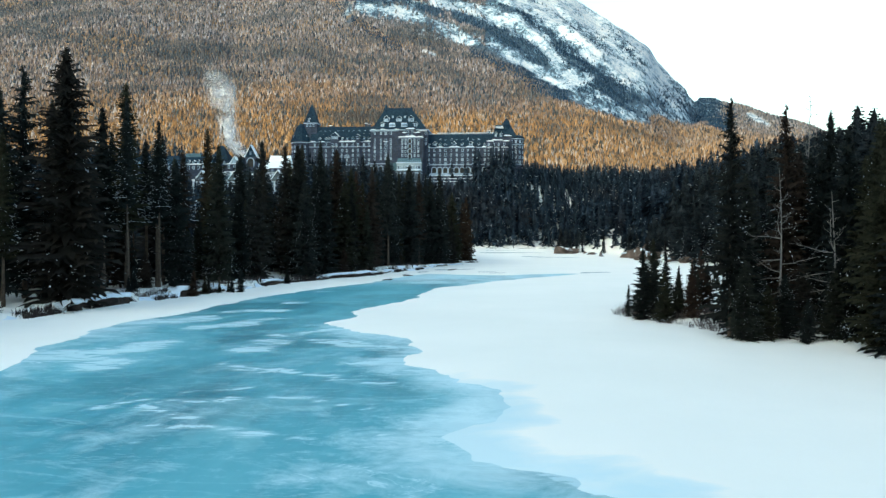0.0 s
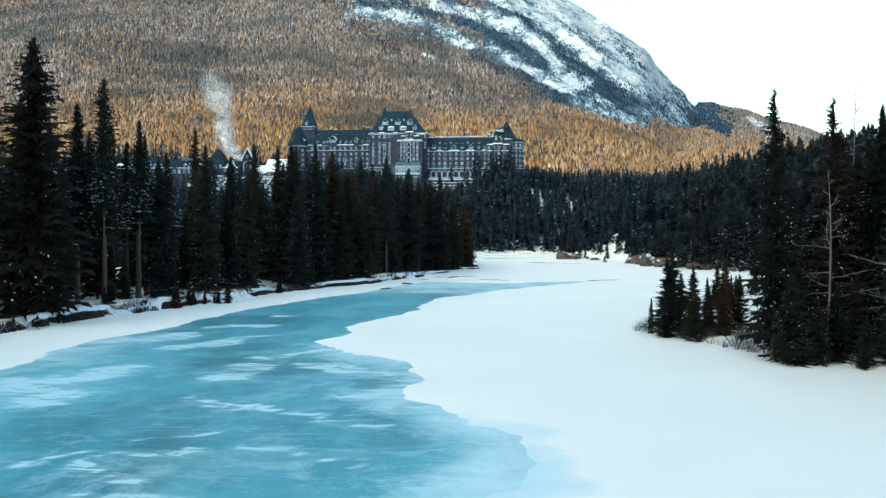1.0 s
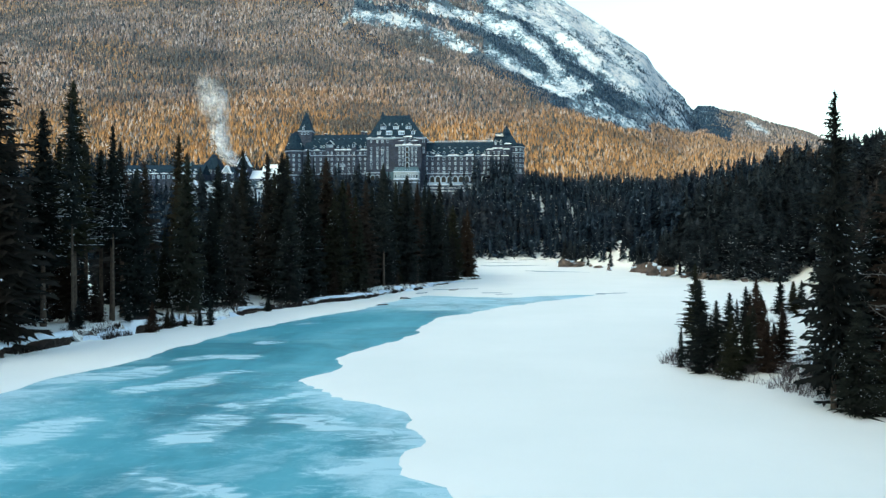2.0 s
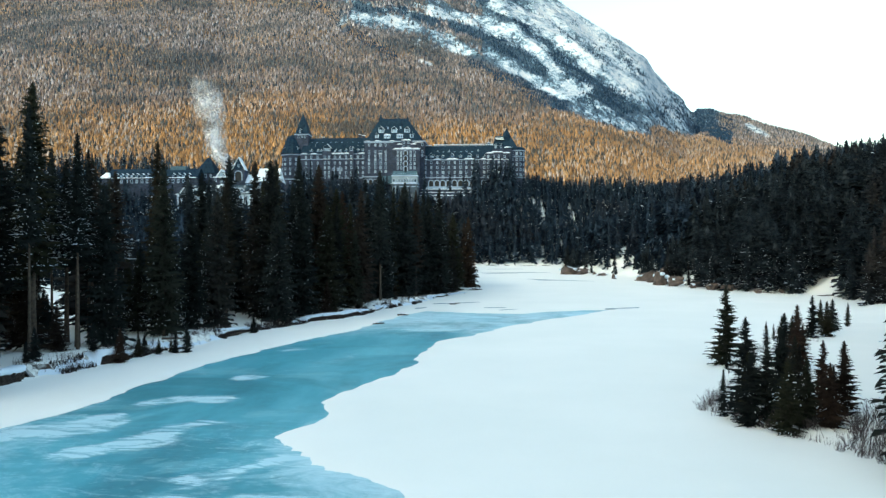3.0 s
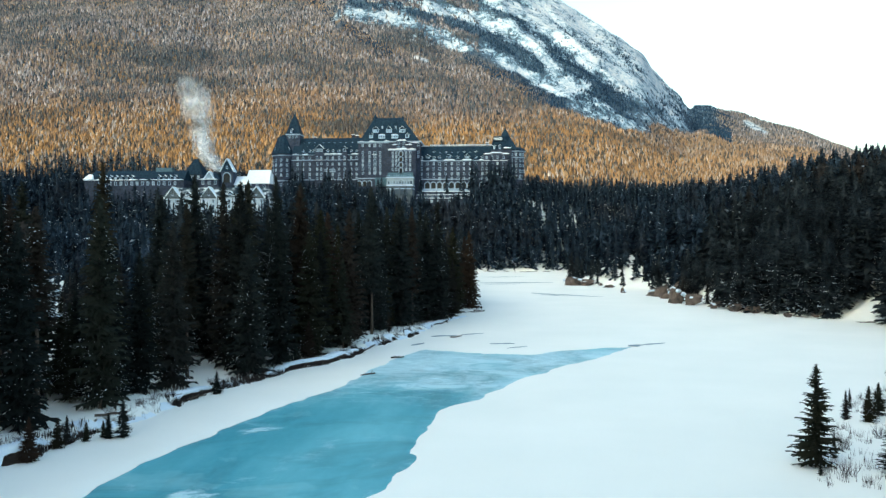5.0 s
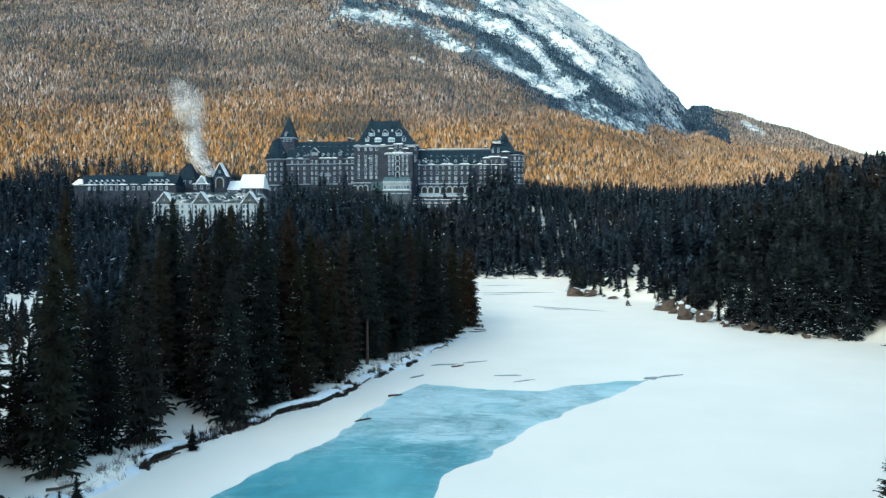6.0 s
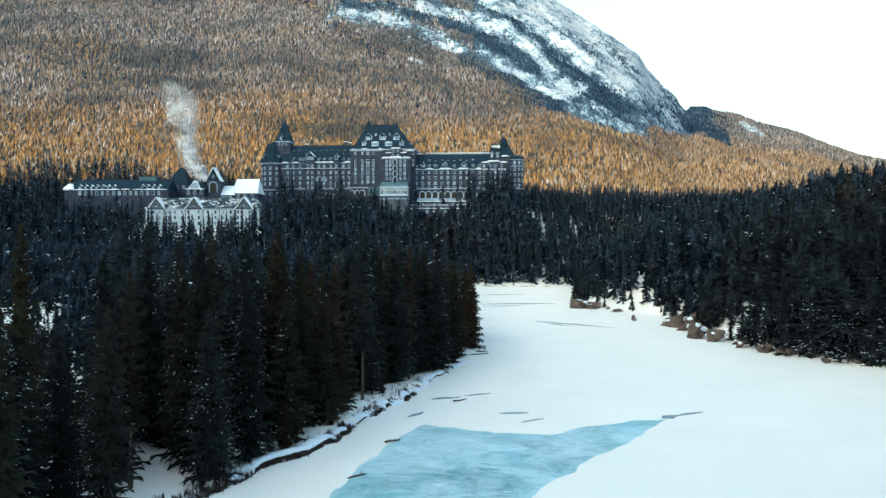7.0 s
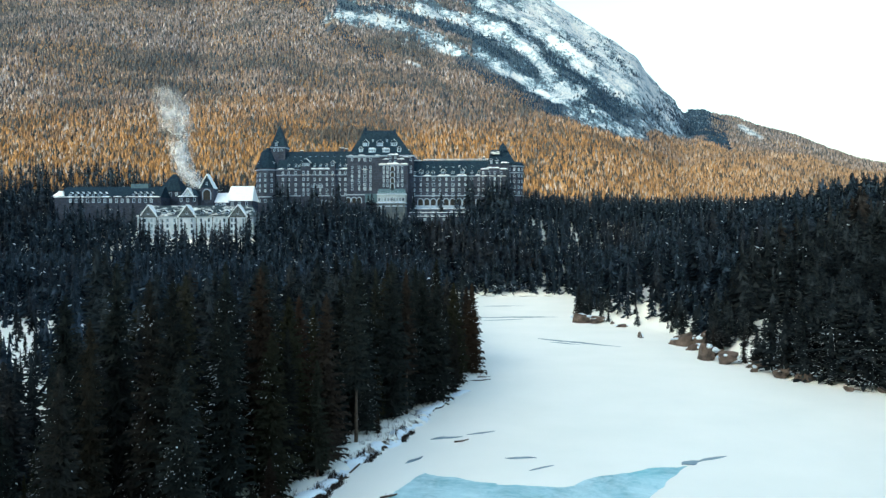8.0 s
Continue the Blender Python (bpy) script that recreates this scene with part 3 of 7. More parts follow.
# ---- trees ----
def tier_shape(seed, h, r, tiers, points, bare=0.04, ragged=0.35):
    """A conifer as stacked ragged skirts of boughs. Returns verts and triangles."""
    rnd = random.Random(seed)
    vs, fs = [], []
    for k in range(tiers):
        u = bare + (1 - bare) * (k / tiers) ** 0.95
        rad = r * (1 - u) ** 0.70 * (1 - ragged * rnd.random()) + 0.012 * h * 0.5
        step = h * (1 - bare) / tiers
        n = len(vs)
        ox, oy = rnd.uniform(-0.12, 0.12) * rad, rnd.uniform(-0.12, 0.12) * rad
        vs.append((ox * 0.4, oy * 0.4, min(h, h * u + step * rnd.uniform(1.5, 2.0))))
        turn = rnd.random() * math.tau
        for q in range(points * 2):
            a = turn + math.tau * (q + rnd.uniform(-0.25, 0.25)) / (points * 2)
            out = rad * (rnd.uniform(0.75, 1.25) if q % 2 == 0 else rnd.uniform(0.35, 0.6))
            vs.append((ox + out * math.cos(a), oy + out * math.sin(a), h * u + step * (rnd.uniform(-0.35, 0.15) if q % 2 == 0 else rnd.uniform(0.2, 0.6))))
        for q in range(points * 2):
            fs.append((n, n + 1 + q, n + 1 + (q + 1) % (points * 2)))
    return np.array(vs), np.array(fs)


def spruce_shape(seed, h, r, count, segs, bare=0.06, ragged=0.25, droop=0.35, core=0.55):
    """Crown of a spruce: drooping boughs of jagged sprays. Returns verts and triangles."""
    rnd = random.Random(seed)
    vs, fs = [], []
    for k in range(count):
        u = (k + rnd.random()) / count
        u = bare + (1 - bare) * u ** 0.92
        z = h * u
        reach = r * (1 - u) ** (0.66 if h > 10 else 0.76) * (1 - ragged * rnd.random()) + (0.10 if h > 10 else 0.05)
        if u < bare + 0.12:
            reach *= 0.75 + rnd.random() * 0.25
        a = rnd.random() * math.tau
        ca, sa = math.cos(a), math.sin(a)
        lift = 0.25 * u - droop * (1 - 0.5 * u) * (0.7 + 0.6 * rnd.random())
        fill = 0.12 * min(1.0, h / 16)
        wide = (0.20 + 0.12 * rnd.random()) * reach * (1.0 if h > 10 and segs > 1 else 0.74) + fill

        def at(t, side=0.0, down=0.0):
            zz = z + reach * (lift * t + 0.22 * t * t) - down
            return (ca * reach * t - sa * side, sa * reach * t + ca * side, zz)

        n = len(vs)
        vs += [at(0.0, 0.0, -0.05), at(1.0), at(0.45, 0.10 * wide, 0.10 * reach), at(0.45, -0.10 * wide, 0.10 * reach)]
        fs += [(n, n + 1, n + 2), (n, n + 3, n + 1)]
        for s in range(segs):
            t0 = (s + 0.15 + 0.3 * rnd.random()) / segs
            span = 0.62 / segs
            for side in (-1, 1):
                w = side * wide * 1.25 * (1.06 - 0.8 * t0) * (0.55 + 0.7 * rnd.random())
                hang = ((0.10 + 0.16 * rnd.random()) * reach * (1 - 0.55 * t0) + fill * (0.5 + rnd.random())) * (1.0 if h > 10 else 0.55)
                n = len(vs)
                vs += [at(t0), at(min(1.0, t0 + span)), at(min(1.06, t0 + span * 1.5), w, hang)]
                fs.append((n, n + 1, n + 2))
            if s < segs - 1:
                n = len(vs)
                vs += [at(t0), at(t0 + span * 0.9), at(t0 + span * 0.6, 0.1 * wide, (0.14 + 0.14 * rnd.random()) * reach * (1 - 0.5 * t0) + 1.4 * fill)]
                fs.append((n, n + 1, n + 2))
    # the dense heart of the crown: ragged skirts
    if core:
        tv, tf = tier_shape(seed + 7, h, r * core, 20 if segs > 2 else 15, 8 if segs > 2 else 5, bare)
        fs += [tuple(int(q) + len(vs) for q in t) for t in tf]
        vs += [tuple(c) for c in tv]
    # leader
    n = len(vs)
    vs += [(0.09, 0, h * 0.93), (-0.05, 0.08, h * 0.93), (-0.05, -0.08, h * 0.93), (0, 0, h)]
    fs += [(n, n + 1, n + 3), (n + 1, n + 2, n + 3), (n + 2, n, n + 3)]
    return np.array(vs), np.array(fs)


def light_spruce_shape(seed, h, r, count, bare=0.03):
    """A far conifer: a slim core of skirts feathered with single boughs."""
    rnd = random.Random(seed)
    v, f = tier_shape(seed, h, r * 0.52, 8 + count // 60, 3 + count // 90, bare, 0.4)
    vs, fs = [tuple(c) for c in v], [tuple(int(q) for q in t) for t in f]
    for k in range(count):
        u = bare + (1 - bare) * ((k + rnd.random()) / count) ** 0.95
        reach = r * (1 - u) ** 0.72 * rnd.uniform(0.55, 1.2) + 0.012 * h
        a = rnd.random() * math.tau
        ca, sa, z = math.cos(a), math.sin(a), h * u
        w, drop = 0.17 * reach + 0.06, reach * rnd.uniform(0.15, 0.6)
        n = len(vs)
        vs += [(0.15 * ca * reach, 0.15 * sa * reach, z + 0.15 * reach), (ca * reach - sa * w * 0.4, sa * reach + ca * w * 0.4, z - drop), (0.55 * ca * reach + sa * w, 0.55 * sa * reach - ca * w, z - drop - 0.1 * reach)]
        fs.append((n, n + 1, n + 2))
    return np.array(vs), np.array(fs)


def snow_shape(seed, h, r, count, size=0.16, low=0.08):
    """Clots of snow on the boughs."""
    rnd = random.Random(seed)
    vs, fs = [], []
    u0, a0 = 0.3, 0.0
    for k in range(count):
        if k % 7 == 0:
            u0, a0 = low + (0.86 - low) * rnd.random() ** 1.9, rnd.random() * math.tau
        u = min(0.9, max(low, u0 + rnd.gauss(0, 0.035)))
        a, d = a0 + rnd.gauss(0, 0.35), r * (1 - u) ** 0.66 * (0.5 + 0.45 * rnd.random())
        c = np.array((math.cos(a) * d, math.sin(a) * d, h * u - d * 0.06))
        s = size * (0.4 + 1.1 * rnd.random() ** 2)
        n = len(vs)
        b = a + rnd.gauss(0, 0.45)
        for q, (out, dz) in enumerate(((1.8, -0.5), (0.5, 0.05), (1.4, 0.25), (0.5, 0.1))):
            vs.append(c + s * np.array((out * math.cos(b + q * 1.57), out * math.sin(b + q * 1.57), dz + rnd.uniform(-0.3, 0.3))))
        fs += [(n, n + 1, n + 2), (n, n + 2, n + 3)]
    return np.array(vs), np.array(fs)


def trunk_mesh(name, h, r, sides=7, bend=0.0, seed=0):
    """A tapered trunk."""
    rnd = random.Random(seed)
    vs, fs, rings = [], [], 7
    for k in range(rings):
        t = k / (rings - 1)
        ox, oy = bend * math.sin(t * 3 + seed) * t, bend * math.cos(t * 2.3 + seed) * t
        rr = r * ((1 - t) ** 0.8 + (0.25 * (1 - t * 8) if t < 0.12 else 0)) + 0.012
        for s in range(sides):
            a = math.tau * s / sides
            vs.append((ox + rr * math.cos(a), oy + rr * math.sin(a), h * t - 0.3 * (k == 0)))
    for k in range(rings - 1):
        for s in range(sides):
            a, b = k * sides + s, k * sides + (s + 1) % sides
            fs.append((a, b, b + sides, a + sides))
    return mesh_np(name, vs, fs, True)


SPRUCES = []     # (height, crown mesh, trunk mesh, snow mesh)


def make_spruces():
    # height, reach, boughs, bare stem, raggedness
    for k, (h, r, n, bare, rag) in enumerate(((24, 4.5, 340, 0.02, 0.45), (24, 3.9, 290, 0.06, 0.55), (24, 5.0, 360, 0.01, 0.42), (24, 3.0, 220, 0.28, 0.55),
                                              (24, 4.3, 320, 0.03, 0.5), (6, 1.35, 260, 0.02, 0.55), (6, 1.05, 210, 0.03, 0.55), (6, 1.55, 280, 0.01, 0.55),
                                              (24, 4.3, 250, 0.09, 0.65), (24, 2.8, 180, 0.44, 0.55))):
        v, f = spruce_shape(100 + k, h, r, n, 3, bare, rag, core=0.22 if k == 8 else 0.43 if h > 10 else 0.28)
        crown = mesh_np("crown", v, f)
        trunk = trunk_mesh("trunk", h * 0.96, h * (0.0085 if k != 9 else 0.007), seed=k)
        sv, sf = snow_shape(200 + k, h, r, 260 if h > 10 else 60, 0.10 if h > 10 else 0.07, max(0.08, bare + 0.05))
        SPRUCES.append((h, crown, trunk, mesh_np("snow", sv, sf)))


make_spruces()


def ground_z(x, y):
    return float(height(np.array([x]), np.array([y]))[0][0])


def spruce(kind, x, y, h, label, group, turn=0.0, broad=1.0, snowy=True):
    h0, crown, trunk, snow = SPRUCES[kind]
    s = h / h0
    t = thing("spruce_tree", label, "tree", group)
    t.matrix_basis = pose(x, y, ground_z(x, y) - 0.1, 0, 0, turn) @ Matrix.Diagonal((s * broad, s * broad, s, 1))
    link("trunk", trunk, MAT_BARK, t)
    link("crown", crown, MAT_NEEDLE, t)
    if snowy:
        link("snow", snow, MAT_SNOW, t, "clots of white snow on the boughs")["kind"] = "stuff"
    return t


TALL = "tall dark spruce tree standing on the snowy river bank"
SMALL = "young dark spruce tree standing in snow by the river"


EDGE = []     # trees of the shore woods too many to tell apart: x, y, height, broad


def lane(x, y):
    """How tall trees stand: lower growth fills the two lanes from the river to the glade behind the west bank."""
    inside = (y > 112) & (y < 215) & ((np.abs(x + 1.8 + 0.662 * (y - 73)) < 3.0) | (np.abs(x + 2.75 + 0.61 * (y - 81.7)) < 2.6))
    return np.where(inside, np.clip(14.5 - 0.14 * (y - 118), 3.0, 14.5), 99.0)


def plant_bank(seed=7):
    """The rows of tall spruces along both banks."""
    rnd = random.Random(seed)
    placed = []

    def free(x, y, gap):
        return all((x - a) ** 2 + (y - b) ** 2 > gap * gap for a, b in placed)

    # the trees that stand out
    for k, x, y, h, w in ((2, -43.4, 98, 28.2, 1.2), (8, -49.8, 100, 26.8, 1.2), (1, -50.2, 96.5, 23.6, 1.15), (3, -45.8, 116, 27.8, 1.4), (3, -47, 112, 24, 1.4), (0, -54.4, 143, 23.6, 0.9), (1, -47.0, 147, 26.4, 0.8),
                          (0, -45.7, 160, 22.8, 1.0), (4, -43.4, 166, 26.0, 1.0), (0, -40.4, 175, 23.2, 0.9), (2, -23.6, 200, 26.6, 0.85), (9, -44.9, 125, 22.2, 0.9), (0, -9, 262, 19, 1.0), (4, -7.5, 254, 20, 1.0),
                          (2, -11, 243, 21, 1.0), (0, -8, 270, 18, 1.0), (9, -42.4, 118.4, 23, 1.0), (9, -48.6, 121, 24, 1.0), (9, -50.2, 126.5, 22, 1.0), (9, -44.0, 112.6, 25, 0.9), (9, -53.6, 132, 23, 1.0), (2, -43.6, 116.6, 5.0, 1.5), (0, -46.8, 119.4, 6.5, 1.4), (4, -49.5, 124.4, 5.5, 1.5), (3, -49.6, 117.6, 20, 1.3), (1, -48, 108, 21, 1.1), (1, -42.4, 171, 13, 1.3), (0, -44, 180, 15, 1.2), (2, -40.8, 164.5, 9, 1.3), (4, -46, 176, 20, 1.1), (1, -47.4, 117.2, 14, 1.3), (2, -51.5, 122.6, 12, 1.2), (4, -50.5, 114.5, 17, 1.2), (0, -42.2, 123.5, 18.5, 1.0), (4, -39.0, 131.5, 21.5, 0.9), (2, -40.6, 135.6, 17.5, 1.0), (0, -38.8, 139.5, 15.5, 1.0), (4, -37.0, 144, 19, 1.0),
                          (0, -31.6, 154.5, 18, 1.1), (4, -29.6, 161, 21, 1.0), (9, -44.2, 121.5, 20.5, 1.8), (9, -47.2, 124.5, 21, 1.8), (9, -43.0, 127.5, 20, 1.7), (3, -50.8, 121.5, 22, 1.5), (9, -47.0, 129.5, 21, 1.7)):
        spruce(k, x, y, h, TALL, "spruces on the west bank", rnd.uniform(0, 360), w)
        placed.append((x, y))
    for k, x, y, h, w in ((8, 23.6, 80.8, 19.7, 0.86), (8, 29.4, 85, 19.2, 0.9), (4, 33.5, 86, 18.6, 0.8), (0, 32.4, 80, 16.4, 1.0), (0, 33.1, 76, 16.8, 1.0), (4, 39, 78, 18.5, 1.0), (2, 33, 89, 15, 1.2),
                          (2, 26.8, 87.5, 13.5, 1.1), (0, 33.5, 79, 14, 1.1), (2, 36, 74, 13.5, 1.1), (2, 25.2, 82, 9, 1.5), (0, 24.2, 78.8, 6.5, 1.6), (2, 30.2, 88, 14, 1.3), (0, 33.6, 82, 13, 1.3),
                          (4, 32, 84, 15, 1.2), (0, 30.5, 89.5, 14, 1.2), (2, 33, 92, 15, 1.1), (4, 36.5, 95, 16, 1.1), (0, 31, 86.5, 15, 1.1), (2, 34.5, 83.5, 14, 1.2), (0, 26.0, 79.0, 4.5, 1.6), (2, 27.6, 79.8, 5.2, 1.5), (0, 29.2, 80.4, 5.8, 1.5), (2, 30.6, 77.6, 5.4, 1.5), (0, 28.6, 77.6, 3.6, 1.6), (2, 31.8, 77.0, 6.0, 1.4)):
        spruce(k, x, y, h, TALL, "spruces on the east bank", rnd.uniform(0, 360), w)
        placed.append((x, y))
    # west bank
    n = 0
    for _ in range(6000):
        y = 66 + 215 * rnd.random() ** 1.15
        back = rnd.random() ** 1.5 * 18
        x = float(np.interp(y, LEFT_Y, LEFT_X)) - (1.6 + 1.0 * float(smoothstep(112, 130, y) * smoothstep(182, 165, y)) + 2.6 * value_noise(np.array(y / 9.0), np.array(0.5), 3).item()) - 1.6 - 1.3 * float(smoothstep(165, 150, y)) - back
        gap = 2.7 + 0.05 * back
        # open ground behind a few bare stems
        if not free(x, y, gap) or (112 < y < 190 and abs(x + 46 + 0.64 * (y - 121)) < 3.4) or (147 < y < 190 and abs(x - float(np.interp(y, (147, 160, 190), (-33, -39.5, -44)))) < 2.4):
            continue
        h = rnd.uniform(18.5, 26.5) * (0.86 if y > 235 else 1)
        if x + 3 < -0.54 * (y - 84) and back > 3:
            if rnd.random() < 0.6:
                continue
            h *= 0.75
        if back < 2.5 and rnd.random() < 0.45:
            h *= 0.55
        h = min(h, float(lane(x, y)) * rnd.uniform(0.75, 1.0))
        if back > 9 or y > 240:
            EDGE.append((x, y, h, rnd.uniform(1.05, 1.4)))
            placed.append((x, y))
            n += 1
            continue
        k, turn, broad, snowy = rnd.choice((0, 1, 2, 4, 1, 3) if y > 128 else (9, 3, 1, 9, 4, 3)), rnd.uniform(0, 360), rnd.uniform(0.85, 1.15), rnd.random() < 0.75
        spruce(k, x, y, h, TALL, "spruces on the west bank", turn, broad, snowy)
        placed.append((x, y))
        n += 1
        if n >= 150:
            break
    # trees round the glade
    for x, y, h in ((-73, 221, 26), (-70, 212, 27), (-67, 217, 27), (-67, 183, 12), (-64.5, 184.5, 13), (-61, 176, 13), (-56, 168, 14), (-58.5, 171.5, 12), (-62, 181, 11), (-70, 187, 11), (-66, 178, 12), (-54, 164, 14), (-60, 166, 13), (-64, 171, 12), (-72.5, 184, 10), (-51.5, 160, 14)):
        EDGE.append((x, y, h, 1.2))
    # east bank, on the point
    n = 0
    for _ in range(3000):
        y = rnd.uniform(54, 122)
        x = float(np.interp(y, RIGHT_Y, RIGHT_X)) + 1.2 + rnd.random() ** 1.5 * 24
        if y > 80 and x < 0.5 * (y - 40) + 5:
            continue
        # open ground before the dead trees
        if y < 84 and min(abs(x - 5.5 - 0.36 * (y - 20)), abs(x - 5.5 - 0.433 * (y - 20))) < 3.4:
            continue
        if not free(x, y, 1.8):
            continue
        spruce(rnd.randrange(5), x, y, rnd.uniform(9, 16.5), TALL, "spruces on the east bank", rnd.uniform(0, 360), rnd.uniform(1.1, 1.5), rnd.random() < 0.5)
        placed.append((x, y))
        n += 1
        if n >= 84:
            break
    # east bank, far side of the bay
    n = 0
    for _ in range(4000):
        y = rnd.uniform(196, 400) if n % 2 else rnd.uniform(198, 262)
        back = rnd.random() ** 1.4 * 7
        x = float(np.interp(y, RIGHT_Y, RIGHT_X)) + 0.4 + back
        if not free(x, y, 3.0):
            continue
        if (y > 262 and rnd.random() < 0.15) or 318 < y < 378 or (y < 318 and float(fbm(np.array(x), np.array(y), 7, 2, 63)) > 0.1):
            continue
        h = rnd.uniform(15, 22) * (0.6 if back < 3 and rnd.random() < 0.4 else 1) * (0.62 if y > 262 else 1)
        EDGE.append((x, y, h, rnd.uniform(1.1, 1.5)))
        placed.append((x, y))
        n += 1
        if n >= 95:
            break


def plant_saplings():
    rnd = random.Random(21)
    for x, y, h, k in ((19.1, 95.3, 6.9, 5), (17.8, 96.0, 3.4, 6), (18.9, 93.4, 5.0, 7), (19.9, 93.4, 5.6, 5), (20.4, 91.0, 5.0, 7), (22.3, 92.8, 3.5, 6), (23.5, 93.4, 5.4, 5), (24.8, 94.9, 3.4, 7),
                       (21.8, 91.6, 4.5, 7), (25.2, 94.2, 5.1, 5), (21.2, 94.4, 6.0, 5), (22.6, 95.0, 5.0, 6), (19.2, 95.0, 4.6, 7), (23.0, 91.0, 4.2, 7), (24.6, 119.6, 8.0, 5), (24.0, 117.2, 1.4, 6),
                       (29.2, 116.6, 5.2, 7), (29.4, 113.9, 6.2, 5), (30.4, 115.2, 4.4, 6), (28.6, 112.2, 3.6, 7), (36.5, 141.0, 2.2, 6), (33.9, 135.9, 3.0, 6), (34.7, 133.0, 3.5, 5), (37.0, 136.0, 3.3, 7),
                       (40.7, 139.6, 5.4, 5), (48.6, 157, 4.0, 5), (47.8, 151, 4.5, 7), (52.0, 156, 3.6, 6), (43.0, 141, 4.6, 7), (32.2, 122.0, 3.0, 6), (26.8, 121.6, 2.2, 6)):
        spruce(k, x, y, h, SMALL, "young spruces on the point", rnd.uniform(0, 360), rnd.uniform(1.1, 1.42))
    for x, y, h, k in ((-31.4, 123.9, 2.4, 7), (-30.6, 124.4, 3.7, 5), (-32.3, 124.3, 1.6, 7), (-34.6, 120.4, 2.7, 7), (-34.2, 121.8, 2.6, 5), (-34.6, 116.4, 3.7, 7), (-36.7, 115.4, 3.2, 7), (-33.3, 122.8, 1.9, 7), (-29.6, 143.8, 2.8, 7), (-30.4, 144.6, 1.6, 5), (-41.6, 101, 3.2, 7), (-42.2, 96, 2.4, 7),
                       (-43.6, 90, 3.8, 5), (-39.6, 109, 2.2, 7), (-38.9, 110.2, 3.4, 7), (-28.6, 152, 2.4, 5), (-24.6, 166.5, 5.6, 7), (-25.4, 164.9, 3.2, 7), (-22.0, 178, 3.0, 5), (-17.2, 198, 3.6, 5)):
        spruce(k, x - 1.9 - 1.2 * rnd.random(), y, h, SMALL, "young spruces on the west bank", rnd.uniform(0, 360), 1.2)


plant_bank()
plant_saplings()


def scatter_mesh(name, shapes, pts, rnd):
    """One mesh of many trees: shapes are (verts, tris) of unit height; pts rows of x, y, z, height, broad."""
    allv, allf, base = [], [], 0
    which = rnd.integers(0, len(shapes), len(pts))
    for k, (v, f) in enumerate(shapes):
        p = pts[which == k]
        if not len(p):
            continue
        a = rnd.random(len(p)) * math.tau
        c, s = np.cos(a)[:, None], np.sin(a)[:, None]
        sx = (p[:, 3] * p[:, 4])[:, None]
        x = (v[None, :, 0] * c - v[None, :, 1] * s) * sx + p[:, 0:1]
        y = (v[None, :, 0] * s + v[None, :, 1] * c) * sx + p[:, 1:2]
        z = v[None, :, 2] * p[:, 3:4] + p[:, 2:3]
        allv.append(np.stack([x, y, z], -1).reshape(-1, 3))
        allf.append((f[None] + (np.arange(len(p)) * len(v))[:, None, None]).reshape(-1, 3) + base)
        base += len(p) * len(v)
    return mesh_np(name, np.concatenate(allv), np.concatenate(allf))


def in_view(x, y, wide=0.05):
    """Whether a place lies in the stretch of valley that the flight looks over."""
    return (x > -0.68 * (y - 10) - 12) & (x < 0.56 * (y - 5) + 12)


def jitter_grid(x0, x1, y0, y1, step, rnd):
    gx, gy = np.meshgrid(np.arange(x0, x1, step), np.arange(y0, y1, step))
    x = gx.ravel() + rnd.uniform(-0.48, 0.48, gx.size) * step
    y = gy.ravel() + rnd.uniform(-0.48, 0.48, gx.size) * step
    return x, y


CLEAR = ((-153, 18, 543, 590), (-203, -130, 490, 545), (-252, -182, 508, 545), (-74, -16, 530, 545))   # ground kept clear round the buildings


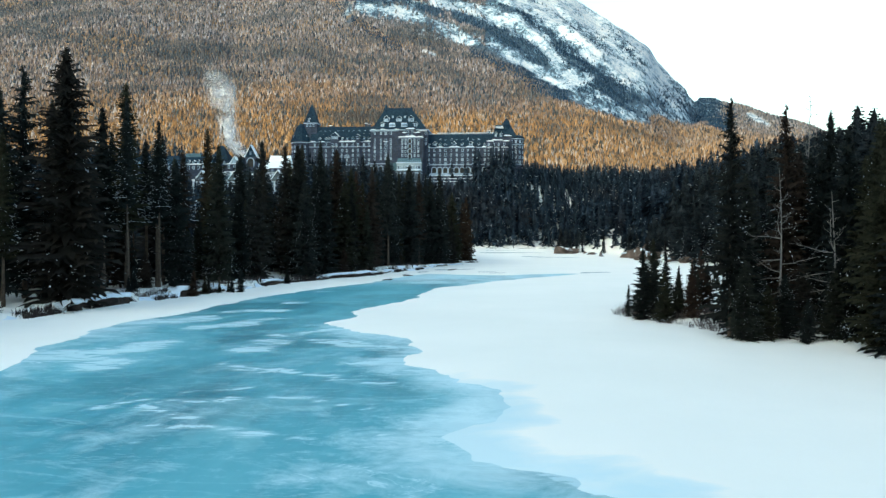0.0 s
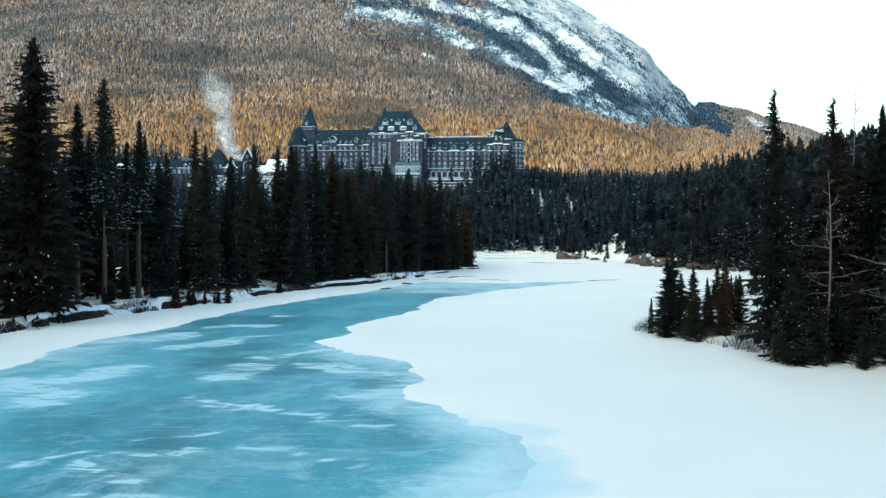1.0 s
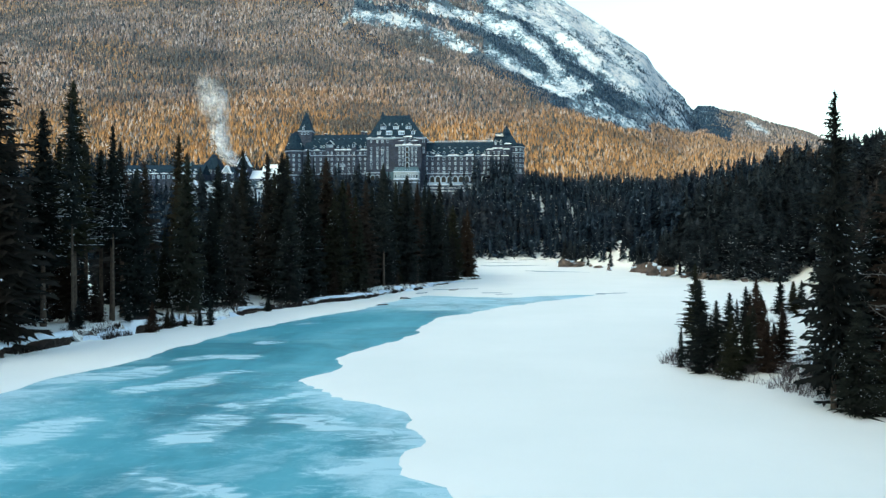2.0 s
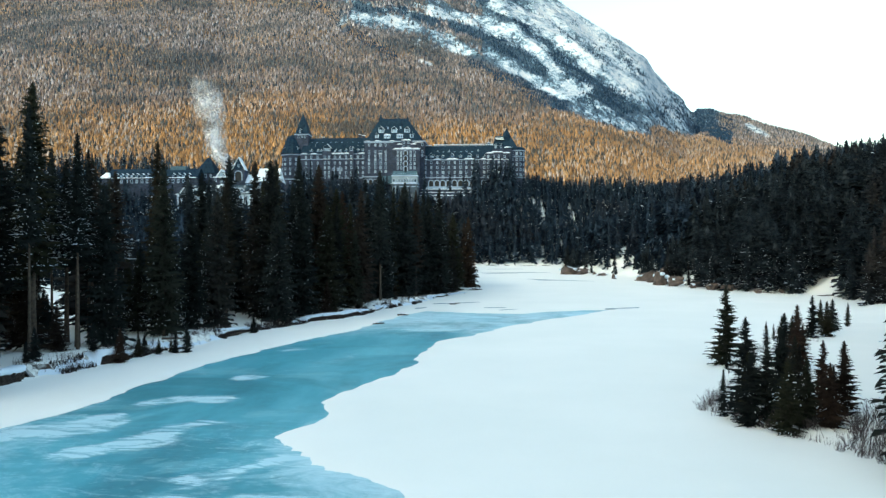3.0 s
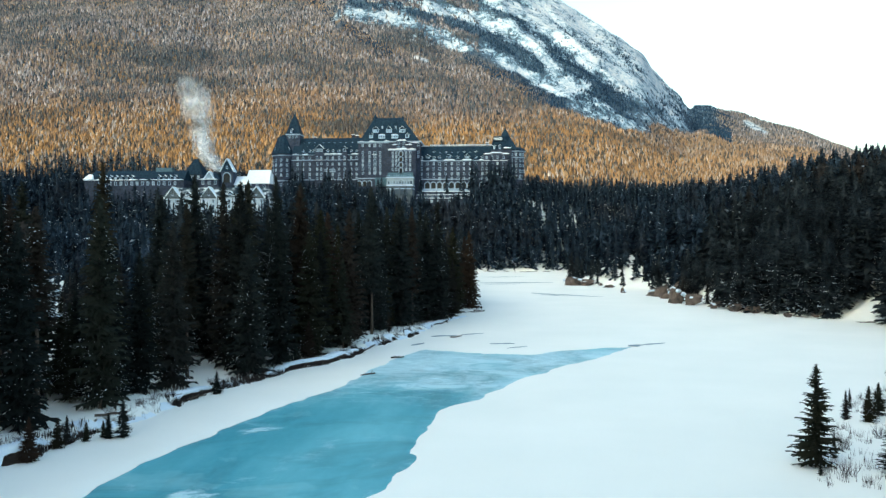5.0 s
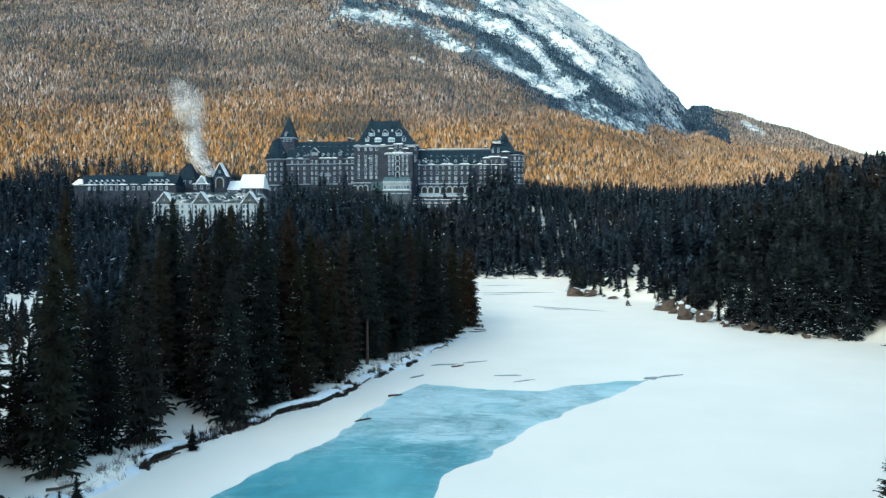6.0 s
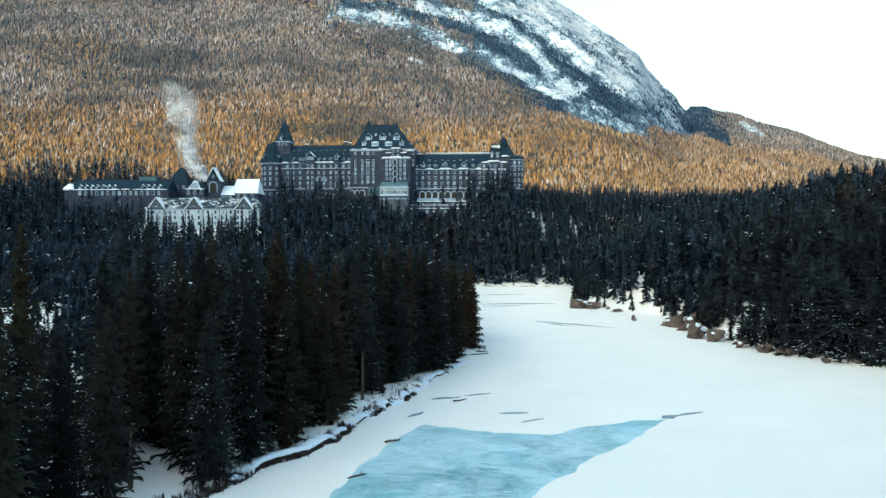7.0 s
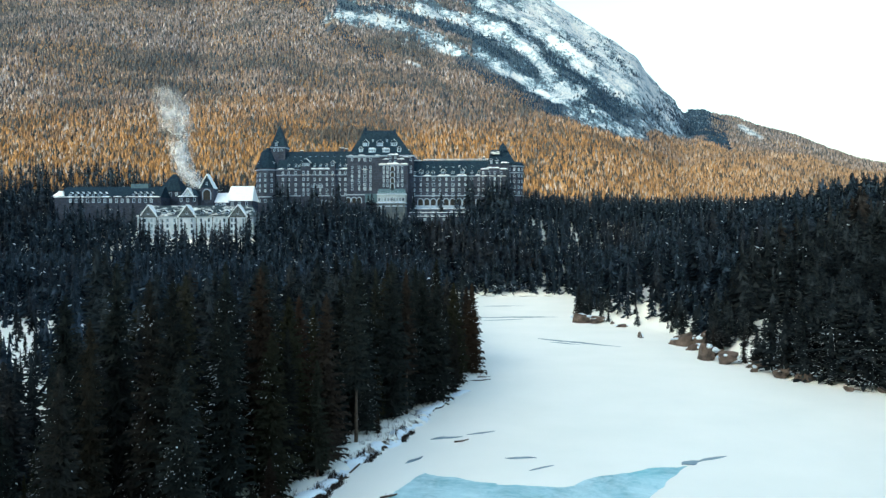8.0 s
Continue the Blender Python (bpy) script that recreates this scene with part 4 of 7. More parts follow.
def valley_woods():
    rnd = np.random.default_rng(5)
    fine, plain, sparse = [], [], []
    for k in range(6):
        v, f = spruce_shape(300 + k, 20, 2.8 + 0.3 * k, 185, 1, 0.01 + 0.006 * k, 0.5, core=0.5)
        fine.append((v / 20, f))
        v, f = light_spruce_shape(320 + k, 20, 2.7 + 0.32 * k, 130, 0.02 + 0.02 * k)
        plain.append((v / 20, f))
        v, f = light_spruce_shape(340 + k, 20, 2.5 + 0.34 * k, 80, 0.02)
        sparse.append((v / 20, f))
    x, y = jitter_grid(-330, 330, 60, 690, 5.0, rnd)
    d, left, right = inside_river(x, y)
    left, right = -left, -right
    keep = in_view(x, y) & (d < -2)
    keep &= ~((left > 0) & (left < 17) & (y < 285))
    keep &= ~((right > 0) & (y < 195) & (right < 24))
    keep &= ~((right > 0) & (right < 3.0) & (y > 190) & (y < 400))
    for x0, x1, y0, y1 in CLEAR:
        keep &= ~((x > x0) & (x < x1) & (y > y0) & (y < y1))
    keep &= ~((x > 26) & (x < 30) & (y > 529) & (y < 545))
    # bare snow slopes above the east shore
    keep &= ~((right > 0) & (right < 26) & (y > 230) & (y < 405) & (fbm(x, y, 11, 2, 61) > 0.18 + 0.03 * right))
    keep &= ~((y > 328) & (y < 425) & (np.abs(x - 45 - 0.2 * (y - 332)) < 1.7))
    keep &= ~((right > 0) & (right < 6.5) & (y > 318) & (y < 378))
    keep &= ~((right > 0) & (right < 11) & (y > 205) & (y < 318) & (fbm(x, y, 7, 2, 63) > 0.0))
    keep &= rnd.random(x.size) < np.where((y < 300) & (left > 0), 0.74, 0.97)
    # a snowy glade behind the west bank
    t = np.clip(((x + 62) * -76 + (y - 142) * 160) / (76 ** 2 + 160 ** 2), 0, 1)
    keep &= np.hypot(x + 62 + 76 * t, y - 142 - 160 * t) > 5.5 + 4.5 * t
    # thin open growth at the glade's near side
    open_wood = (x + 3 < -0.575 * (y - 84)) & (y > 120) & (y < 340)
    keep &= ~open_wood | (rnd.random(x.size) < 0.38)
    keep &= ~((y > 112) & (y < 190) & (np.abs(x + 46 + 0.64 * (y - 121)) < 4.6))
    keep &= ~((y > 147) & (y < 190) & (np.abs(x - np.interp(y, (147, 160, 190), (-33, -39.5, -44))) < 2.8))
    x, y, left = x[keep], y[keep], left[keep]
    # closer growth on the bluff
    bx, by = jitter_grid(-158, 84, 502, 548, 3.9, rnd)
    ok = (inside_river(bx, by)[0] < -1.5) & ~((bx > 26) & (bx < 29.5) & (by > 528)) & ~((bx > 15) & (rnd.random(bx.size) < 0.35))
    for x0, x1, y0, y1 in CLEAR[1:]:
        ok &= ~((bx > x0) & (bx < x1) & (by > y0) & (by < y1))
    bx, by = bx[ok], by[ok]
    hx2, hy2 = jitter_grid(14, 235, 548, 655, 5.0, rnd)
    bx, by = np.r_[bx, hx2], np.r_[by, hy2]
    # tall trees close before the hotel
    fx = np.array((-130.0, -127, -110, -107.5, -96.5, -94, -62, -17, -14.5, -5, -2.5, 0, 3, 6, 9))
    fy = 538 + 3 * np.sin(fx)
    bx, by = np.r_[bx, fx], np.r_[by, fy]
    seen = (by < 596) | (rnd.random(by.size) < 0.45)
    seen[-15:] = True
    bx, by = bx[seen], by[seen]
    x, y, left = np.r_[x, bx], np.r_[y, by], np.r_[left, np.interp(by, LEFT_Y, LEFT_X) - bx]
    z = height(x, y)[0]
    h = 15 + 9 * rnd.random(x.size) ** 1.3
    h = np.where((y > 430) & (x > 15), h * np.where(y > 545, 0.70, 0.85), h)
    h = np.where((x + 3 < -0.56 * (y - 84)) & (y < 340), h * 0.65, h)
    h = np.where((x > 20) & (y > 262) & (y < 405) & (x - np.interp(y, RIGHT_Y, RIGHT_X) < 14), h * 0.62, h)
    # low growth on the bluff before the hotel
    front = (y > 478) & (y < 546) & (x < 24) & (x > -260)
    tall = np.zeros(x.size, bool)
    tall[-15:] = True
    front &= ~tall
    h = np.where(tall, rnd.uniform(60, 67, x.size) + np.where(x > -20, 6.5, 0) - z, h)
    h = np.where(front, np.minimum(h, np.maximum(5.5, rnd.uniform(45, 57, x.size) + np.where((x > -85) & (x < -5), 4.0, 0) - z)), h)
    close = (y > 512) & (y < 531) & (x > -86) & (x < -4)
    h = np.where(close, np.clip(rnd.uniform(41, 52, x.size) - z, 9, 30), h)
    pts = np.c_[x, y, z - 0.3, h, rnd.uniform(0.95, 1.55, x.size)]
    pts[:, 3] = np.minimum(pts[:, 3], lane(x, y) * rnd.uniform(0.7, 1.0, x.size))
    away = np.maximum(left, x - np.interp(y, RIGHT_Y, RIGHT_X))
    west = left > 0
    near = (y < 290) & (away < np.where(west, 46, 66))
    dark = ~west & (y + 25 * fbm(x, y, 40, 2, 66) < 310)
    for sel, shapes, mat, label in ((west & near, fine, MAT_WOODS, "dense dark spruce woods behind the river bank"), (west & ~near, sparse, MAT_HAZED_FROST, "dense frosted spruce woods below the hotel, tinted with painted haze"),
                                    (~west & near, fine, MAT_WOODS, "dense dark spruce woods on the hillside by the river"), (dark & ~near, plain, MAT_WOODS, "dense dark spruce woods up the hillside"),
                                    (~west & ~dark & ~near & (y < 430), plain, MAT_HAZED_FROST, "frosted spruce woods on the slope above the shore, tinted with painted haze"), (~west & ~dark & ~near & (y >= 430), sparse, MAT_HAZED_FROST, "dense frosted spruce woods across the valley head, tinted with painted haze")):
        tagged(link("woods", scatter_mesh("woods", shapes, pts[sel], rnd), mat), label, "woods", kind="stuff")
    # darker woods on the mountain's foot behind the annexe, and young trees in the glade
    mx, my = jitter_grid(-480, -135, 636, 712, 7.0, rnd)
    ok = my < 712 - 55 * smoothstep(-330, -150, mx) + 26 * fbm(mx, my, 45, 3, 67)
    mx, my = mx[ok], my[ok]
    slim = [light_spruce_shape(360 + k, 20, 3.2 + 0.3 * k, 44, 0.02) for k in range(4)]
    foot = np.c_[mx, my, height(mx, my)[0] - 0.3, rnd.uniform(11, 19, mx.size), rnd.uniform(1.0, 1.5, mx.size)]
    tagged(link("woods", scatter_mesh("woods", [(v / 20, f) for v, f in slim], foot, rnd), MAT_HAZED_FROST), "dark spruce woods at the mountain's foot", "woods", kind="stuff")
    u = rnd.random(70)
    gx, gy = -78 - 60 * u + rnd.normal(0, 5.5, 70), 180 + 122 * u + rnd.normal(0, 5.5, 70)
    young = np.c_[gx, gy, height(gx, gy)[0] - 0.2, rnd.uniform(2.5, 9, 70), rnd.uniform(0.9, 1.3, 70)]
    tagged(link("woods", scatter_mesh("woods", plain, young, rnd), MAT_WOODS), "scattered young spruces in the snowy glade", "woods", kind="stuff")
    # young growth under the trees of the east shore
    ux, uy = jitter_grid(20, 130, 196, 410, 2.7, rnd)
    off = ux - np.interp(uy, RIGHT_Y, RIGHT_X)
    ok = (off > 0.6) & (off < 26) & (fbm(ux, uy, 7, 2, 63) < -0.05) & ((uy < 318) | (off > 4)) & (np.abs(ux - 45 - 0.2 * (uy - 332)) > 2.2) & (rnd.random(ux.size) < 0.7 - 0.02 * off)
    ux, uy = ux[ok], uy[ok]
    low = np.c_[ux, uy, height(ux, uy)[0] - 0.2, rnd.uniform(2.5, 8.5, ux.size), rnd.uniform(1.2, 1.9, ux.size)]
    tagged(link("woods", scatter_mesh("woods", plain, low, rnd), MAT_WOODS), "low young spruces under the shore woods", "woods", kind="stuff")
    e = np.array(EDGE)
    edge = np.c_[e[:, 0], e[:, 1], height(e[:, 0], e[:, 1])[0] - 0.2, e[:, 2], e[:, 3]]
    tagged(link("woods", scatter_mesh("woods", fine, edge, rnd), MAT_WOODS), "dark spruces at the edge of the shore woods", "woods", kind="stuff")
    # clots of snow through the woods
    sv, sf = snow_shape(9, 1.0, 0.15, 56, 0.0085)
    sel = (rnd.random(len(pts)) < 0.7) & near
    few = [snow_shape(60 + k, 1.0, 0.16, 12 + 7 * k, 0.017) for k in range(4)]
    far_sel = (rnd.random(len(pts)) < 0.75) & ~near
    tagged(link("woods_snow", scatter_mesh("woods_snow", few, pts[far_sel], rnd), MAT_SNOW), "flecks of snow on the boughs of the far woods", "snow", kind="stuff")
    tagged(link("woods_snow", scatter_mesh("woods_snow", [(sv, sf)], np.r_[pts[sel], edge, edge[edge[:, 0] > 20], low, low, young], rnd), MAT_SNOW), "clots of snow on the boughs of the woods", "snow", kind="stuff")


def mountain_woods():
    rnd = np.random.default_rng(8)
    shapes = []
    for k in range(6):
        n = 4
        a = np.arange(n) * math.tau / n + k
        j = 1 + 0.3 * np.sin(a * 3 + k * 2)
        wide = 0.23 + 0.03 * (k % 3)
        low = np.c_[wide * j * np.cos(a), wide * j * np.sin(a), 0.04 + 0.12 * np.cos(a * 2 + k)]
        v = np.r_[low, [[0.05 * math.sin(k * 2), 0.05 * math.cos(k), 1.0]]]
        shapes.append((v, np.array([(q, (q + 1) % n, n) for q in range(n)])))
    rows = []
    for y0, y1, step, lo, hi in ((645, 900, 2.7, 2.8, 6.4), (900, 1300, 3.4, 3.4, 7.2), (1300, 1850, 4.9, 4.6, 8.6), (1850, 2480, 7.0, 5.5, 9.5)):
        x, y = jitter_grid(-0.72 * y1, 0.66 * y1, y0, y1, step, rnd)
        keep = (x > -0.69 * y) & (x < 0.55 * y)
        x, y = x[keep], y[keep]
        z, cliff, slope, _ = height(x, y)
        bear = (x - 5) / (y - 16)
        open_snow, belt = cliff_cover(x, y, z)
        on_cliff = np.where(bear < -0.03, 0.72, 0.10 + 0.25 * smoothstep(0.2, 0.8, fbm(x, y, 40, 3, 53)))
        # the east wedge is packed with dark woods that imitate the cliff's cast shadow
        on_cliff = np.maximum(on_cliff, np.where(bear > 0.195, 0.99, 0.85) * np.minimum(1, np.where(bear > 0.195, 1.5, 1.0) * belt)) * (1 - 0.94 * open_snow * (1 - 0.7 * belt))
        on_cliff = np.where(bear > 0.285, 0.03, on_cliff)
        thin = np.where(cliff > 0.5, on_cliff, (0.95 - 0.25 * smoothstep(0.2, 0.9, fbm(x, y, 70, 3, 51))) * (1 - 0.9 * open_snow))
        cliff = np.where((cliff > 0.5) & (bear < -0.03) & (belt < 0.5), 0.0, np.maximum(cliff, belt))
        sel = rnd.random(x.size) < thin
        rows.append(np.c_[x, y, z - 0.4, rnd.uniform(lo, hi, x.size) * np.where(cliff > 0.5, 0.72, 1.0), rnd.uniform(0.8, 1.25, x.size), cliff][sel])
    pts = np.concatenate(rows)
    high = pts[:, 5] > 0.5
    tagged(link("cliff_woods", scatter_mesh("cliff_woods", shapes, pts[high], rnd), MAT_CLIFF_WOODS), "dark shade-blue woods below the snowy cliffs, partly in place of cast shadow", "woods", kind="stuff")
    pts = pts[~high]
    tagged(link("mountain_woods", scatter_mesh("mountain_woods", shapes, pts, rnd), MAT_LARCH), "rust and grey woods on the sunlit mountain side", "woods", kind="stuff")


valley_woods()
mountain_woods()


# ---- the hotel ----
def stone_material(name, a, b):
    m = Mat(name, 0.9, spec=0.08)
    blocks = m.node("ShaderNodeTexBrick")
    for k, v in (("Scale", 1.0), ("Mortar Size", 0.03), ("Brick Width", 0.9), ("Row Height", 0.42)):
        blocks.inputs[k].default_value = v
    blocks.inputs["Color1"].default_value = (*a, 1)
    blocks.inputs["Color2"].default_value = (*b, 1)
    blocks.inputs["Mortar"].default_value = (0.05, 0.055, 0.065, 1)
    sep = m.node("ShaderNodeSeparateXYZ")
    m.put(sep.inputs[0], m.geo("Position"))
    com = m.node("ShaderNodeCombineXYZ")
    m.put(com.inputs[0], m.math("ADD", sep.outputs["X"], sep.outputs["Y"]))
    m.put(com.inputs[1], sep.outputs["Z"])
    m.put(blocks.inputs["Vector"], com.outputs[0])
    c = m.mix(0.5, blocks.outputs["Color"], m.ramp(m.noise(0.25, 6), ((0.3, 0.25), (0.7, 0.8))), "SOFT_LIGHT")
    return m.colour(c).bump(m.noise(3.0, 4), 0.4, 0.05).m


def glass_material():
    m = Mat("window_glass", 0.12, spec=0.6)
    # the pale panes carry the blue cast of the shade in their colour
    return m.colour(m.mix(m.ramp(m.obj_random(), ((0.25, 0.0), (0.8, 1.0))), (0.03, 0.05, 0.08), (0.26, 0.34, 0.42))).m


# the blue of shade and distance is put into the stone, trim and slate
MAT_STONE = stone_material("shade_blue_stone", (0.022, 0.034, 0.062), (0.048, 0.068, 0.110))
MAT_TRIM = two_tone("shade_blue_trim", (0.21, 0.30, 0.43), (0.34, 0.46, 0.60), 0.7, 0.85)
MAT_SLATE = two_tone("shade_blue_slate", (0.006, 0.018, 0.034), (0.018, 0.042, 0.070), 0.8, 0.8, bump=0.4, spec=0.06)
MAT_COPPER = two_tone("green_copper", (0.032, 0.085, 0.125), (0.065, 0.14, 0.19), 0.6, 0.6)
MAT_GLASS = glass_material()


def dusted_material():
    """Slates half hidden under blown snow."""
    m = Mat("snow_dusted_slate", 0.7)
    f = m.ramp(m.noise(0.35, 6, 0.6, stretch=(0.6, 1, 1.4)), ((0.50, 0.0), (0.62, 1.0)))
    return m.colour(m.mix(f, (0.012, 0.035, 0.055), (0.58, 0.66, 0.72))).bump(f, 0.3, 0.1).m


MAT_DUSTED = dusted_material()
# render, base, frames, plaster and timber take the same painted shade-blue
MAT_CREAM = two_tone("shade_blue_render", (0.20, 0.27, 0.33), (0.31, 0.40, 0.475), 0.4, 0.85)
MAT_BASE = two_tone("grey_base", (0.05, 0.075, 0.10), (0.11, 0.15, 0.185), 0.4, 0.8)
MAT_FRAME = two_tone("shade_blue_frame", (0.31, 0.47, 0.67), (0.48, 0.64, 0.82), 1.0, 0.7)
MAT_WHITE_WALL = two_tone("shade_blue_plaster", (0.32, 0.42, 0.52), (0.46, 0.56, 0.66), 0.3, 0.85)
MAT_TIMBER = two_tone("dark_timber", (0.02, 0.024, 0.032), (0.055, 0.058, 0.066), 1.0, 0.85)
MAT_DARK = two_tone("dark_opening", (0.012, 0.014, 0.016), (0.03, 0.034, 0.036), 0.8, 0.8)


def hx(p, y=553.0):
    """Plan width of the hotel, drawn on its front and carried back to depth y."""
    return -3.3 + (-147.1 + (p - 449) * 0.348) * (y - 86) / 467


def hz(p):
    return 73.8 + (300 - p) * 0.348


FACE = 553.0


def hip(bm, x0, x1, y0, y1, z0, z1, rx0, rx1, ry0, ry1):
    """A hipped or mansard roof body: a base rectangle and a smaller top one."""
    b = [bm.verts.new(c) for c in ((x0, y0, z0), (x1, y0, z0), (x1, y1, z0), (x0, y1, z0))]
    t = [bm.verts.new(c) for c in ((rx0, ry0, z1), (rx1, ry0, z1), (rx1, ry1, z1), (rx0, ry1, z1))]
    bm.faces.new(b[::-1])
    bm.faces.new(t)
    for i in range(4):
        j = (i + 1) % 4
        bm.faces.new((b[i], b[j], t[j], t[i]))
    return bm


def drum(bm, x, y, rings, sides=10, turn=0.0):
    """A turned body: rings of (radius, z), closed at both ends."""
    loops = []
    for r, z in rings:
        loops.append([bm.verts.new((x + max(r, 0.02) * math.cos(math.tau * (k + turn) / sides), y + max(r, 0.02) * math.sin(math.tau * (k + turn) / sides), z)) for k in range(sides)])
    for a, b in zip(loops, loops[1:]):
        for k in range(sides):
            q = (k + 1) % sides
            bm.faces.new((a[k], a[q], b[q], b[k]))
    bm.faces.new(loops[0][::-1])
    bm.faces.new(loops[-1])
    return bm


def window_meshes(w, h):
    """Frame (a ring with sill and glazing bars) and pane, centred on the wall's face, looking towards -y."""
    bm = bmesh.new()
    t = 0.13
    def ring(a, up, low, yy):
        return [bm.verts.new(c) for c in ((-a, yy, low), (a, yy, low), (a, yy, up), (-a, yy, up))]
    inner, outer = ring(w / 2, h / 2, -h / 2, -0.14), ring(w / 2 + t, h / 2 + t * 1.4, -h / 2 - t * 1.6, -0.14)
    back_in, back_out = ring(w / 2, h / 2, -h / 2, 0.04), ring(w / 2 + t, h / 2 + t * 1.4, -h / 2 - t * 1.6, 0.04)
    for k in range(4):
        q = (k + 1) % 4
        bm.faces.new((outer[k], outer[q], inner[q], inner[k]))
        bm.faces.new((inner[k], inner[q], back_in[q], back_in[k]))
        bm.faces.new((back_out[k], back_out[q], outer[q], outer[k]))
    fr = bpy.data.meshes.new("window_frame")
    bm.to_mesh(fr)
    bm.free()
    bm = box(bmesh.new(), -w / 2, w / 2, -0.03, 0.02, -h / 2, h / 2)
    pane = bpy.data.meshes.new("pane")
    bm.to_mesh(pane)
    bm.free()
    return fr, pane


WIN = {k: window_meshes(*k) for k in ((1.25, 1.9), (1.0, 1.4), (1.5, 1.5), (1.9, 3.2), (0.9, 1.2))}


def window(parent, size, x, y, z, rz=0.0):
    fr, pane = WIN[size]
    w = link("window", fr, MAT_FRAME, parent)
    w.matrix_basis = pose(x, y, z, 0, 0, rz)
    link("pane", pane, MAT_GLASS, w)


def dormer(parent, x, y, z, w, h, deep, snow=True, face=None, panes=0):
    """A gabled dormer with its windows, standing out of a roof slope."""
    bm = box(bmesh.new(), x - w / 2, x + w / 2, y, y + deep, z, z + h)
    d = part("dormer", bm, face or MAT_SLATE, parent)
    o, rise = 0.25, w * 0.55

    def gable(y0, y1, half, low, high):
        bm = bmesh.new()
        a = [bm.verts.new(c) for c in ((x - half, y0, low), (x + half, y0, low), (x, y0, high))]
        b = [bm.verts.new(c) for c in ((x - half, y1, low), (x + half, y1, low), (x, y1, high))]
        bm.faces.new(a)
        bm.faces.new(b[::-1])
        for i in range(3):
            j = (i + 1) % 3
            bm.faces.new((a[j], a[i], b[i], b[j]))
        return bm

    part("dormer_roof", gable(y - 0.3, y + deep, w / 2 + o, z + h, z + h + rise), MAT_SLATE, d)
    if snow:
        t = 0.16 + 0.03 * w
        part("snow", gable(y + 0.25, y + deep, w / 2 + o + t * 0.7, z + h + t * 0.5, z + h + rise + t), MAT_SNOW, d, "snow on the dormer roof")
    fr, pane = WIN[(0.9, 1.2)]
    n = panes or max(1, round(w / 1.7))
    for k in range(n):
        s = link("dormer_window", fr, MAT_FRAME, d)
        s.matrix_basis = Matrix.Translation((x + (k - (n - 1) / 2) * w / n * 0.92, y, z + h * 0.52)) @ Matrix.Diagonal((w / n * 0.66, 1, h * 0.62, 1))
        link("pane", pane, MAT_GLASS, s)


def ledge(parent, x0, x1, y, z, deep=0.7, tall=0.45, name="snow_ledge"):
    """A ridge of snow lying on a cornice."""
    bm = bmesh.new()
    n = max(2, int((x1 - x0) / 1.2))
    rnd = random.Random(int(x0 * 10 + z * 7))
    loops = []
    for k in range(n + 1):
        x = x0 + (x1 - x0) * k / n
        t = tall * (0.6 + 0.5 * rnd.random()) * (0.4 if k in (0, n) else 1)
        d = deep * (0.8 + 0.4 * rnd.random())
        loops.append([bm.verts.new(c) for c in ((x, y - d, z), (x, y - d * 0.8, z + t * 0.8), (x, y - d * 0.2, z + t), (x, y + 0.1, z + t * 0.9), (x, y + 0.1, z))])
    for a, b in zip(loops, loops[1:]):
        for i in range(5):
            j = (i + 1) % 5
            bm.faces.new((a[i], b[i], b[j], a[j]))
    bm.faces.new(loops[0])
    bm.faces.new(loops[-1][::-1])
    bmesh.ops.recalc_face_normals(bm, faces=bm.faces)
    return part(name, bm, MAT_SNOW, parent, "white snow lying on a ledge")


def arch(parent, x, y, z, w, h):
    """An arched opening: pale surround with a dark recess."""
    bm = bmesh.new()
    n, t = 8, 0.55
    def ring(r, yy):
        pts = [(x - r, yy, z)] + [(x - r * math.cos(math.pi * k / n), yy, z + h - w / 2 + r * math.sin(math.pi * k / n)) for k in range(n + 1)] + [(x + r, yy, z)]
        return [bm.verts.new(c) for c in pts]
    oi, oo, bi = ring(w / 2, y - 0.3), ring(w / 2 + t, y - 0.3), ring(w / 2, y + 0.5)
    bo = ring(w / 2 + t, y + 0.1)
    for k in range(len(oi) - 1):
        bm.faces.new((oo[k], oo[k + 1], oi[k + 1], oi[k]))
        bm.faces.new((oi[k], oi[k + 1], bi[k + 1], bi[k]))
        bm.faces.new((bo[k + 1], bo[k], oo[k], oo[k + 1])[::-1])
    a = part("arch", bm, MAT_TRIM, parent, "pale stone arch")
    bm = bmesh.new()
    bm.faces.new([bm.verts.new(c) for c in [(x - w / 2, y - 0.1, z)] + [(x - w / 2 * math.cos(math.pi * k / n), y - 0.1, z + h - w / 2 + w / 2 * math.sin(math.pi * k / n)) for k in range(n + 1)] + [(x + w / 2, y - 0.1, z)]])
    part("pane", bm, MAT_DARK, a, "dark glazing")


def band(parent, x0, x1, y, z, t=0.45, out=0.4, name="cornice"):
    return part(name, box(bmesh.new(), x0, x1, y - out, y + 0.2, z, z + t), MAT_TRIM, parent, "pale stone cornice")


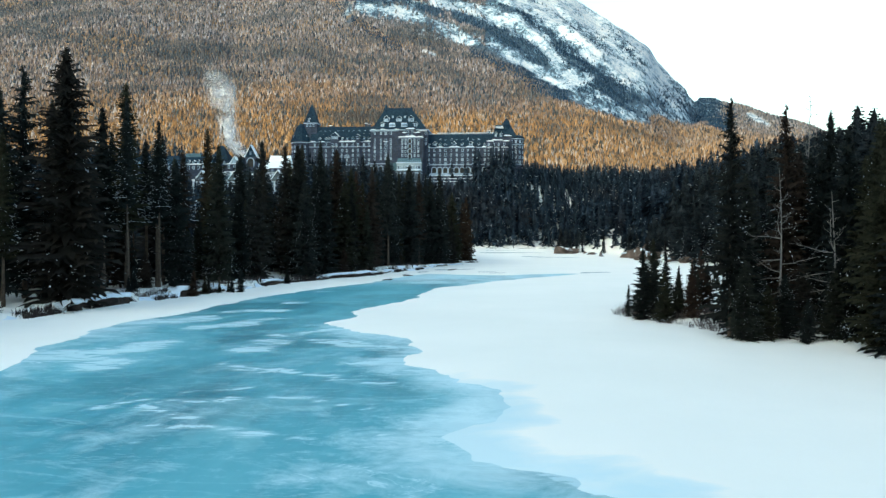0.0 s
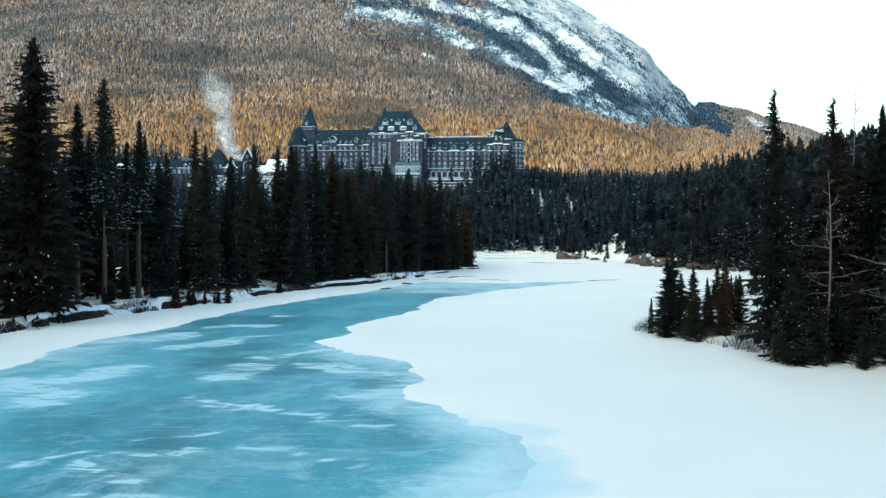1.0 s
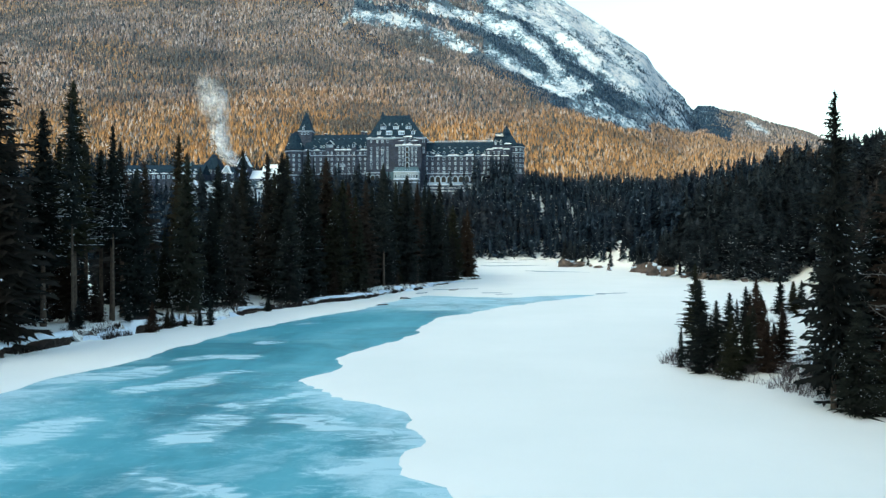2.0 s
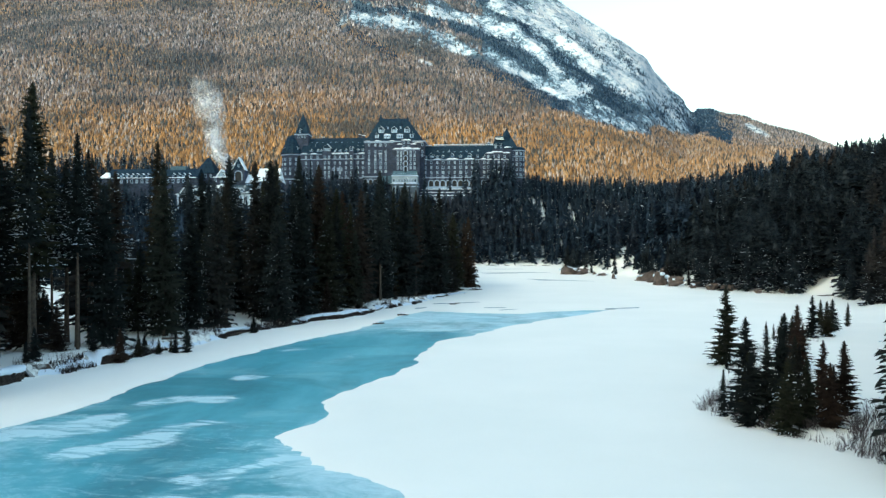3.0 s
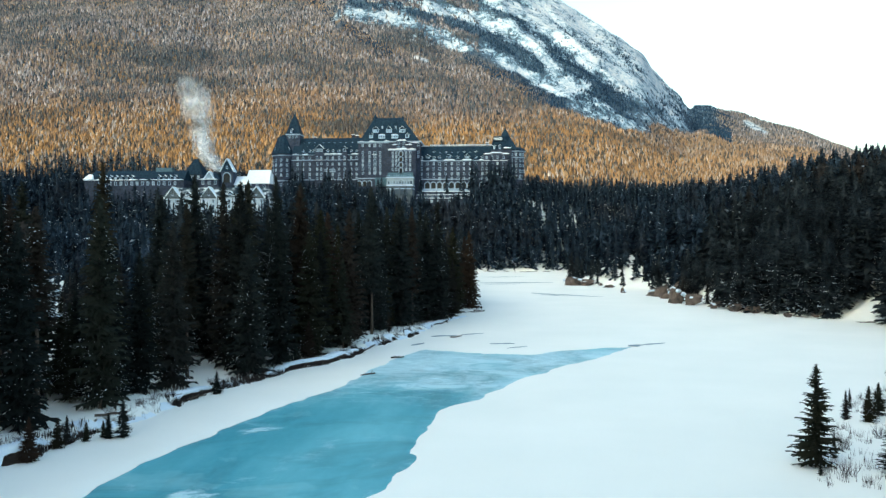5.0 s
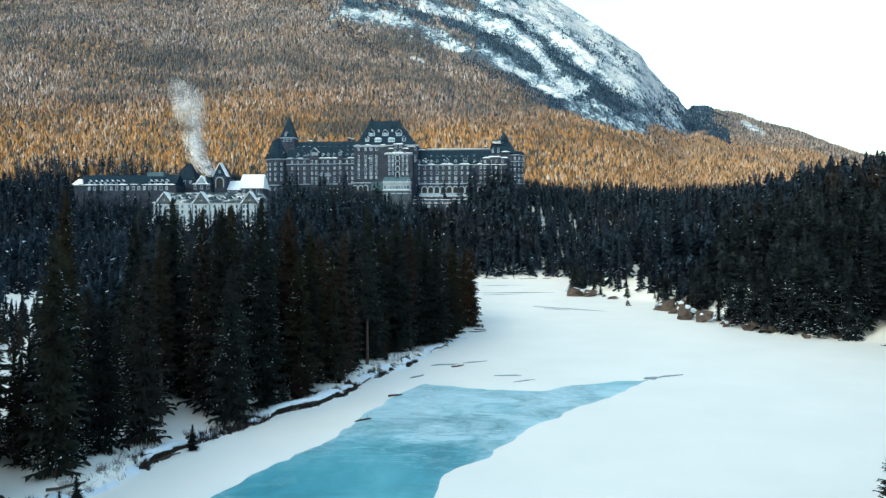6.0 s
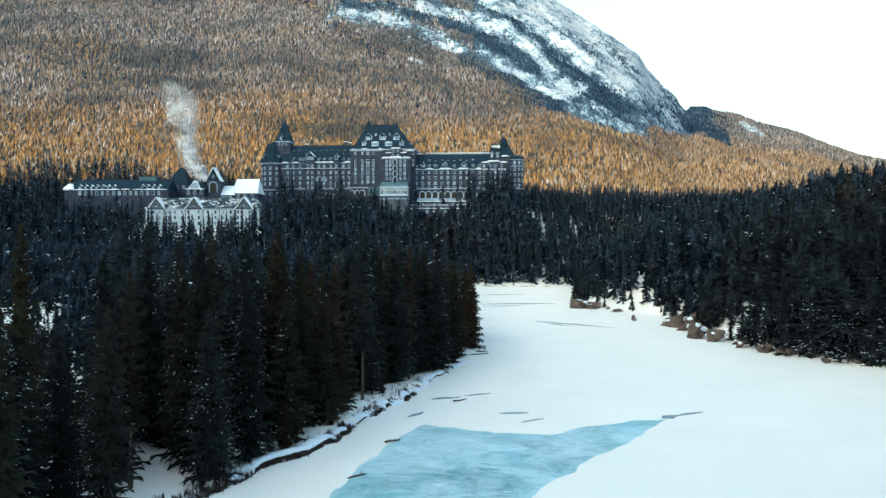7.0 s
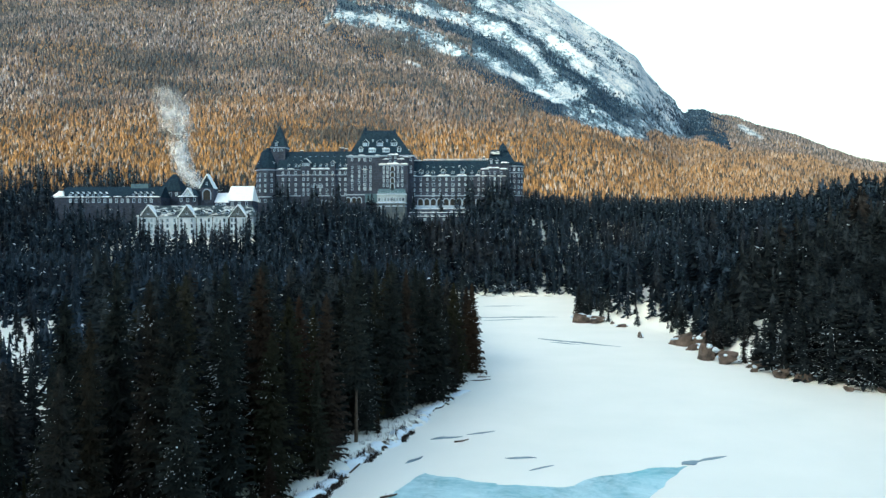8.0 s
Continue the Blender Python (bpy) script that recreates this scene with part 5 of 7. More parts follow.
def build_hotel():
    H = thing("hotel", "large brown stone hotel, shade-blue in colour, with steep green slate roofs on a bluff", "hotel")
    base = 40.0
    W = (1.0, 1.4)
    # west round tower
    tx, ty, tr = hx(472), FACE + 6.5, 7.6
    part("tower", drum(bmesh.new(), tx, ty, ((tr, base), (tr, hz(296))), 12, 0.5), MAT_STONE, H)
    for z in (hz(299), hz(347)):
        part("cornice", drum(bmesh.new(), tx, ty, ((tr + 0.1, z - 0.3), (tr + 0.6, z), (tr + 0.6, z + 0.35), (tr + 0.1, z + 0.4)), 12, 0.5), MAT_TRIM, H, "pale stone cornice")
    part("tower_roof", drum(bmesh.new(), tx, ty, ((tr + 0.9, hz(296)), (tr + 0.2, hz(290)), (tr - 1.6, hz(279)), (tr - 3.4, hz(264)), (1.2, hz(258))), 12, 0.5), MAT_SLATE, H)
    for py in (308, 317, 327, 336, 354):
        for k in range(-2, 3):
            a = radians(-90 + k * 30)
            window(H, W, tx + (tr * math.cos(math.pi / 12) + 0.02) * math.cos(a), ty + (tr * math.cos(math.pi / 12) + 0.02) * math.sin(a), hz(py), k * 30)
    for k in (-1, 0, 1):
        dormer(H, tx + k * 4.2, ty - tr + 1.2 + abs(k) * 0.9, hz(293), 1.9, 2.2, 3.0)
    # spire behind it
    sx = hx(498, FACE + 7.6)
    part("spire_tower", box(bmesh.new(), sx - 4.6, sx + 4.6, FACE + 3, FACE + 12.2, base, hz(258), 0.1), MAT_STONE, H)
    part("cornice", box(bmesh.new(), sx - 5.0, sx + 5.0, FACE + 2.6, FACE + 12.6, hz(259.5), hz(257.5)), MAT_TRIM, H, "pale stone cornice")
    part("spire", drum(bmesh.new(), sx, FACE + 7.6, ((7.4, hz(257.5)), (6.2, hz(254)), (4.2, hz(241)), (1.9, hz(226)), (0.25, hz(217)), (0.05, hz(212))), 4, 0.5), MAT_SLATE, H, "steep pointed slate spire")
    dormer(H, sx - 1, FACE + 2.6, hz(256), 1.8, 2.2, 3)
    for k in (-2.3, 0, 2.3):
        window(H, (0.9, 1.2), sx + k, FACE + 2.98, hz(263))
    # west wing
    x0, x1 = hx(491), hx(622)
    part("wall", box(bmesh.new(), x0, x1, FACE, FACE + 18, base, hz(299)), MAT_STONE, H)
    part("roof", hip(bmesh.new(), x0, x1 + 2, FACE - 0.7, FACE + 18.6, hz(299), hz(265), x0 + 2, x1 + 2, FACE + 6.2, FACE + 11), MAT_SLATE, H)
    band(H, x0, x1, FACE, hz(299.5), 0.5, 0.6)
    band(H, x0, x1, FACE, hz(309), 0.4, 0.35)
    band(H, x0, x1, FACE, hz(346), 0.5, 0.45)
    cols = [503, 513.5, 526, 541, 549, 560, 570, 582, 593, 605, 615]
    for py in (304.5, 316, 325.5, 335, 343):
        for c in cols:
            window(H, W, hx(c), FACE - (1.22 if c in (541, 549, 593) else 0.02), hz(py))
    for c in (535, 543, 551, 575, 583, 591, 603):
        window(H, (1.9, 3.2), hx(c), FACE - 0.02, hz(358))
    for a, b in ((536, 554), (588, 598)):
        part("bay", box(bmesh.new(), hx(a), hx(b), FACE - 1.2, FACE + 3, base, hz(293), 0.08), MAT_STONE, H)
        dormer(H, (hx(a) + hx(b)) / 2, FACE - 1.2, hz(293), hx(b) - hx(a) - 1, 1.9, 6, True, MAT_STONE)
        ledge(H, hx(a), hx(b), FACE - 1.2, hz(309), 0.5, 0.3)
    for c in (513, 526, 532, 560, 570, 581, 605, 615):
        dormer(H, hx(c), FACE + 0.4, hz(297), 1.7, 2.0, 4)
    for c in (520, 534, 550, 571, 583, 604, 614):
        dormer(H, hx(c), FACE + 2.6, hz(288), 1.5, 1.5, 3, c % 2 == 0)
    for c in (512, 522, 533, 549, 560, 571, 582, 593, 605, 616):
        dormer(H, hx(c), FACE + 4.3, hz(278), 1.4, 1.4, 3, False)
    for a, b in ((494, 505), (549, 588), (605, 620), (512, 524)):
        ledge(H, hx(a), hx(b), FACE - 0.3, hz(299.5) + 0.5, 0.7, 0.75)
    balcony = part("balcony", box(bmesh.new(), hx(555), hx(575), FACE - 1.3, FACE, hz(331), hz(329.5)), MAT_TRIM, H, "pale stone balcony")
    for k in range(9):
        part("baluster", box(bmesh.new(), hx(555.5 + k * 2.35), hx(556.4 + k * 2.35), FACE - 1.25, FACE - 1.05, hz(329.5), hz(326.5)), MAT_TRIM, balcony)
    part("handrail", box(bmesh.new(), hx(555), hx(575), FACE - 1.35, FACE - 0.95, hz(326.5), hz(325.8)), MAT_TRIM, balcony)
    # middle tower
    x0, x1 = hx(620), hx(736)
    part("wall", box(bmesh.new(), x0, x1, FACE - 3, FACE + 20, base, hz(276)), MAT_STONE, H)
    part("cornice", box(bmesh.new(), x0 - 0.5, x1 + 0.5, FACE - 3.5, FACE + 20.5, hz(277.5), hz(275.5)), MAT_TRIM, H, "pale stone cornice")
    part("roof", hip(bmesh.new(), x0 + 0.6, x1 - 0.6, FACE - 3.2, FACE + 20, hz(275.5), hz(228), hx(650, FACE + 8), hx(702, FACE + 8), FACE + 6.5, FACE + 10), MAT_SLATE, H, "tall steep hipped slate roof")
    part("finial", drum(bmesh.new(), hx(650.5, FACE + 8), FACE + 8, ((2.2, hz(230)), (1.2, hz(226)), (0.15, hz(219)), (0.04, hz(215))), 8), MAT_SLATE, H)
    part("finial", drum(bmesh.new(), hx(702, FACE + 8), FACE + 8, ((1.3, hz(230)), (0.7, hz(227)), (0.05, hz(223))), 8), MAT_SLATE, H)
    for c in (651, 676, 701):
        dormer(H, hx(c), FACE + 0.2, hz(258), 3.8, 2.0, 5, True, MAT_FRAME, 3)
    for c in (643.5, 711):
        dormer(H, hx(c), FACE - 2.0, hz(269), 2.4, 2.0, 5, True, MAT_FRAME)
    for c in (663.5, 688):
        flat = part("dormer", box(bmesh.new(), hx(c) - 2.1, hx(c) + 2.1, FACE - 2.4, FACE + 3, hz(270), hz(263)), MAT_FRAME, H)
        for k in (-1.35, 0, 1.35):
            window(flat, (0.9, 1.2), hx(c) + k, FACE - 2.42, hz(266.7))
        ledge(H, hx(c) - 2.2, hx(c) + 2.2, FACE - 2.2, hz(263), 0.4, 0.45)
    for c in (663, 688):
        dormer(H, hx(c), FACE + 2.2, hz(250), 1.3, 1.6, 3, False)
    part("dormer", drum(bmesh.new(), hx(688), FACE + 3.6, ((1.6, hz(245)), (0.05, hz(231))), 4, 0.5), MAT_SLATE, H)
    for c in (628.5, 641, 651, 661):
        for py in (283, 289, 296.5, 304, 311.5, 319, 326.5, 334):
            if py != 289:
                window(H, (1.5, 1.5) if c == 651 else W, hx(c), FACE - 3.02, hz(py))
    for py in (283, 296.5, 304):
        window(H, W, hx(732), FACE - 3.02, hz(py))
    band(H, x0, hx(677), FACE - 3, hz(345), 0.6, 0.5)
    band(H, x0, hx(677), FACE - 3, hz(279), 0.4, 0.4)
    for a, b in ((622, 630), (640, 652), (668, 678)):
        ledge(H, hx(a), hx(b), FACE - 3.3, hz(275.5), 0.5, 0.5)
    ledge(H, hx(645), hx(656), FACE - 3.4, hz(300), 0.4, 0.35)
    # stepped bay in front of it
    b0, b1, by = hx(678), hx(729), FACE - 8
    part("bay", box(bmesh.new(), b0, b1, by, FACE - 3, base, hz(293), 0.1), MAT_STONE, H)
    part("bay", box(bmesh.new(), hx(684), hx(722), by + 0.8, FACE - 3, hz(293), hz(284), 0.1), MAT_STONE, H)
    part("bay", box(bmesh.new(), hx(692), hx(712), by + 1.8, FACE - 3, hz(284), hz(276), 0.1), MAT_STONE, H)
    for a, b, y, py, t in ((678, 692, by, 293, 0.7), (691, 714, by, 293, 1.3), (714, 729, by, 293, 0.7), (685, 695, by + 0.8, 284, 0.8), (710, 722, by + 0.8, 284, 0.8), (693, 711, by + 1.8, 276, 0.9), (717, 734, FACE - 3, 279, 0.5)):
        ledge(H, hx(a), hx(b), y, hz(py), 0.9, t)
    for c in (697, 706):
        window(H, W, hx(c), by + 0.78, hz(289))
        window(H, W, hx(c), by + 1.78, hz(280))
    for c in (686.5, 693, 711, 718.5):
        for py in (299, 306, 313.5, 321, 329):
            window(H, W, hx(c), by - 0.02, hz(py))
    for py in (301, 311, 321, 331):
        arch(H, hx(701.5), by + 0.05, hz(py + 3.6), 2.0, 2.8)
    band(H, b0, b1, by, hz(295), 0.4, 0.4)
    # glazed pavilion
    p0, p1, py0 = hx(677.5), hx(726), by - 6
    part("pavilion_wall", box(bmesh.new(), p0, p1, py0, by, hz(361), hz(346), 0.08), MAT_CREAM, H, "cream rendered pavilion")
    part("pavilion_base", hip(bmesh.new(), p0 - 0.6, p1 + 0.6, py0 - 3.0, by, base - 4, hz(361), p0, p1, py0, by), MAT_BASE, H, "sloping grey base of the pavilion")
    ledge(H, p0, p1, py0 - 0.4, hz(359.5), 0.5, 0.4)
    part("pavilion_band", box(bmesh.new(), p0 - 0.2, p1 + 0.2, py0 - 1.2, by, hz(366.5), hz(365)), MAT_FRAME, H)
    part("pavilion_roof", box(bmesh.new(), p0 - 0.3, p1 + 0.3, py0 - 0.4, by, hz(346), hz(344.5)), MAT_FRAME, H)
    part("glazing", hip(bmesh.new(), p0 + 0.2, p1 - 0.2, py0, by, hz(344.5), hz(336), p0 + 0.6, p1 - 0.6, py0 + 1.6, by), MAT_COPPER, H, "blue-green glazed roof band")
    for k in range(12):
        part("mullion", box(bmesh.new(), p0 + 0.3 + k * 1.49, p0 + 0.42 + k * 1.49, py0 - 0.03, py0 + 0.1, hz(344.5), hz(341)), MAT_FRAME, H)
    for k in range(9):
        window(H, (1.25, 1.9), p0 + 1.3 + k * 1.78, py0 - 0.02, hz(354.5))
    part("pavilion_band", box(bmesh.new(), p0 - 0.3, p1 + 0.3, py0 - 0.5, by, hz(361), hz(359.5)), MAT_FRAME, H)
    for k in range(5):
        part("pier", box(bmesh.new(), p0 + 0.3 + k * 3.9, p0 + 1.1 + k * 3.9, py0 - 2.6, py0 + 0.1, base - 4, hz(361)), MAT_BASE, H)
        if k < 4:
            part("pane", box(bmesh.new(), p0 + 1.2 + k * 3.9, p0 + 4.1 + k * 3.9, py0 - 1.9, py0 + 0.1, hz(376), hz(367)), MAT_GLASS, H)
    part("glazed_link", box(bmesh.new(), hx(652), hx(677), FACE - 5, FACE - 3, hz(359), hz(343)), MAT_COPPER, H, "blue-green glazed link")
    for c in (622, 632, 641):
        arch(H, hx(c), FACE - 3.05, hz(359), 2.4, 3.4)
    # east wing
    x0, x1 = hx(730), hx(872)
    part("wall", box(bmesh.new(), x0, x1, FACE, FACE + 18, base, hz(312)), MAT_STONE, H)
    part("roof", hip(bmesh.new(), x0, x1, FACE - 0.6, FACE + 18.6, hz(312), hz(284), x0, x1, FACE + 4.2, FACE + 15), MAT_SLATE, H)
    part("roof_deck", box(bmesh.new(), x0, x1, FACE + 4.1, FACE + 15.2, hz(284), hz(283)), MAT_COPPER, H)
    rail = part("parapet_rail", box(bmesh.new(), hx(752), x1, FACE + 4.2, FACE + 4.5, hz(281.2), hz(280.3)), MAT_FRAME, H, "white roof parapet rail")
    for k in range(34):
        part("baluster", box(bmesh.new(), hx(752.5 + k * 3.5), hx(753.8 + k * 3.5), FACE + 4.25, FACE + 4.45, hz(283), hz(281.2)), MAT_FRAME, rail)
    ledge(H, hx(731), hx(749), FACE + 4.3, hz(283), 0.8, 0.5)
    band(H, x0, x1, FACE, hz(312.5), 0.5, 0.6)
    band(H, x0, x1, FACE, hz(346.5), 0.5, 0.5)
    cols = [737, 748.5, 760, 771, 782, 793.5, 805, 816, 827, 838, 850]
    for py in (317, 326.5, 336, 344.5):
        for c in cols:
            window(H, (1.5, 1.5) if c in (771, 805) else W, hx(c), FACE - 0.02, hz(py))
    for c in (737, 749, 760, 770.5, 788, 804.5, 822, 838, 850):
        big = c in (749, 788, 822)
        dormer(H, hx(c), FACE + 0.2, hz(311), 3.0 if big else 1.9, 2.5 if big else 1.9, 4)
    for c in (760, 771, 782, 793, 805, 816, 827, 838):
        dormer(H, hx(c), FACE + 2.2, hz(299), 1.4, 1.4, 3, c % 2 == 0)
    for a, b in ((731, 741), (754, 767), (778, 800), (812, 833), (844, 855)):
        ledge(H, hx(a), hx(b), FACE - 0.3, hz(312.5) + 0.5, 0.8, 0.8)
    for k in range(8):
        arch(H, hx(748 + k * 11.3), FACE - 0.05, hz(363), 2.9, 4.0)
    arch(H, hx(850), FACE - 0.05, hz(363), 2.9, 4.0)
    part("arcade_plinth", box(bmesh.new(), x0, hx(857), FACE - 0.8, FACE, hz(369), hz(363)), MAT_TRIM, H, "pale stone plinth")
    # east tower
    e0, e1 = hx(866), hx(904)
    part("wall", box(bmesh.new(), e0, e1, FACE + 1, FACE + 18, base, hz(291)), MAT_STONE, H)
    part("roof", hip(bmesh.new(), e0 - 0.4, hx(915), FACE + 0.6, FACE + 18, hz(291), hz(264), hx(871), hx(900), FACE + 7, FACE + 11), MAT_SLATE, H)
    part("spire", drum(bmesh.new(), hx(892.5), FACE + 7, ((3.4, hz(286)), (2.8, hz(268)), (3.1, hz(266)), (1.9, hz(258)), (0.4, hz(252)), (0.05, hz(248))), 8), MAT_SLATE, H, "pointed slate spire")
    part("roof_snow", hip(bmesh.new(), hx(870), hx(887), FACE + 2.5, FACE + 4.2, hz(273), hz(264.5), hx(872), hx(886), FACE + 5.9, FACE + 7), MAT_DUSTED, H, "patch of snow on the slates")
    part("bay", box(bmesh.new(), hx(853), hx(899), FACE - 3, FACE + 2, base, hz(301), 0.1), MAT_STONE, H)
    for a, b, py in ((853, 868, 301), (864, 886, 299), (886, 900, 301), (853, 899, 313), (888, 903, 289)):
        ledge(H, hx(a), hx(b), FACE - 2.8 if py > 290 else FACE + 1, hz(py), 0.7, 0.8 if py < 305 else 0.45)
    for c in (858, 868, 878, 889):
        for py in (307, 317.5, 327, 336.5, 346):
            window(H, W, hx(c), FACE - 3.02, hz(py))
    for c in (872, 882):
        dormer(H, hx(c), FACE + 1, hz(290), 1.8, 2.0, 4)
    qx, qy, qr = hx(912), FACE + 7, 5.6
    part("turret", drum(bmesh.new(), qx, qy, ((qr, base), (qr, hz(293))), 12, 0.5), MAT_STONE, H)
    part("turret_roof", drum(bmesh.new(), qx, qy, ((qr + 0.6, hz(293)), (qr - 0.2, hz(288.5)), (qr - 2.0, hz(286.5)), (0.4, hz(285))), 12, 0.5), MAT_SLATE, H)
    for z in (hz(294.5), hz(306), hz(346)):
        part("cornice", drum(bmesh.new(), qx, qy, ((qr + 0.1, z - 0.3), (qr + 0.55, z), (qr + 0.55, z + 0.35), (qr + 0.1, z + 0.4)), 12, 0.5), MAT_TRIM, H, "pale stone cornice")
    for py in (300, 311, 321, 331, 341):
        for k in range(-1, 3):
            a = radians(-90 + k * 30)
            window(H, W, qx + (qr * math.cos(math.pi / 12) + 0.02) * math.cos(a), qy + (qr * math.cos(math.pi / 12) + 0.02) * math.sin(a), hz(py), k * 30)
    for cx, cy, top in ((530, 9, 262), (604, 9, 258), (612, 8, 260), (722, 10, 262), (858, 9, 276)):
        ch = part("chimney", box(bmesh.new(), hx(cx) - 0.8, hx(cx) + 0.8, FACE + cy, FACE + cy + 1.6, hz(292), hz(top), 0.06), MAT_STONE, H)
        part("chimney_cap", box(bmesh.new(), hx(cx) - 1.0, hx(cx) + 1.0, FACE + cy - 0.2, FACE + cy + 1.8, hz(top), hz(top) + 0.35), MAT_SNOW, ch, "snow-covered chimney cap")


def build_terrace():
    """Walled terrace steps below the arcade."""
    for k, (y0, z1) in enumerate(((546, 49.4), (541, 47.0), (536, 44.6))):
        t = thing("terrace", "snow-topped dark stone terrace wall below the hotel", "terrace", "hotel terraces", (0, 0, 0))
        part("wall", box(bmesh.new(), hx(731), hx(832 - k * 6), y0, y0 + 1.0, z1 - 7, z1), MAT_STONE, t)
        part("paving", box(bmesh.new(), hx(731), hx(832 - k * 6), y0 + 1, y0 + 7, z1 - 7, z1 - 0.4), MAT_SNOW, t)
        ledge(t, hx(731), hx(832 - k * 6), y0 + 0.4, z1, 0.7, 0.35)
        for c in range(9 - k):
            part("pane", box(bmesh.new(), hx(736 + c * 10.8), hx(741 + c * 10.8), y0 - 0.06, y0 + 0.1, z1 - 2.6, z1 - 0.9), MAT_GLASS, t)


build_hotel()
build_terrace()


# ---- the lesser buildings beside it ----
def lx(p, y=500.0):
    """Plan width of the outbuildings, drawn on the annexe's front and carried back to depth y."""
    return -3.3 + (-156.1 + (p - 368) * 0.3115) * (y - 86) / 414


def lz(p, y=500.0):
    return 29 + (36 + (312 - p) * 0.3125) * (y - 86) / 414


def gable(bm, x0, x1, y0, y1, z0, z1, over=0.4):
    """A pitched roof solid with its ridge along y."""
    xm = (x0 + x1) / 2
    a = [bm.verts.new(c) for c in ((x0 - over, y0 - over, z0), (x1 + over, y0 - over, z0), (xm, y0 - over, z1))]
    b = [bm.verts.new(c) for c in ((x0 - over, y1, z0), (x1 + over, y1, z0), (xm, y1, z1))]
    bm.faces.new(a)
    bm.faces.new(b[::-1])
    for i in range(3):
        j = (i + 1) % 3
        bm.faces.new((a[j], a[i], b[i], b[j]))
    return bm


def gable_front(parent, x0, x1, y, z0, z1, wall, infill, snow=True):
    """A gable on a facade: wall, dark bargeboards, window."""
    xm = (x0 + x1) / 2
    bm = bmesh.new()
    a = [bm.verts.new(c) for c in ((x0, y, z0), (x1, y, z0), (xm, y, z1))]
    b = [bm.verts.new(c) for c in ((x0, y + 5, z0), (x1, y + 5, z0), (xm, y + 5, z1))]
    bm.faces.new(a)
    bm.faces.new(b[::-1])
    for i in range(3):
        j = (i + 1) % 3
        bm.faces.new((a[j], a[i], b[i], b[j]))
    g = part("gable", bm, infill, parent)
    for s in (-1, 1):
        bm = bmesh.new()
        e = x0 if s < 0 else x1
        p = [(e + s * 0.5, z0 - 0.4), (xm, z1 + 0.1), (xm, z1 + 0.55), (e + s * 0.8, z0 - 0.1)]
        f = [bm.verts.new((x, y - 0.5, z)) for x, z in p]
        k = [bm.verts.new((x, y + 5, z)) for x, z in p]
        bm.faces.new(f if s < 0 else f[::-1])
        bm.faces.new(k[::-1] if s < 0 else k)
        for i in range(4):
            j = (i + 1) % 4
            bm.faces.new((f[j], f[i], k[i], k[j]) if s < 0 else (f[i], f[j], k[j], k[i]))
        part("gable_roof", bm, MAT_SNOW if snow else MAT_SLATE, g, "snow-covered gable roof")
    window(g, (0.9, 1.2), xm, y - 0.02, z0 + (z1 - z0) * 0.33)


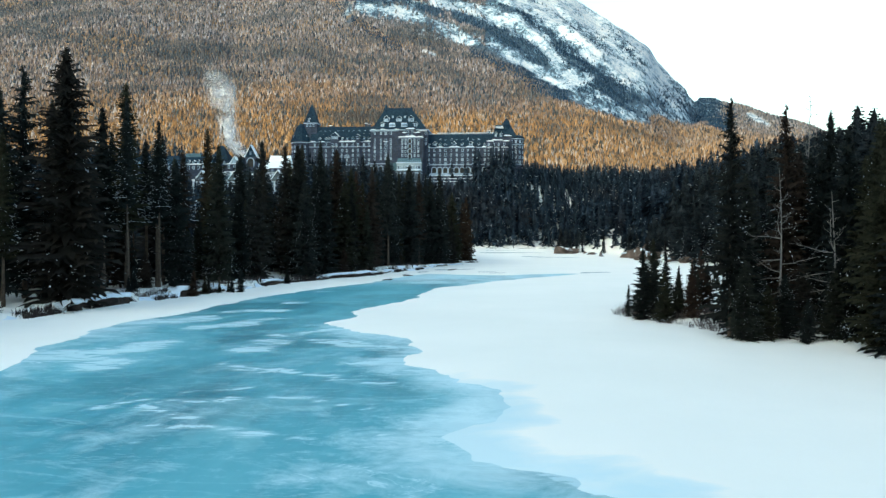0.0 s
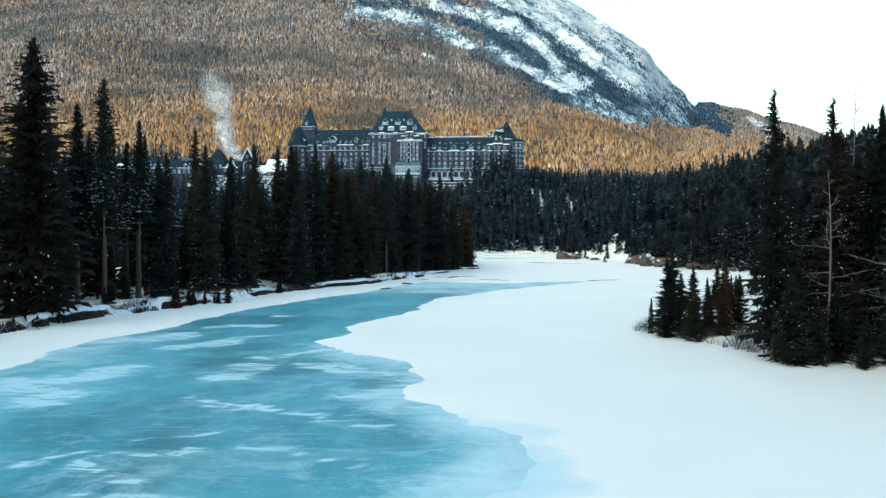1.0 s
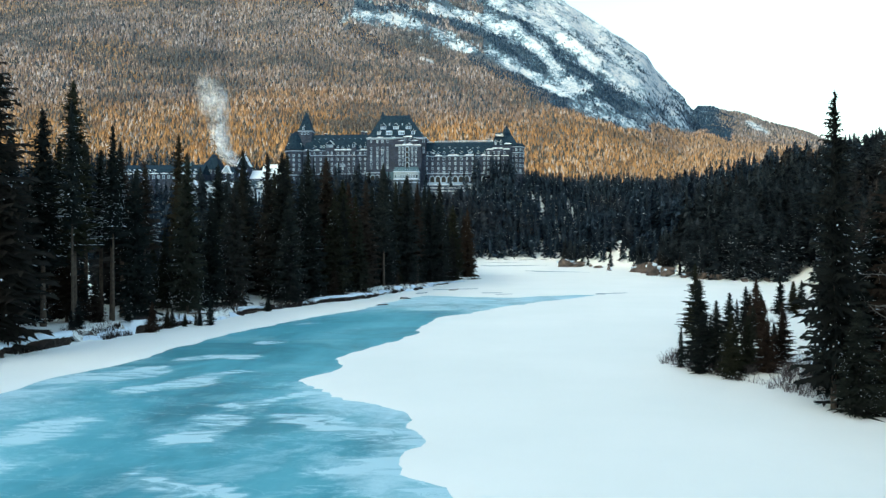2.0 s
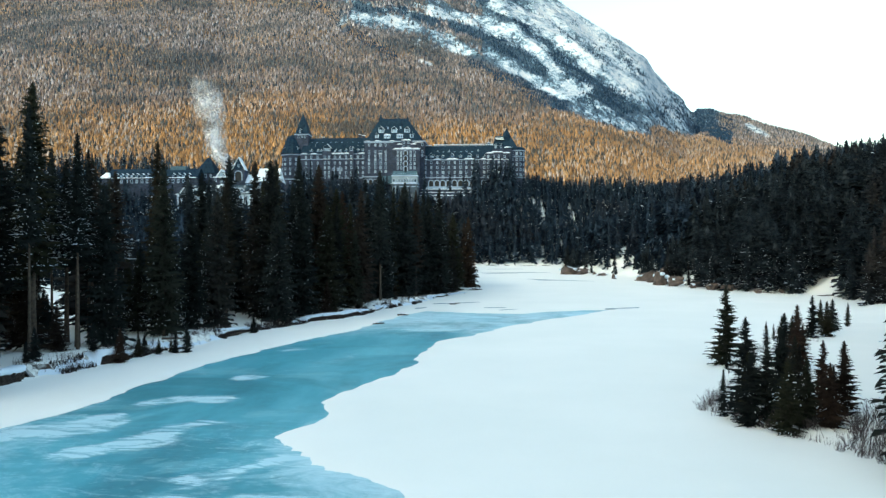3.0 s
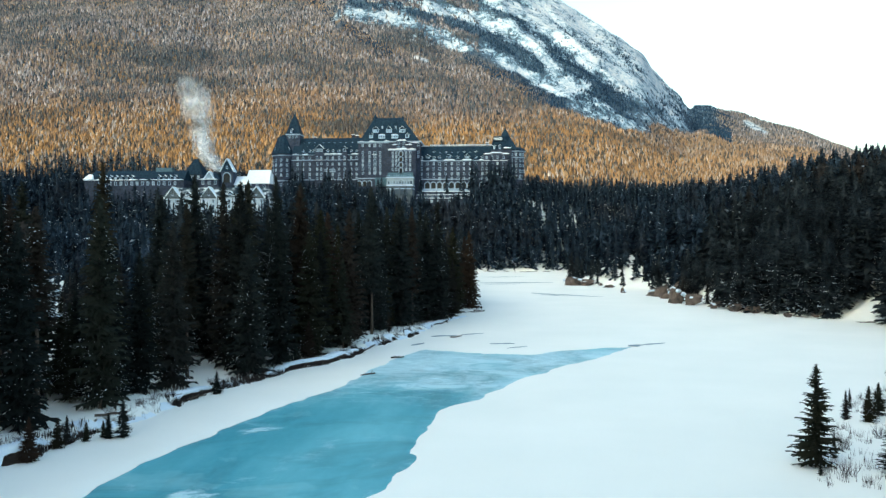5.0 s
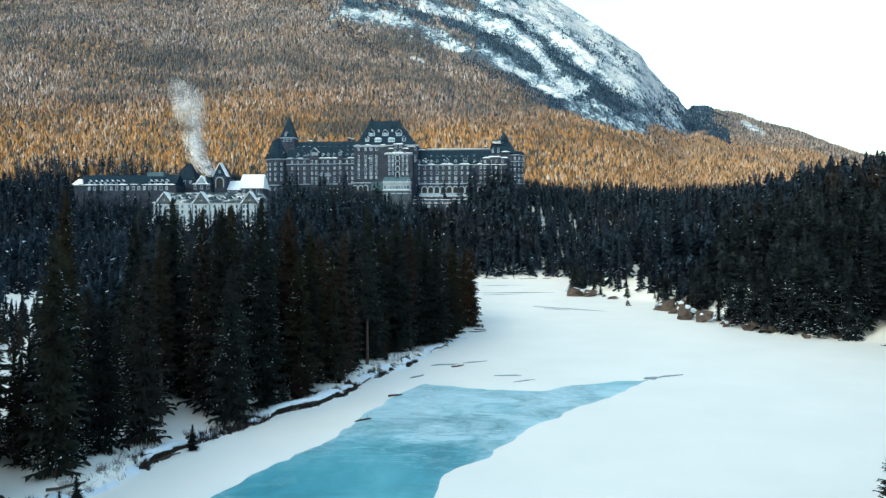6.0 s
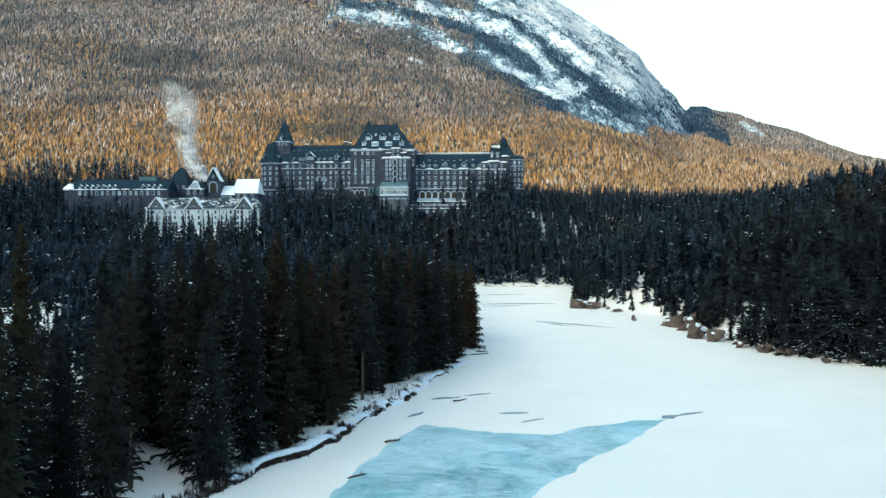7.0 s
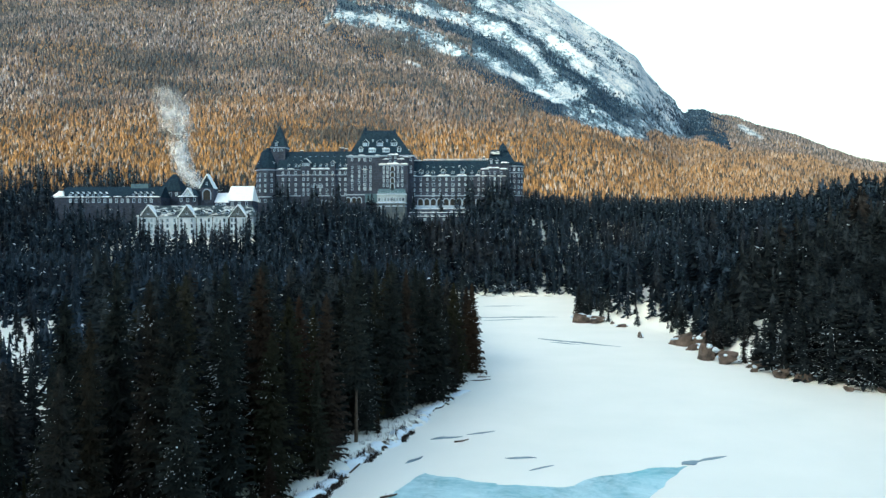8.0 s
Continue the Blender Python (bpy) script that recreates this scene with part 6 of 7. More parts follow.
def build_annexe():
    A = thing("annexe_building", "white-walled annexe with snow-dusted roof and dark timber gables", "building", "hotel outbuildings")
    y = 500.0
    x0, x1 = lx(241), lx(451)
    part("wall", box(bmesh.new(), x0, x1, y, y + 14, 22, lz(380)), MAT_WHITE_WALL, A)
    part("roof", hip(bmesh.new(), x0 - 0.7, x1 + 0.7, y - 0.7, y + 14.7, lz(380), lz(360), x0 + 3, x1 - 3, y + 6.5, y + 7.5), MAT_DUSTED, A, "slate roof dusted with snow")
    for p in (262, 332, 424):
        gable_front(A, lx(p - 15), lx(p + 15), y - 0.8, lz(381), lz(361), MAT_WHITE_WALL, MAT_BASE)
        part("timber_post", box(bmesh.new(), lx(p) - 0.2, lx(p) + 0.2, y - 1.0, y - 0.7, lz(374), lz(363)), MAT_TIMBER, A)
        part("timber_beam", box(bmesh.new(), lx(p - 14), lx(p + 14), y - 1.02, y - 0.7, lz(382), lz(380.4)), MAT_TIMBER, A)
        part("timber_beam", box(bmesh.new(), lx(p - 8), lx(p + 8), y - 1.02, y - 0.7, lz(373.5), lz(372.3)), MAT_TIMBER, A)
        part("bay", box(bmesh.new(), lx(p - 13), lx(p + 13), y - 0.7, y, 22, lz(381)), MAT_WHITE_WALL, A)
    for p in (290, 305, 358, 372, 388, 403):
        dormer(A, lx(p), y + 0.8, lz(378), 2.2, 1.6, 4)
    for p in (247, 256, 268, 284, 296, 309, 322, 341, 357, 371, 385, 399, 413, 420, 434, 446):
        front = 0.72 if min(abs(p - q) for q in (262, 332, 424)) < 12 else 0.02
        for q in (387, 397, 407):
            window(A, (1.25, 1.9), lx(p), y - front, lz(q))
    for p in (251, 276, 315, 348, 378, 408, 440):
        part("timber_post", box(bmesh.new(), lx(p) - 0.18, lx(p) + 0.18, y - 0.1, y + 0.05, 24, lz(381)), MAT_TIMBER, A)
    # gatehouse tower with an arch
    G = thing("clock_tower", "dark gabled tower with a white-edged arch", "tower", "hotel outbuildings")
    gy = y + 18
    gx0, gx1 = lx(356, gy), lx(379, gy)
    part("wall", box(bmesh.new(), gx0, gx1, gy, gy + 7, 30, lz(330, gy)), MAT_STONE, G)
    gable_front(G, gx0, gx1, gy, lz(330, gy), lz(307, gy), MAT_STONE, MAT_SLATE)
    arch(G, (gx0 + gx1) / 2, gy - 0.1, lz(351, gy), 4.2, 5.8)
    # small gabled house
    Hs = thing("gabled_house", "grey gabled house with snow on its eaves", "house", "hotel outbuildings")
    hy = y + 15
    hx0, hx1 = lx(316, hy), lx(351, hy)
    part("wall", box(bmesh.new(), hx0, hx1, hy, hy + 10, 30, lz(345, hy)), MAT_STONE, Hs)
    part("roof", hip(bmesh.new(), hx0 - 1, hx1 + 1, hy - 1, hy + 11, lz(345, hy), lz(331, hy), hx0 + 3, hx1 - 3, hy + 4, hy + 6), MAT_SLATE, Hs)
    gable_front(Hs, lx(324, hy), lx(343, hy), hy - 0.6, lz(345, hy), lz(331, hy), MAT_STONE, MAT_CREAM)
    ledge(Hs, hx0, hx1, hy - 0.9, lz(345.5, hy), 0.8, 0.6)
    for p in (321, 333, 345):
        window(Hs, (1.25, 1.9), lx(p, hy), hy - 0.02, lz(351, hy))
    # wide snowy roofs between
    for a, b, top, eave, yy, mat, lab in ((404, 448, 326, 353, y + 22, MAT_SNOW, "low building under a thick white snow roof"), (380, 404, 338, 356, y + 20, MAT_SNOW, "low hall with a snow-covered pitched roof"),
                                          (283, 320, 304, 336, y + 26, MAT_SLATE, "low tower under a dark pyramid roof")):
        B = thing("outbuilding", lab, "building", "hotel outbuildings")
        part("wall", box(bmesh.new(), lx(a, yy), lx(b, yy), yy, yy + 12, 30, lz(eave, yy)), MAT_STONE, B)
        rx = 0.3 if mat is MAT_SNOW else 5.0
        part("roof", hip(bmesh.new(), lx(a, yy) - 0.6, lx(b, yy) + 0.6, yy - 0.6, yy + 12.6, lz(eave, yy), lz(top, yy), lx(a, yy) + rx, lx(b, yy) - rx, yy + 5.8, yy + 6.4), mat, B)
        for k in range(3):
            window(B, (1.25, 1.9), lx(a, yy) + (k + 0.7) * (lx(b, yy) - lx(a, yy)) / 3.4, yy - 0.02, lz(eave + 5, yy))
    # long wing
    L = thing("long_wing", "long stone wing with a slate roof, snowy eaves and dormers", "building", "hotel outbuildings")
    yy = y + 12
    x0, x1 = lx(88, yy), lx(284, yy)
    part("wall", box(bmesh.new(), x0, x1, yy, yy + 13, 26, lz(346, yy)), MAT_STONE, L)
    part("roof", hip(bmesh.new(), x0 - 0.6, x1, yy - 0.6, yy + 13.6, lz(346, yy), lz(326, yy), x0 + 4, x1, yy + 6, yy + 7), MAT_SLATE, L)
    for k in range(9):
        ledge(L, x0 + (x1 - x0) * k / 9, x0 + (x1 - x0) * (k + 0.55 + 0.4 * (k * 37 % 10) / 10) / 9, yy - 0.2, lz(345.5, yy), 0.6, 0.55)
    part("roof_end", hip(bmesh.new(), x0 - 0.8, x0 + 6, yy - 0.8, yy + 3, lz(344, yy), lz(334, yy), x0 + 2, x0 + 4, yy + 1.6, yy + 2.6), MAT_SNOW, L, "snow on the roof's end")
    part("roof_lantern", box(bmesh.new(), lx(222, yy), lx(254, yy), yy + 5, yy + 9, lz(331, yy), lz(321, yy), 0.1), MAT_COPPER, L, "pale green roof lantern")
    for k in range(15):
        p = 118 + k * 10.6
        if not 190 < p < 232:
            dormer(L, lx(p, yy), yy, lz(344, yy), 1.8, 1.4, 3)
        window(L, (1.25, 1.9), lx(p, yy), yy - 0.02, lz(352, yy))
    ledge(L, x0, lx(190, yy), yy - 0.5, lz(346, yy), 0.6, 0.4)
    ledge(L, lx(232, yy), x1, yy - 0.5, lz(346, yy), 0.6, 0.4)
    # hut at the other end of the hotel
    U = thing("garden_hut", "small hut with a snowy roof beside the hotel", "hut")
    ux, uy = hx(944), FACE + 2
    uz = ground_z(ux, uy)
    part("wall", box(bmesh.new(), ux - 3, ux + 3, uy, uy + 5, uz - 2, uz + 3.2), MAT_STONE, U)
    part("roof", hip(bmesh.new(), ux - 3.8, ux + 3.8, uy - 0.8, uy + 5.8, uz + 3.2, uz + 5.4, ux - 1, ux + 1, uy + 2, uy + 3), MAT_SNOW, U, "snow-covered roof")
    window(U, (0.9, 1.2), ux, uy - 0.02, uz + 1.7)


build_annexe()


# ---- small things ----
def rock_mesh(seed):
    """An angular block: the hull of scattered points, split and roughened."""
    rnd = random.Random(seed)
    bm = bmesh.new()
    for _ in range(15):
        v = Vector((rnd.uniform(-1, 1), rnd.uniform(-1, 1), rnd.uniform(-0.8, 1)))
        bm.verts.new(v.normalized() * rnd.uniform(0.55, 1.15))
    made = bmesh.ops.convex_hull(bm, input=bm.verts)
    bmesh.ops.delete(bm, geom=list({g for g in made["geom_interior"] + made["geom_unused"] if isinstance(g, bmesh.types.BMVert)}), context="VERTS")
    bmesh.ops.subdivide_edges(bm, edges=bm.edges[:], cuts=2, use_grid_fill=True)
    for v in bm.verts:
        p = v.co.copy()
        v.co = p * (1 + 0.35 * noise.noise(p * 1.4 + Vector((seed, 0, 0))) + 0.25 * noise.noise(p * 3.4 + Vector((0, seed, 0)))) + Vector((0, 0, 0.07 * math.floor(p.z * 5) * 0.4))
    me = bpy.data.meshes.new("rock")
    bm.to_mesh(me)
    bm.free()
    return me


ROCKS = [rock_mesh(3 + k) for k in range(5)]


def snow_cap_mesh(seed):
    """A pillow of snow with a torn rim."""
    bm = bmesh.new()
    bmesh.ops.create_icosphere(bm, subdivisions=3, radius=1.0)
    for v in bm.verts:
        v.co *= 1 + 0.45 * noise.noise(v.co * 1.7 + Vector((seed, 0, 0)))
    me = bpy.data.meshes.new("snow_cap")
    bm.to_mesh(me)
    bm.free()
    me.shade_smooth()
    return me


CAPS = [snow_cap_mesh(k * 3.7) for k in range(3)]


def place_rocks():
    rnd = random.Random(31)
    single = [(42.5, 324, 1.3, 1.3), (55.8, 262.5, 1.2, 1.4), (66.4, 240.5, 1.0, 1.5), (71.5, 238, 0.8, 1.6), (61.8, 251.5, 1.6, 1.3), (59.5, 255.0, 2.0, 1.2)]
    # outcrops: along the shore from one end to the other, with the height of the rock
    for x0, y0, x1, y1, n, h in ((30.0, 366, 39.5, 357, 3, 1.6), (48.5, 303, 54.0, 279, 4, 1.8), (58.5, 257, 62.5, 250, 3, 2.0)):
        for k in range(n):
            u = (k + rnd.random()) / n
            single.append((x0 + (x1 - x0) * u + rnd.uniform(0.4, 5.5), y0 + (y1 - y0) * u + rnd.uniform(0, 4), h * rnd.uniform(0.3, 1.0), rnd.uniform(0.8, 1.7)))
    for x, y, s, sx in single:
        o = link("rock", ROCKS[rnd.randrange(5)], MAT_ROCK)
        o.matrix_basis = pose(x, y, max(0.05, ground_z(x, y)) + 0.05 * s, rnd.uniform(-30, 30), rnd.uniform(-30, 30), rnd.uniform(0, 360)) @ Matrix.Diagonal((s * sx, s, s * 1.1, 1))
        tagged(o, "brown layered rock at the frozen river's edge", "rock", "rocks on the shore")
        if s > 1.1:
            c = link("snow_cap", CAPS[rnd.randrange(3)], MAT_SNOW, o, "cap of snow")
            c.matrix_basis = Matrix.Translation((rnd.uniform(-0.3, 0.3), rnd.uniform(0, 0.4), 0.66)) @ Matrix.Diagonal((0.5, 0.42, 0.12, 1))
    # the large blocks of the outcrops: place, half width, half depth, half height, turn
    for k, (x, y, a, b, c, turn) in enumerate(((29.4, 367.0, 5.0, 3.5, 3.8, -8), (35.0, 364.5, 3.4, 3.0, 2.4, -20), (41.8, 353.0, 3.0, 1.8, 1.0, -12), (51.2, 306.5, 4.6, 3.6, 3.2, -15), (55.2, 300.5, 2.6, 3.0, 4.4, 20),
                                               (50.0, 280.0, 3.2, 3.2, 4.6, -30), (53.6, 274.0, 3.0, 3.0, 2.8, -20), (58.6, 268.2, 3.0, 2.2, 1.3, -10), (62.6, 251.0, 2.4, 2.0, 1.7, -25))):
        o = link("rock", ROCKS[k % 5], MAT_ROCK)
        o.matrix_basis = pose(x, y, max(0.05, ground_z(x, y)) + 0.12 * c, rnd.uniform(-8, 8), rnd.uniform(-8, 8), turn) @ Matrix.Diagonal((a, b, c, 1))
        tagged(o, "large brown weathered rock outcrop with snow on its ledges", "rock", "rock outcrops on the shore")
        for q in range(3):
            cap = link("snow_cap", CAPS[(k + q) % 3], MAT_SNOW, o, "cap of snow")
            cap.matrix_basis = Matrix.Translation((0.45 * (q - 1) + rnd.uniform(-0.1, 0.1), rnd.uniform(-0.15, 0.3), 0.62 - 0.16 * abs(q - 1))) @ Matrix.Diagonal((0.34, 0.40, 0.13, 1))



def stick(bm, a, b, r0, r1, sides=5):
    a, b = Vector(a), Vector(b)
    q = (b - a).to_track_quat("Z", "Y").to_matrix()
    lo = [bm.verts.new(a + q @ Vector((r0 * math.cos(math.tau * k / sides), r0 * math.sin(math.tau * k / sides), 0))) for k in range(sides)]
    hi = [bm.verts.new(b + q @ Vector((r1 * math.cos(math.tau * k / sides), r1 * math.sin(math.tau * k / sides), 0))) for k in range(sides)]
    for k in range(sides):
        j = (k + 1) % sides
        bm.faces.new((lo[k], lo[j], hi[j], hi[k]))
    bm.faces.new(hi)
    bm.faces.new(lo[::-1])


def place_logs():
    rnd = random.Random(37)
    for x, y, l, a in ((-17.0, 158.5, 2.2, 40), (-22.0, 177, 4.5, 60), (-20.6, 183, 3.4, 80), (-5.6, 247, 4.5, 15),
                       (-4.8, 251, 3.5, 40), (-15.0, 173, 2.6, 48), (-7.6, 197.5, 2.2, 20), (-36.5, 129, 3.5, 65), (-33.6, 140, 4.5, 60), (63.5, 250, 4.0, 140), (69.5, 240, 5.0, 150), (77.0, 226, 4.0, 130),
                       (-4, 503, 9, 3), (6, 504, 7, -4), (17, 503, 10, 2), (28, 504, 6, 8)):
        z = ground_z(x, y)
        bm = bmesh.new()
        pts = [Vector((l * (k / 4 - 0.5), 0.12 * l * rnd.uniform(-0.5, 0.5), 0.10 + 0.12 * rnd.random())) for k in range(5)]
        for p, q in zip(pts, pts[1:]):
            stick(bm, p, q, 0.15 * (1 - 0.12 * pts.index(p)), 0.13 * (1 - 0.12 * pts.index(p)))
        o = part("log", bm, MAT_BARK)
        for k in range(3):
            bm = bmesh.new()
            p = pts[1 + k]
            stick(bm, p, p + Vector((rnd.uniform(-0.5, 0.5), rnd.uniform(-0.5, 0.5), rnd.uniform(0.05, 0.3))), 0.05, 0.015, 4)
            part("branch_stub", bm, MAT_BARK, o)
        o.matrix_basis = pose(x, y, z, 0, rnd.uniform(-6, 6), a)
        tagged(o, "dark fallen log lying in the snow", "log", "driftwood on the shore")


def crooked(bm, rnd, p, d, l, r, twigs=2, sag=0.0):
    """A crooked branch with side twigs, drawn from p along d."""
    p, d = Vector(p), Vector(d).normalized()
    for s in range(6):
        q = p + d * l / 6
        stick(bm, p, q, r, r * 0.8, 5)
        for _ in range(twigs):
            e = (d * 0.6 + Vector((rnd.uniform(-1, 1), rnd.uniform(-1, 1), rnd.uniform(-0.6, 0.9)))).normalized()
            m = q + e * l * rnd.uniform(0.08, 0.2)
            stick(bm, q, m, r * 0.42, 0.012, 3)
            stick(bm, m, m + (e + Vector((rnd.uniform(-0.6, 0.6), rnd.uniform(-0.6, 0.6), rnd.uniform(-0.3, 0.6)))) * l * 0.09, 0.012, 0.006, 3)
        p, r = q, r * 0.8
        d = (d + Vector((rnd.uniform(-0.22, 0.22), rnd.uniform(-0.22, 0.22), rnd.uniform(-0.22, 0.28) + sag))).normalized()
    return p


def dead_tree(x, y, h, seed, label, limbs):
    """A bare snag: limbs are (share of the height, heading, length, rise)."""
    rnd = random.Random(seed)
    t = thing("dead_tree", label, "tree", "", (x, y, ground_z(x, y) - 0.1))
    link("trunk", trunk_mesh("trunk", h, 0.10, 7, 0.35, seed), MAT_DEAD, t)
    for u, heading, l, rise in limbs:
        bm = bmesh.new()
        bx, by = 0.35 * math.sin(u * 3 + seed) * u, 0.35 * math.cos(u * 2.3 + seed) * u
        a = radians(heading)
        crooked(bm, rnd, (bx, by, h * u), (math.cos(a), math.sin(a), rise), l, 0.026 + 0.009 * l)
        part("branch", bm, MAT_DEAD, t)


SNAG = ((0.58, 170, 3.0, 2.2), (0.57, 185, 3.0, 0.1), (0.44, 175, 3.7, -0.1), (0.41, 0, 3.0, 0.1), (0.36, 200, 2.6, 0.2), (0.33, 160, 2.8, -0.25), (0.31, 20, 1.0, 0.2), (0.63, 10, 1.1, -0.05), (0.70, 350, 1.0, 0.3),
        (0.80, 15, 0.9, 0.5), (0.86, 180, 0.7, 0.5), (0.50, 250, 1.6, 0.1), (0.66, 280, 1.2, 0.3), (0.24, 190, 1.4, -0.3), (0.20, 15, 1.2, -0.2), (0.75, 200, 0.8, 0.4), (0.92, 20, 0.5, 0.6))
THIN = tuple((0.35 + 0.62 * k / 34, k * 137.5, 0.35 + 2.6 * (1 - k / 34) ** 0.8 * (0.45 + 0.3 * (k % 3)), 0.15 + 0.02 * (k % 5)) for k in range(34))


def bush(x, y, h, seed, mesh=None):
    t = thing("bush", "bare grey-brown bush in the snow", "bush", "bushes on the shore", (x, y, ground_z(x, y) - 0.05), seed * 47)
    if mesh is None:
        rnd = random.Random(seed)
        bm = bmesh.new()
        for _ in range(30):
            a, lean = rnd.random() * math.tau, rnd.uniform(0.15, 0.75)
            p = Vector((rnd.uniform(-0.35, 0.35), rnd.uniform(-0.35, 0.35), 0))
            d = Vector((math.cos(a) * lean, math.sin(a) * lean, 1)).normalized()
            l, r = rnd.uniform(0.6, 1.0), 0.014
            for s in range(3):
                q = p + d * l / 3
                stick(bm, p, q, r, r * 0.7, 3)
                if s:
                    e = (d + Vector((rnd.uniform(-0.8, 0.8), rnd.uniform(-0.8, 0.8), 0.2))).normalized()
                    stick(bm, p, p + e * l * 0.35, r * 0.6, 0.004, 3)
                p, r = q, r * 0.7
                d = (d + Vector((rnd.uniform(-0.2, 0.2), rnd.uniform(-0.2, 0.2), 0.1))).normalized()
        mesh = bpy.data.meshes.new("stem")
        bm.to_mesh(mesh)
        bm.free()
    link("stem", mesh, MAT_TWIG, t).scale = (h * 1.1, h * 1.1, h)
    return mesh


def place_bushes():
    rnd = random.Random(41)
    meshes = [None] * 4
    spots = [(16.9, 98.0), (17.6, 97.6), (18.4, 96.4), (19.2, 95.4), (20.0, 94.2), (21.2, 93.4), (22.2, 92.2), (23.2, 91.4), (17.9, 99.8), (18.8, 101.5), (24.4, 90.4), (25.6, 89.4), (20.6, 92.4),
             (21.8, 91.0), (26.8, 88.0), (23.0, 93.0), (24.0, 89.6), (27.5, 86.5), (29.0, 85.0), (30.5, 83.4), (32.0, 80.5), (25.4, 116), (26.0, 114), (28.5, 124), (33.0, 127), (26.2, 90.6), (27.2, 89.6), (28.2, 88.4), (29.0, 87.2), (25.4, 91.8), (27.9, 90.4), (30.2, 86.4), (31.4, 84.8), (26.6, 92.6), (22.0, 87.2), (22.8, 85.9), (23.4, 84.6), (24.2, 83.4), (23.5, 88.2), (24.2, 86.9), (23.0, 87.4), (24.4, 85.4), (23.6, 86.2), (18.4, 94.2), (19.6, 92.6), (25.2, 82.4)]
    for k, (x, y) in enumerate(spots):
        i = k % 4
        meshes[i] = bush(x, y, rnd.uniform(0.7, 1.5), k, meshes[i])
    for k in range(44):
        y = 100 + 92 * (k + rnd.random()) / 44
        x = float(west_bank(y)[0]) + rnd.uniform(-1.6, 0.3)
        meshes[k % 4] = bush(x, y, rnd.uniform(0.45, 0.95), k + 30, meshes[k % 4])


def build_grass():
    """Dry stalks that stick out of the snow along both banks."""
    rnd = np.random.default_rng(71)
    spots = []
    for k in range(420):
        y = rnd.uniform(76, 150)
        spots.append((float(np.interp(y, RIGHT_Y, RIGHT_X)) + 0.2 + 7 * rnd.random() ** 1.8, y))
    for k in range(700):
        y = rnd.uniform(84, 230)
        spots.append((float(west_bank(y)[0]) + 0.3 - 3.5 * rnd.random() ** 1.5, y))
    brush = []
    for k in range(3000):
        y = rnd.uniform(88, 205)
        if value_noise(np.array(y / 4.0), np.array(0.2), 83).item() > 0.0:
            brush.append((float(west_bank(y)[0]) + rnd.uniform(-0.5, 1.0), y))
    for name, spots, mat, label, high, cut in (("dry_grass", spots, MAT_TWIG, "dry brown grass stalks sticking out of the snow", 0.85, -0.15), ("brush", brush, MAT_BRUSH, "low dark brush along the river bank", 0.75, -9)):
        stalks(rnd, name, np.array(spots), mat, label, high, cut)


def stalks(rnd, name, spots, mat, label, high, cut):
    spots = spots[fbm(spots[:, 0], spots[:, 1], 7, 2, 77) > cut]
    p = np.repeat(spots, 7, 0) + rnd.normal(0, 0.16, (len(spots) * 7, 2))
    z = height(p[:, 0], p[:, 1])[0] - 0.05
    n = len(p)
    h, lean, a = rnd.uniform(0.2, high, n), rnd.uniform(0.0, 0.6, n), rnd.random(n) * math.tau
    w = 0.022 if mat is MAT_TWIG else 0.05
    base = np.c_[p, z]
    side = np.c_[np.cos(a + 1.57), np.sin(a + 1.57), np.zeros(n)] * w
    top = base + np.c_[np.cos(a) * lean * h, np.sin(a) * lean * h, h]
    v = np.stack([base - side, base + side, top], 1).reshape(-1, 3)
    tagged(link(name, mesh_np(name, v, np.arange(n * 3).reshape(-1, 3)), mat), label, "grass" if name == "dry_grass" else "brush", kind="stuff")


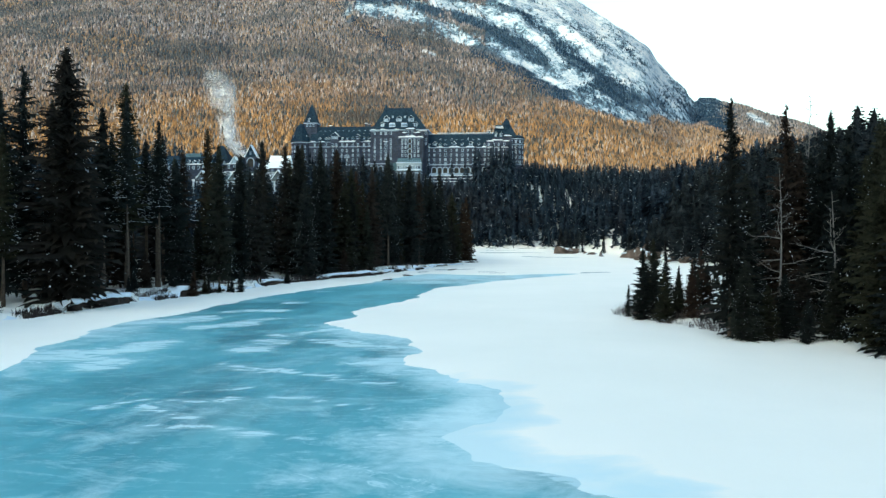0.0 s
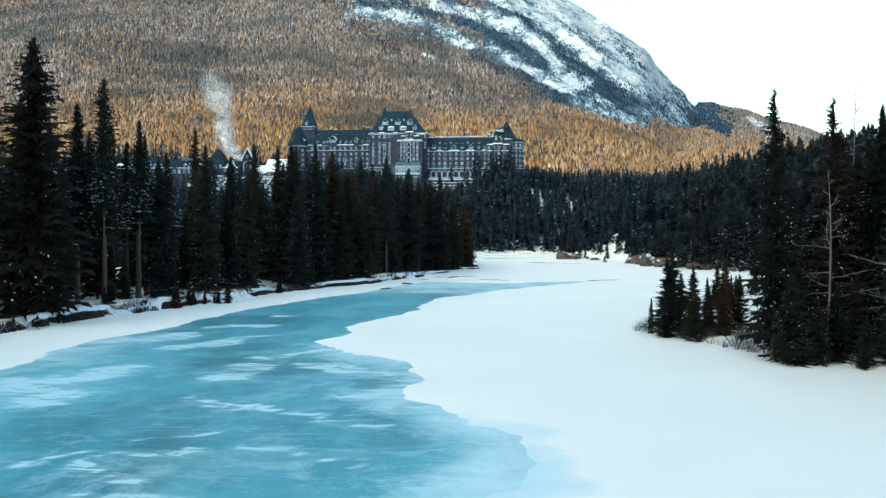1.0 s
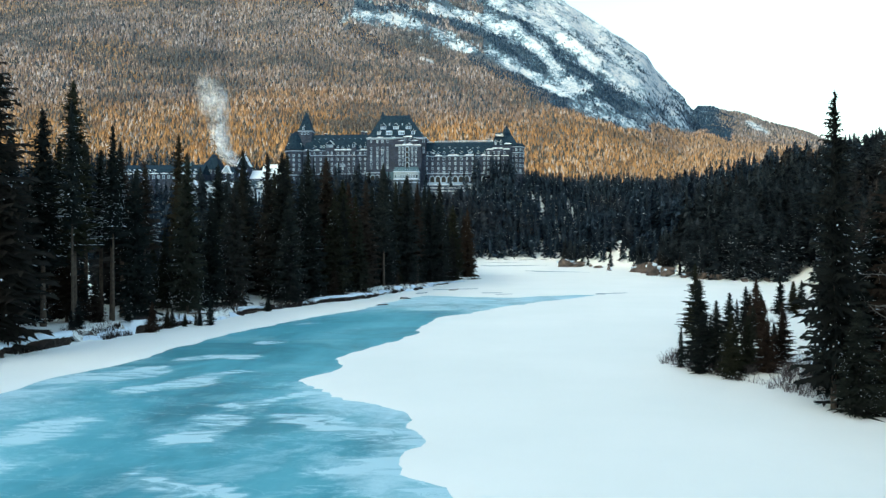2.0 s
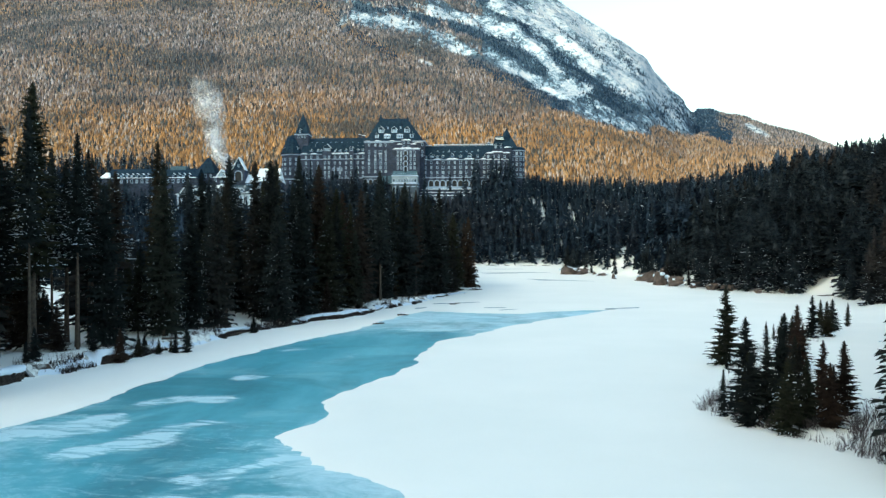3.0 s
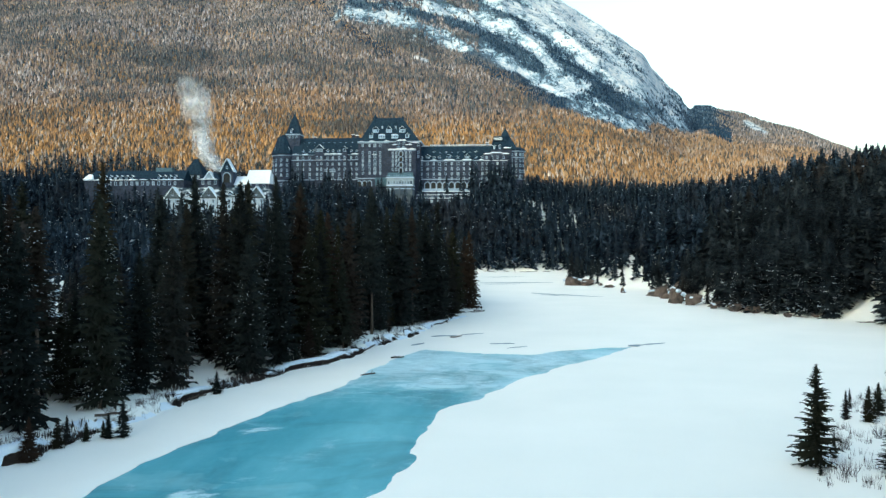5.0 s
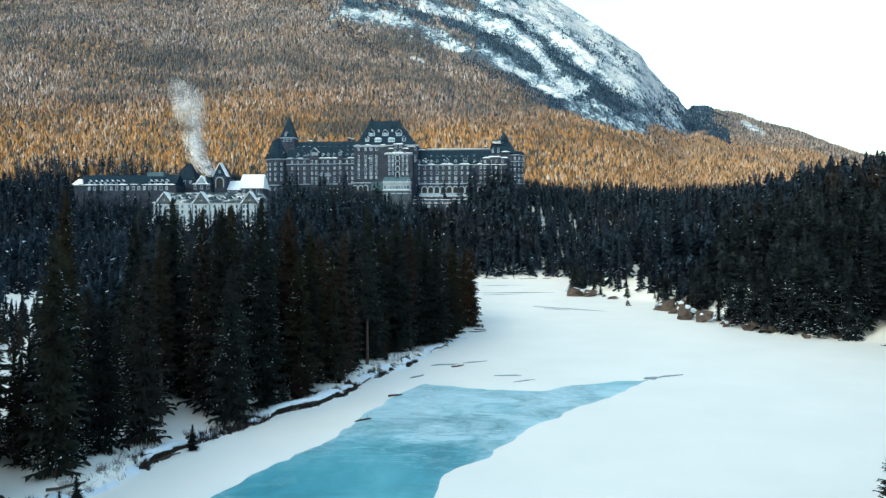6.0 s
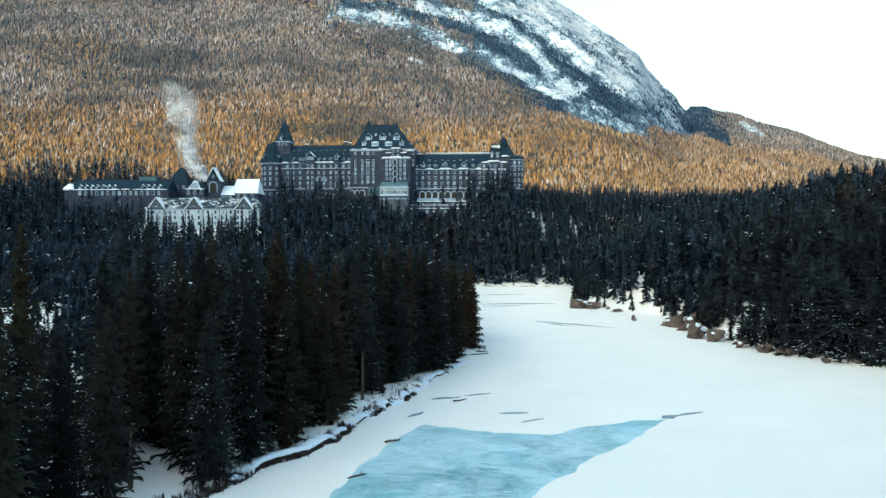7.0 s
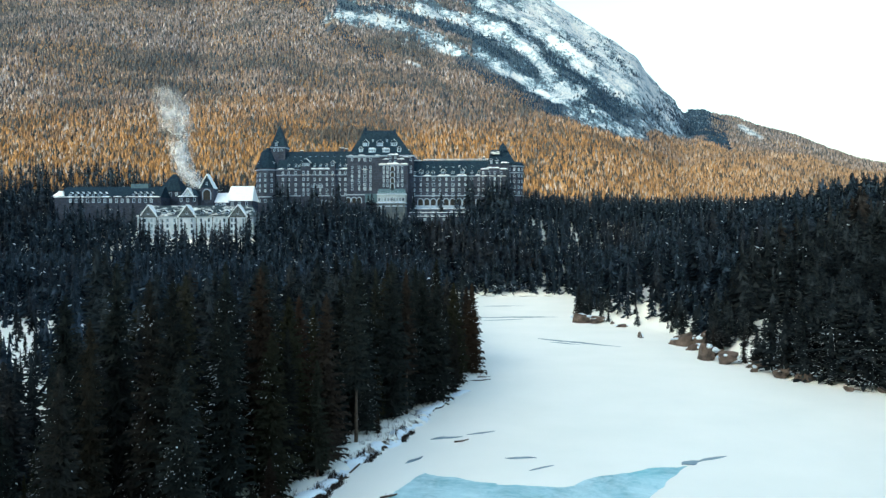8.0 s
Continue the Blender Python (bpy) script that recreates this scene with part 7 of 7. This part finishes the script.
def build_steam():
    """The plume of steam over the boiler house: thin veils one inside the other."""
    m = Mat("steam", 1.0, spec=0.0)
    m.colour((0.90, 0.94, 1.0))
    torn = m.math("MULTIPLY", m.ramp(m.noise(0.085, 5, 0.6, distortion=0.6), ((0.36, 0.0), (0.66, 1.0))), m.attr("thick"))
    m.put(m.b.inputs["Alpha"], torn)
    y0, n, sides = 523.0, 64, 28
    along = ((0.0, 353, 331, 8), (0.10, 341, 318, 11), (0.25, 326, 297, 13), (0.45, 318, 258, 14), (0.62, 311, 226, 17), (0.80, 303, 190, 20), (0.92, 297, 166, 19), (1.0, 292, 148, 12))
    us = [r[0] for r in along]
    vs, fs, thick = [], [], []
    for shell, (grow, dense) in enumerate(((0.50, 0.62), (0.85, 0.50), (1.2, 0.36), (1.6, 0.2))):
        base = len(vs)
        for k in range(n):
            u = k / (n - 1)
            p, q, r = (float(np.interp(u, us, [row[c] for row in along])) for c in (1, 2, 3))
            r *= 0.315 * grow
            cx, cz = lx(p, y0) + 1.4 * noise.noise(Vector((u * 7, 3, shell * 0.3))), lz(q, y0)
            for a in range(sides):
                d = Vector((math.cos(math.tau * a / sides), math.sin(math.tau * a / sides), 0.0))
                w = r * (1 + 0.55 * noise.noise(d * 1.3 + Vector((0, 0, u * 9 + shell))) + 0.4 * noise.noise(d * 2.7 + Vector((5, 0, u * 21 + shell))))
                vs.append((cx + d.x * w, y0 + d.y * w, cz + 0.5 * r * noise.noise(d * 2 + Vector((9, u * 12, shell)))))
                thick.append(dense * min(1.0, 14 * u + 0.35) * (1 - u ** 4))
        for k in range(n - 1):
            for a in range(sides):
                b = (a + 1) % sides
                fs.append((base + k * sides + a, base + k * sides + b, base + (k + 1) * sides + b, base + (k + 1) * sides + a))
    me = mesh_np("steam", vs, fs, True)
    me.attributes.new("thick", "FLOAT", "POINT").data.foreach_set("value", np.array(thick, np.float32))
    tagged(link("steam", me, m.m), "white plume of steam rising over the outbuildings", "steam", kind="stuff")


place_rocks()
place_logs()
dead_tree(27.9, 82.0, 13.4, 51, "bleached dead tree with crooked bare branches", SNAG)
dead_tree(31.4, 79.8, 11.4, 52, "leaning bleached dead tree among spruces", SNAG[::-1])
dead_tree(33.7, 91.0, 21.5, 54, "thin pale bare tree among dark spruces", THIN)
place_bushes()
build_grass()
build_steam()
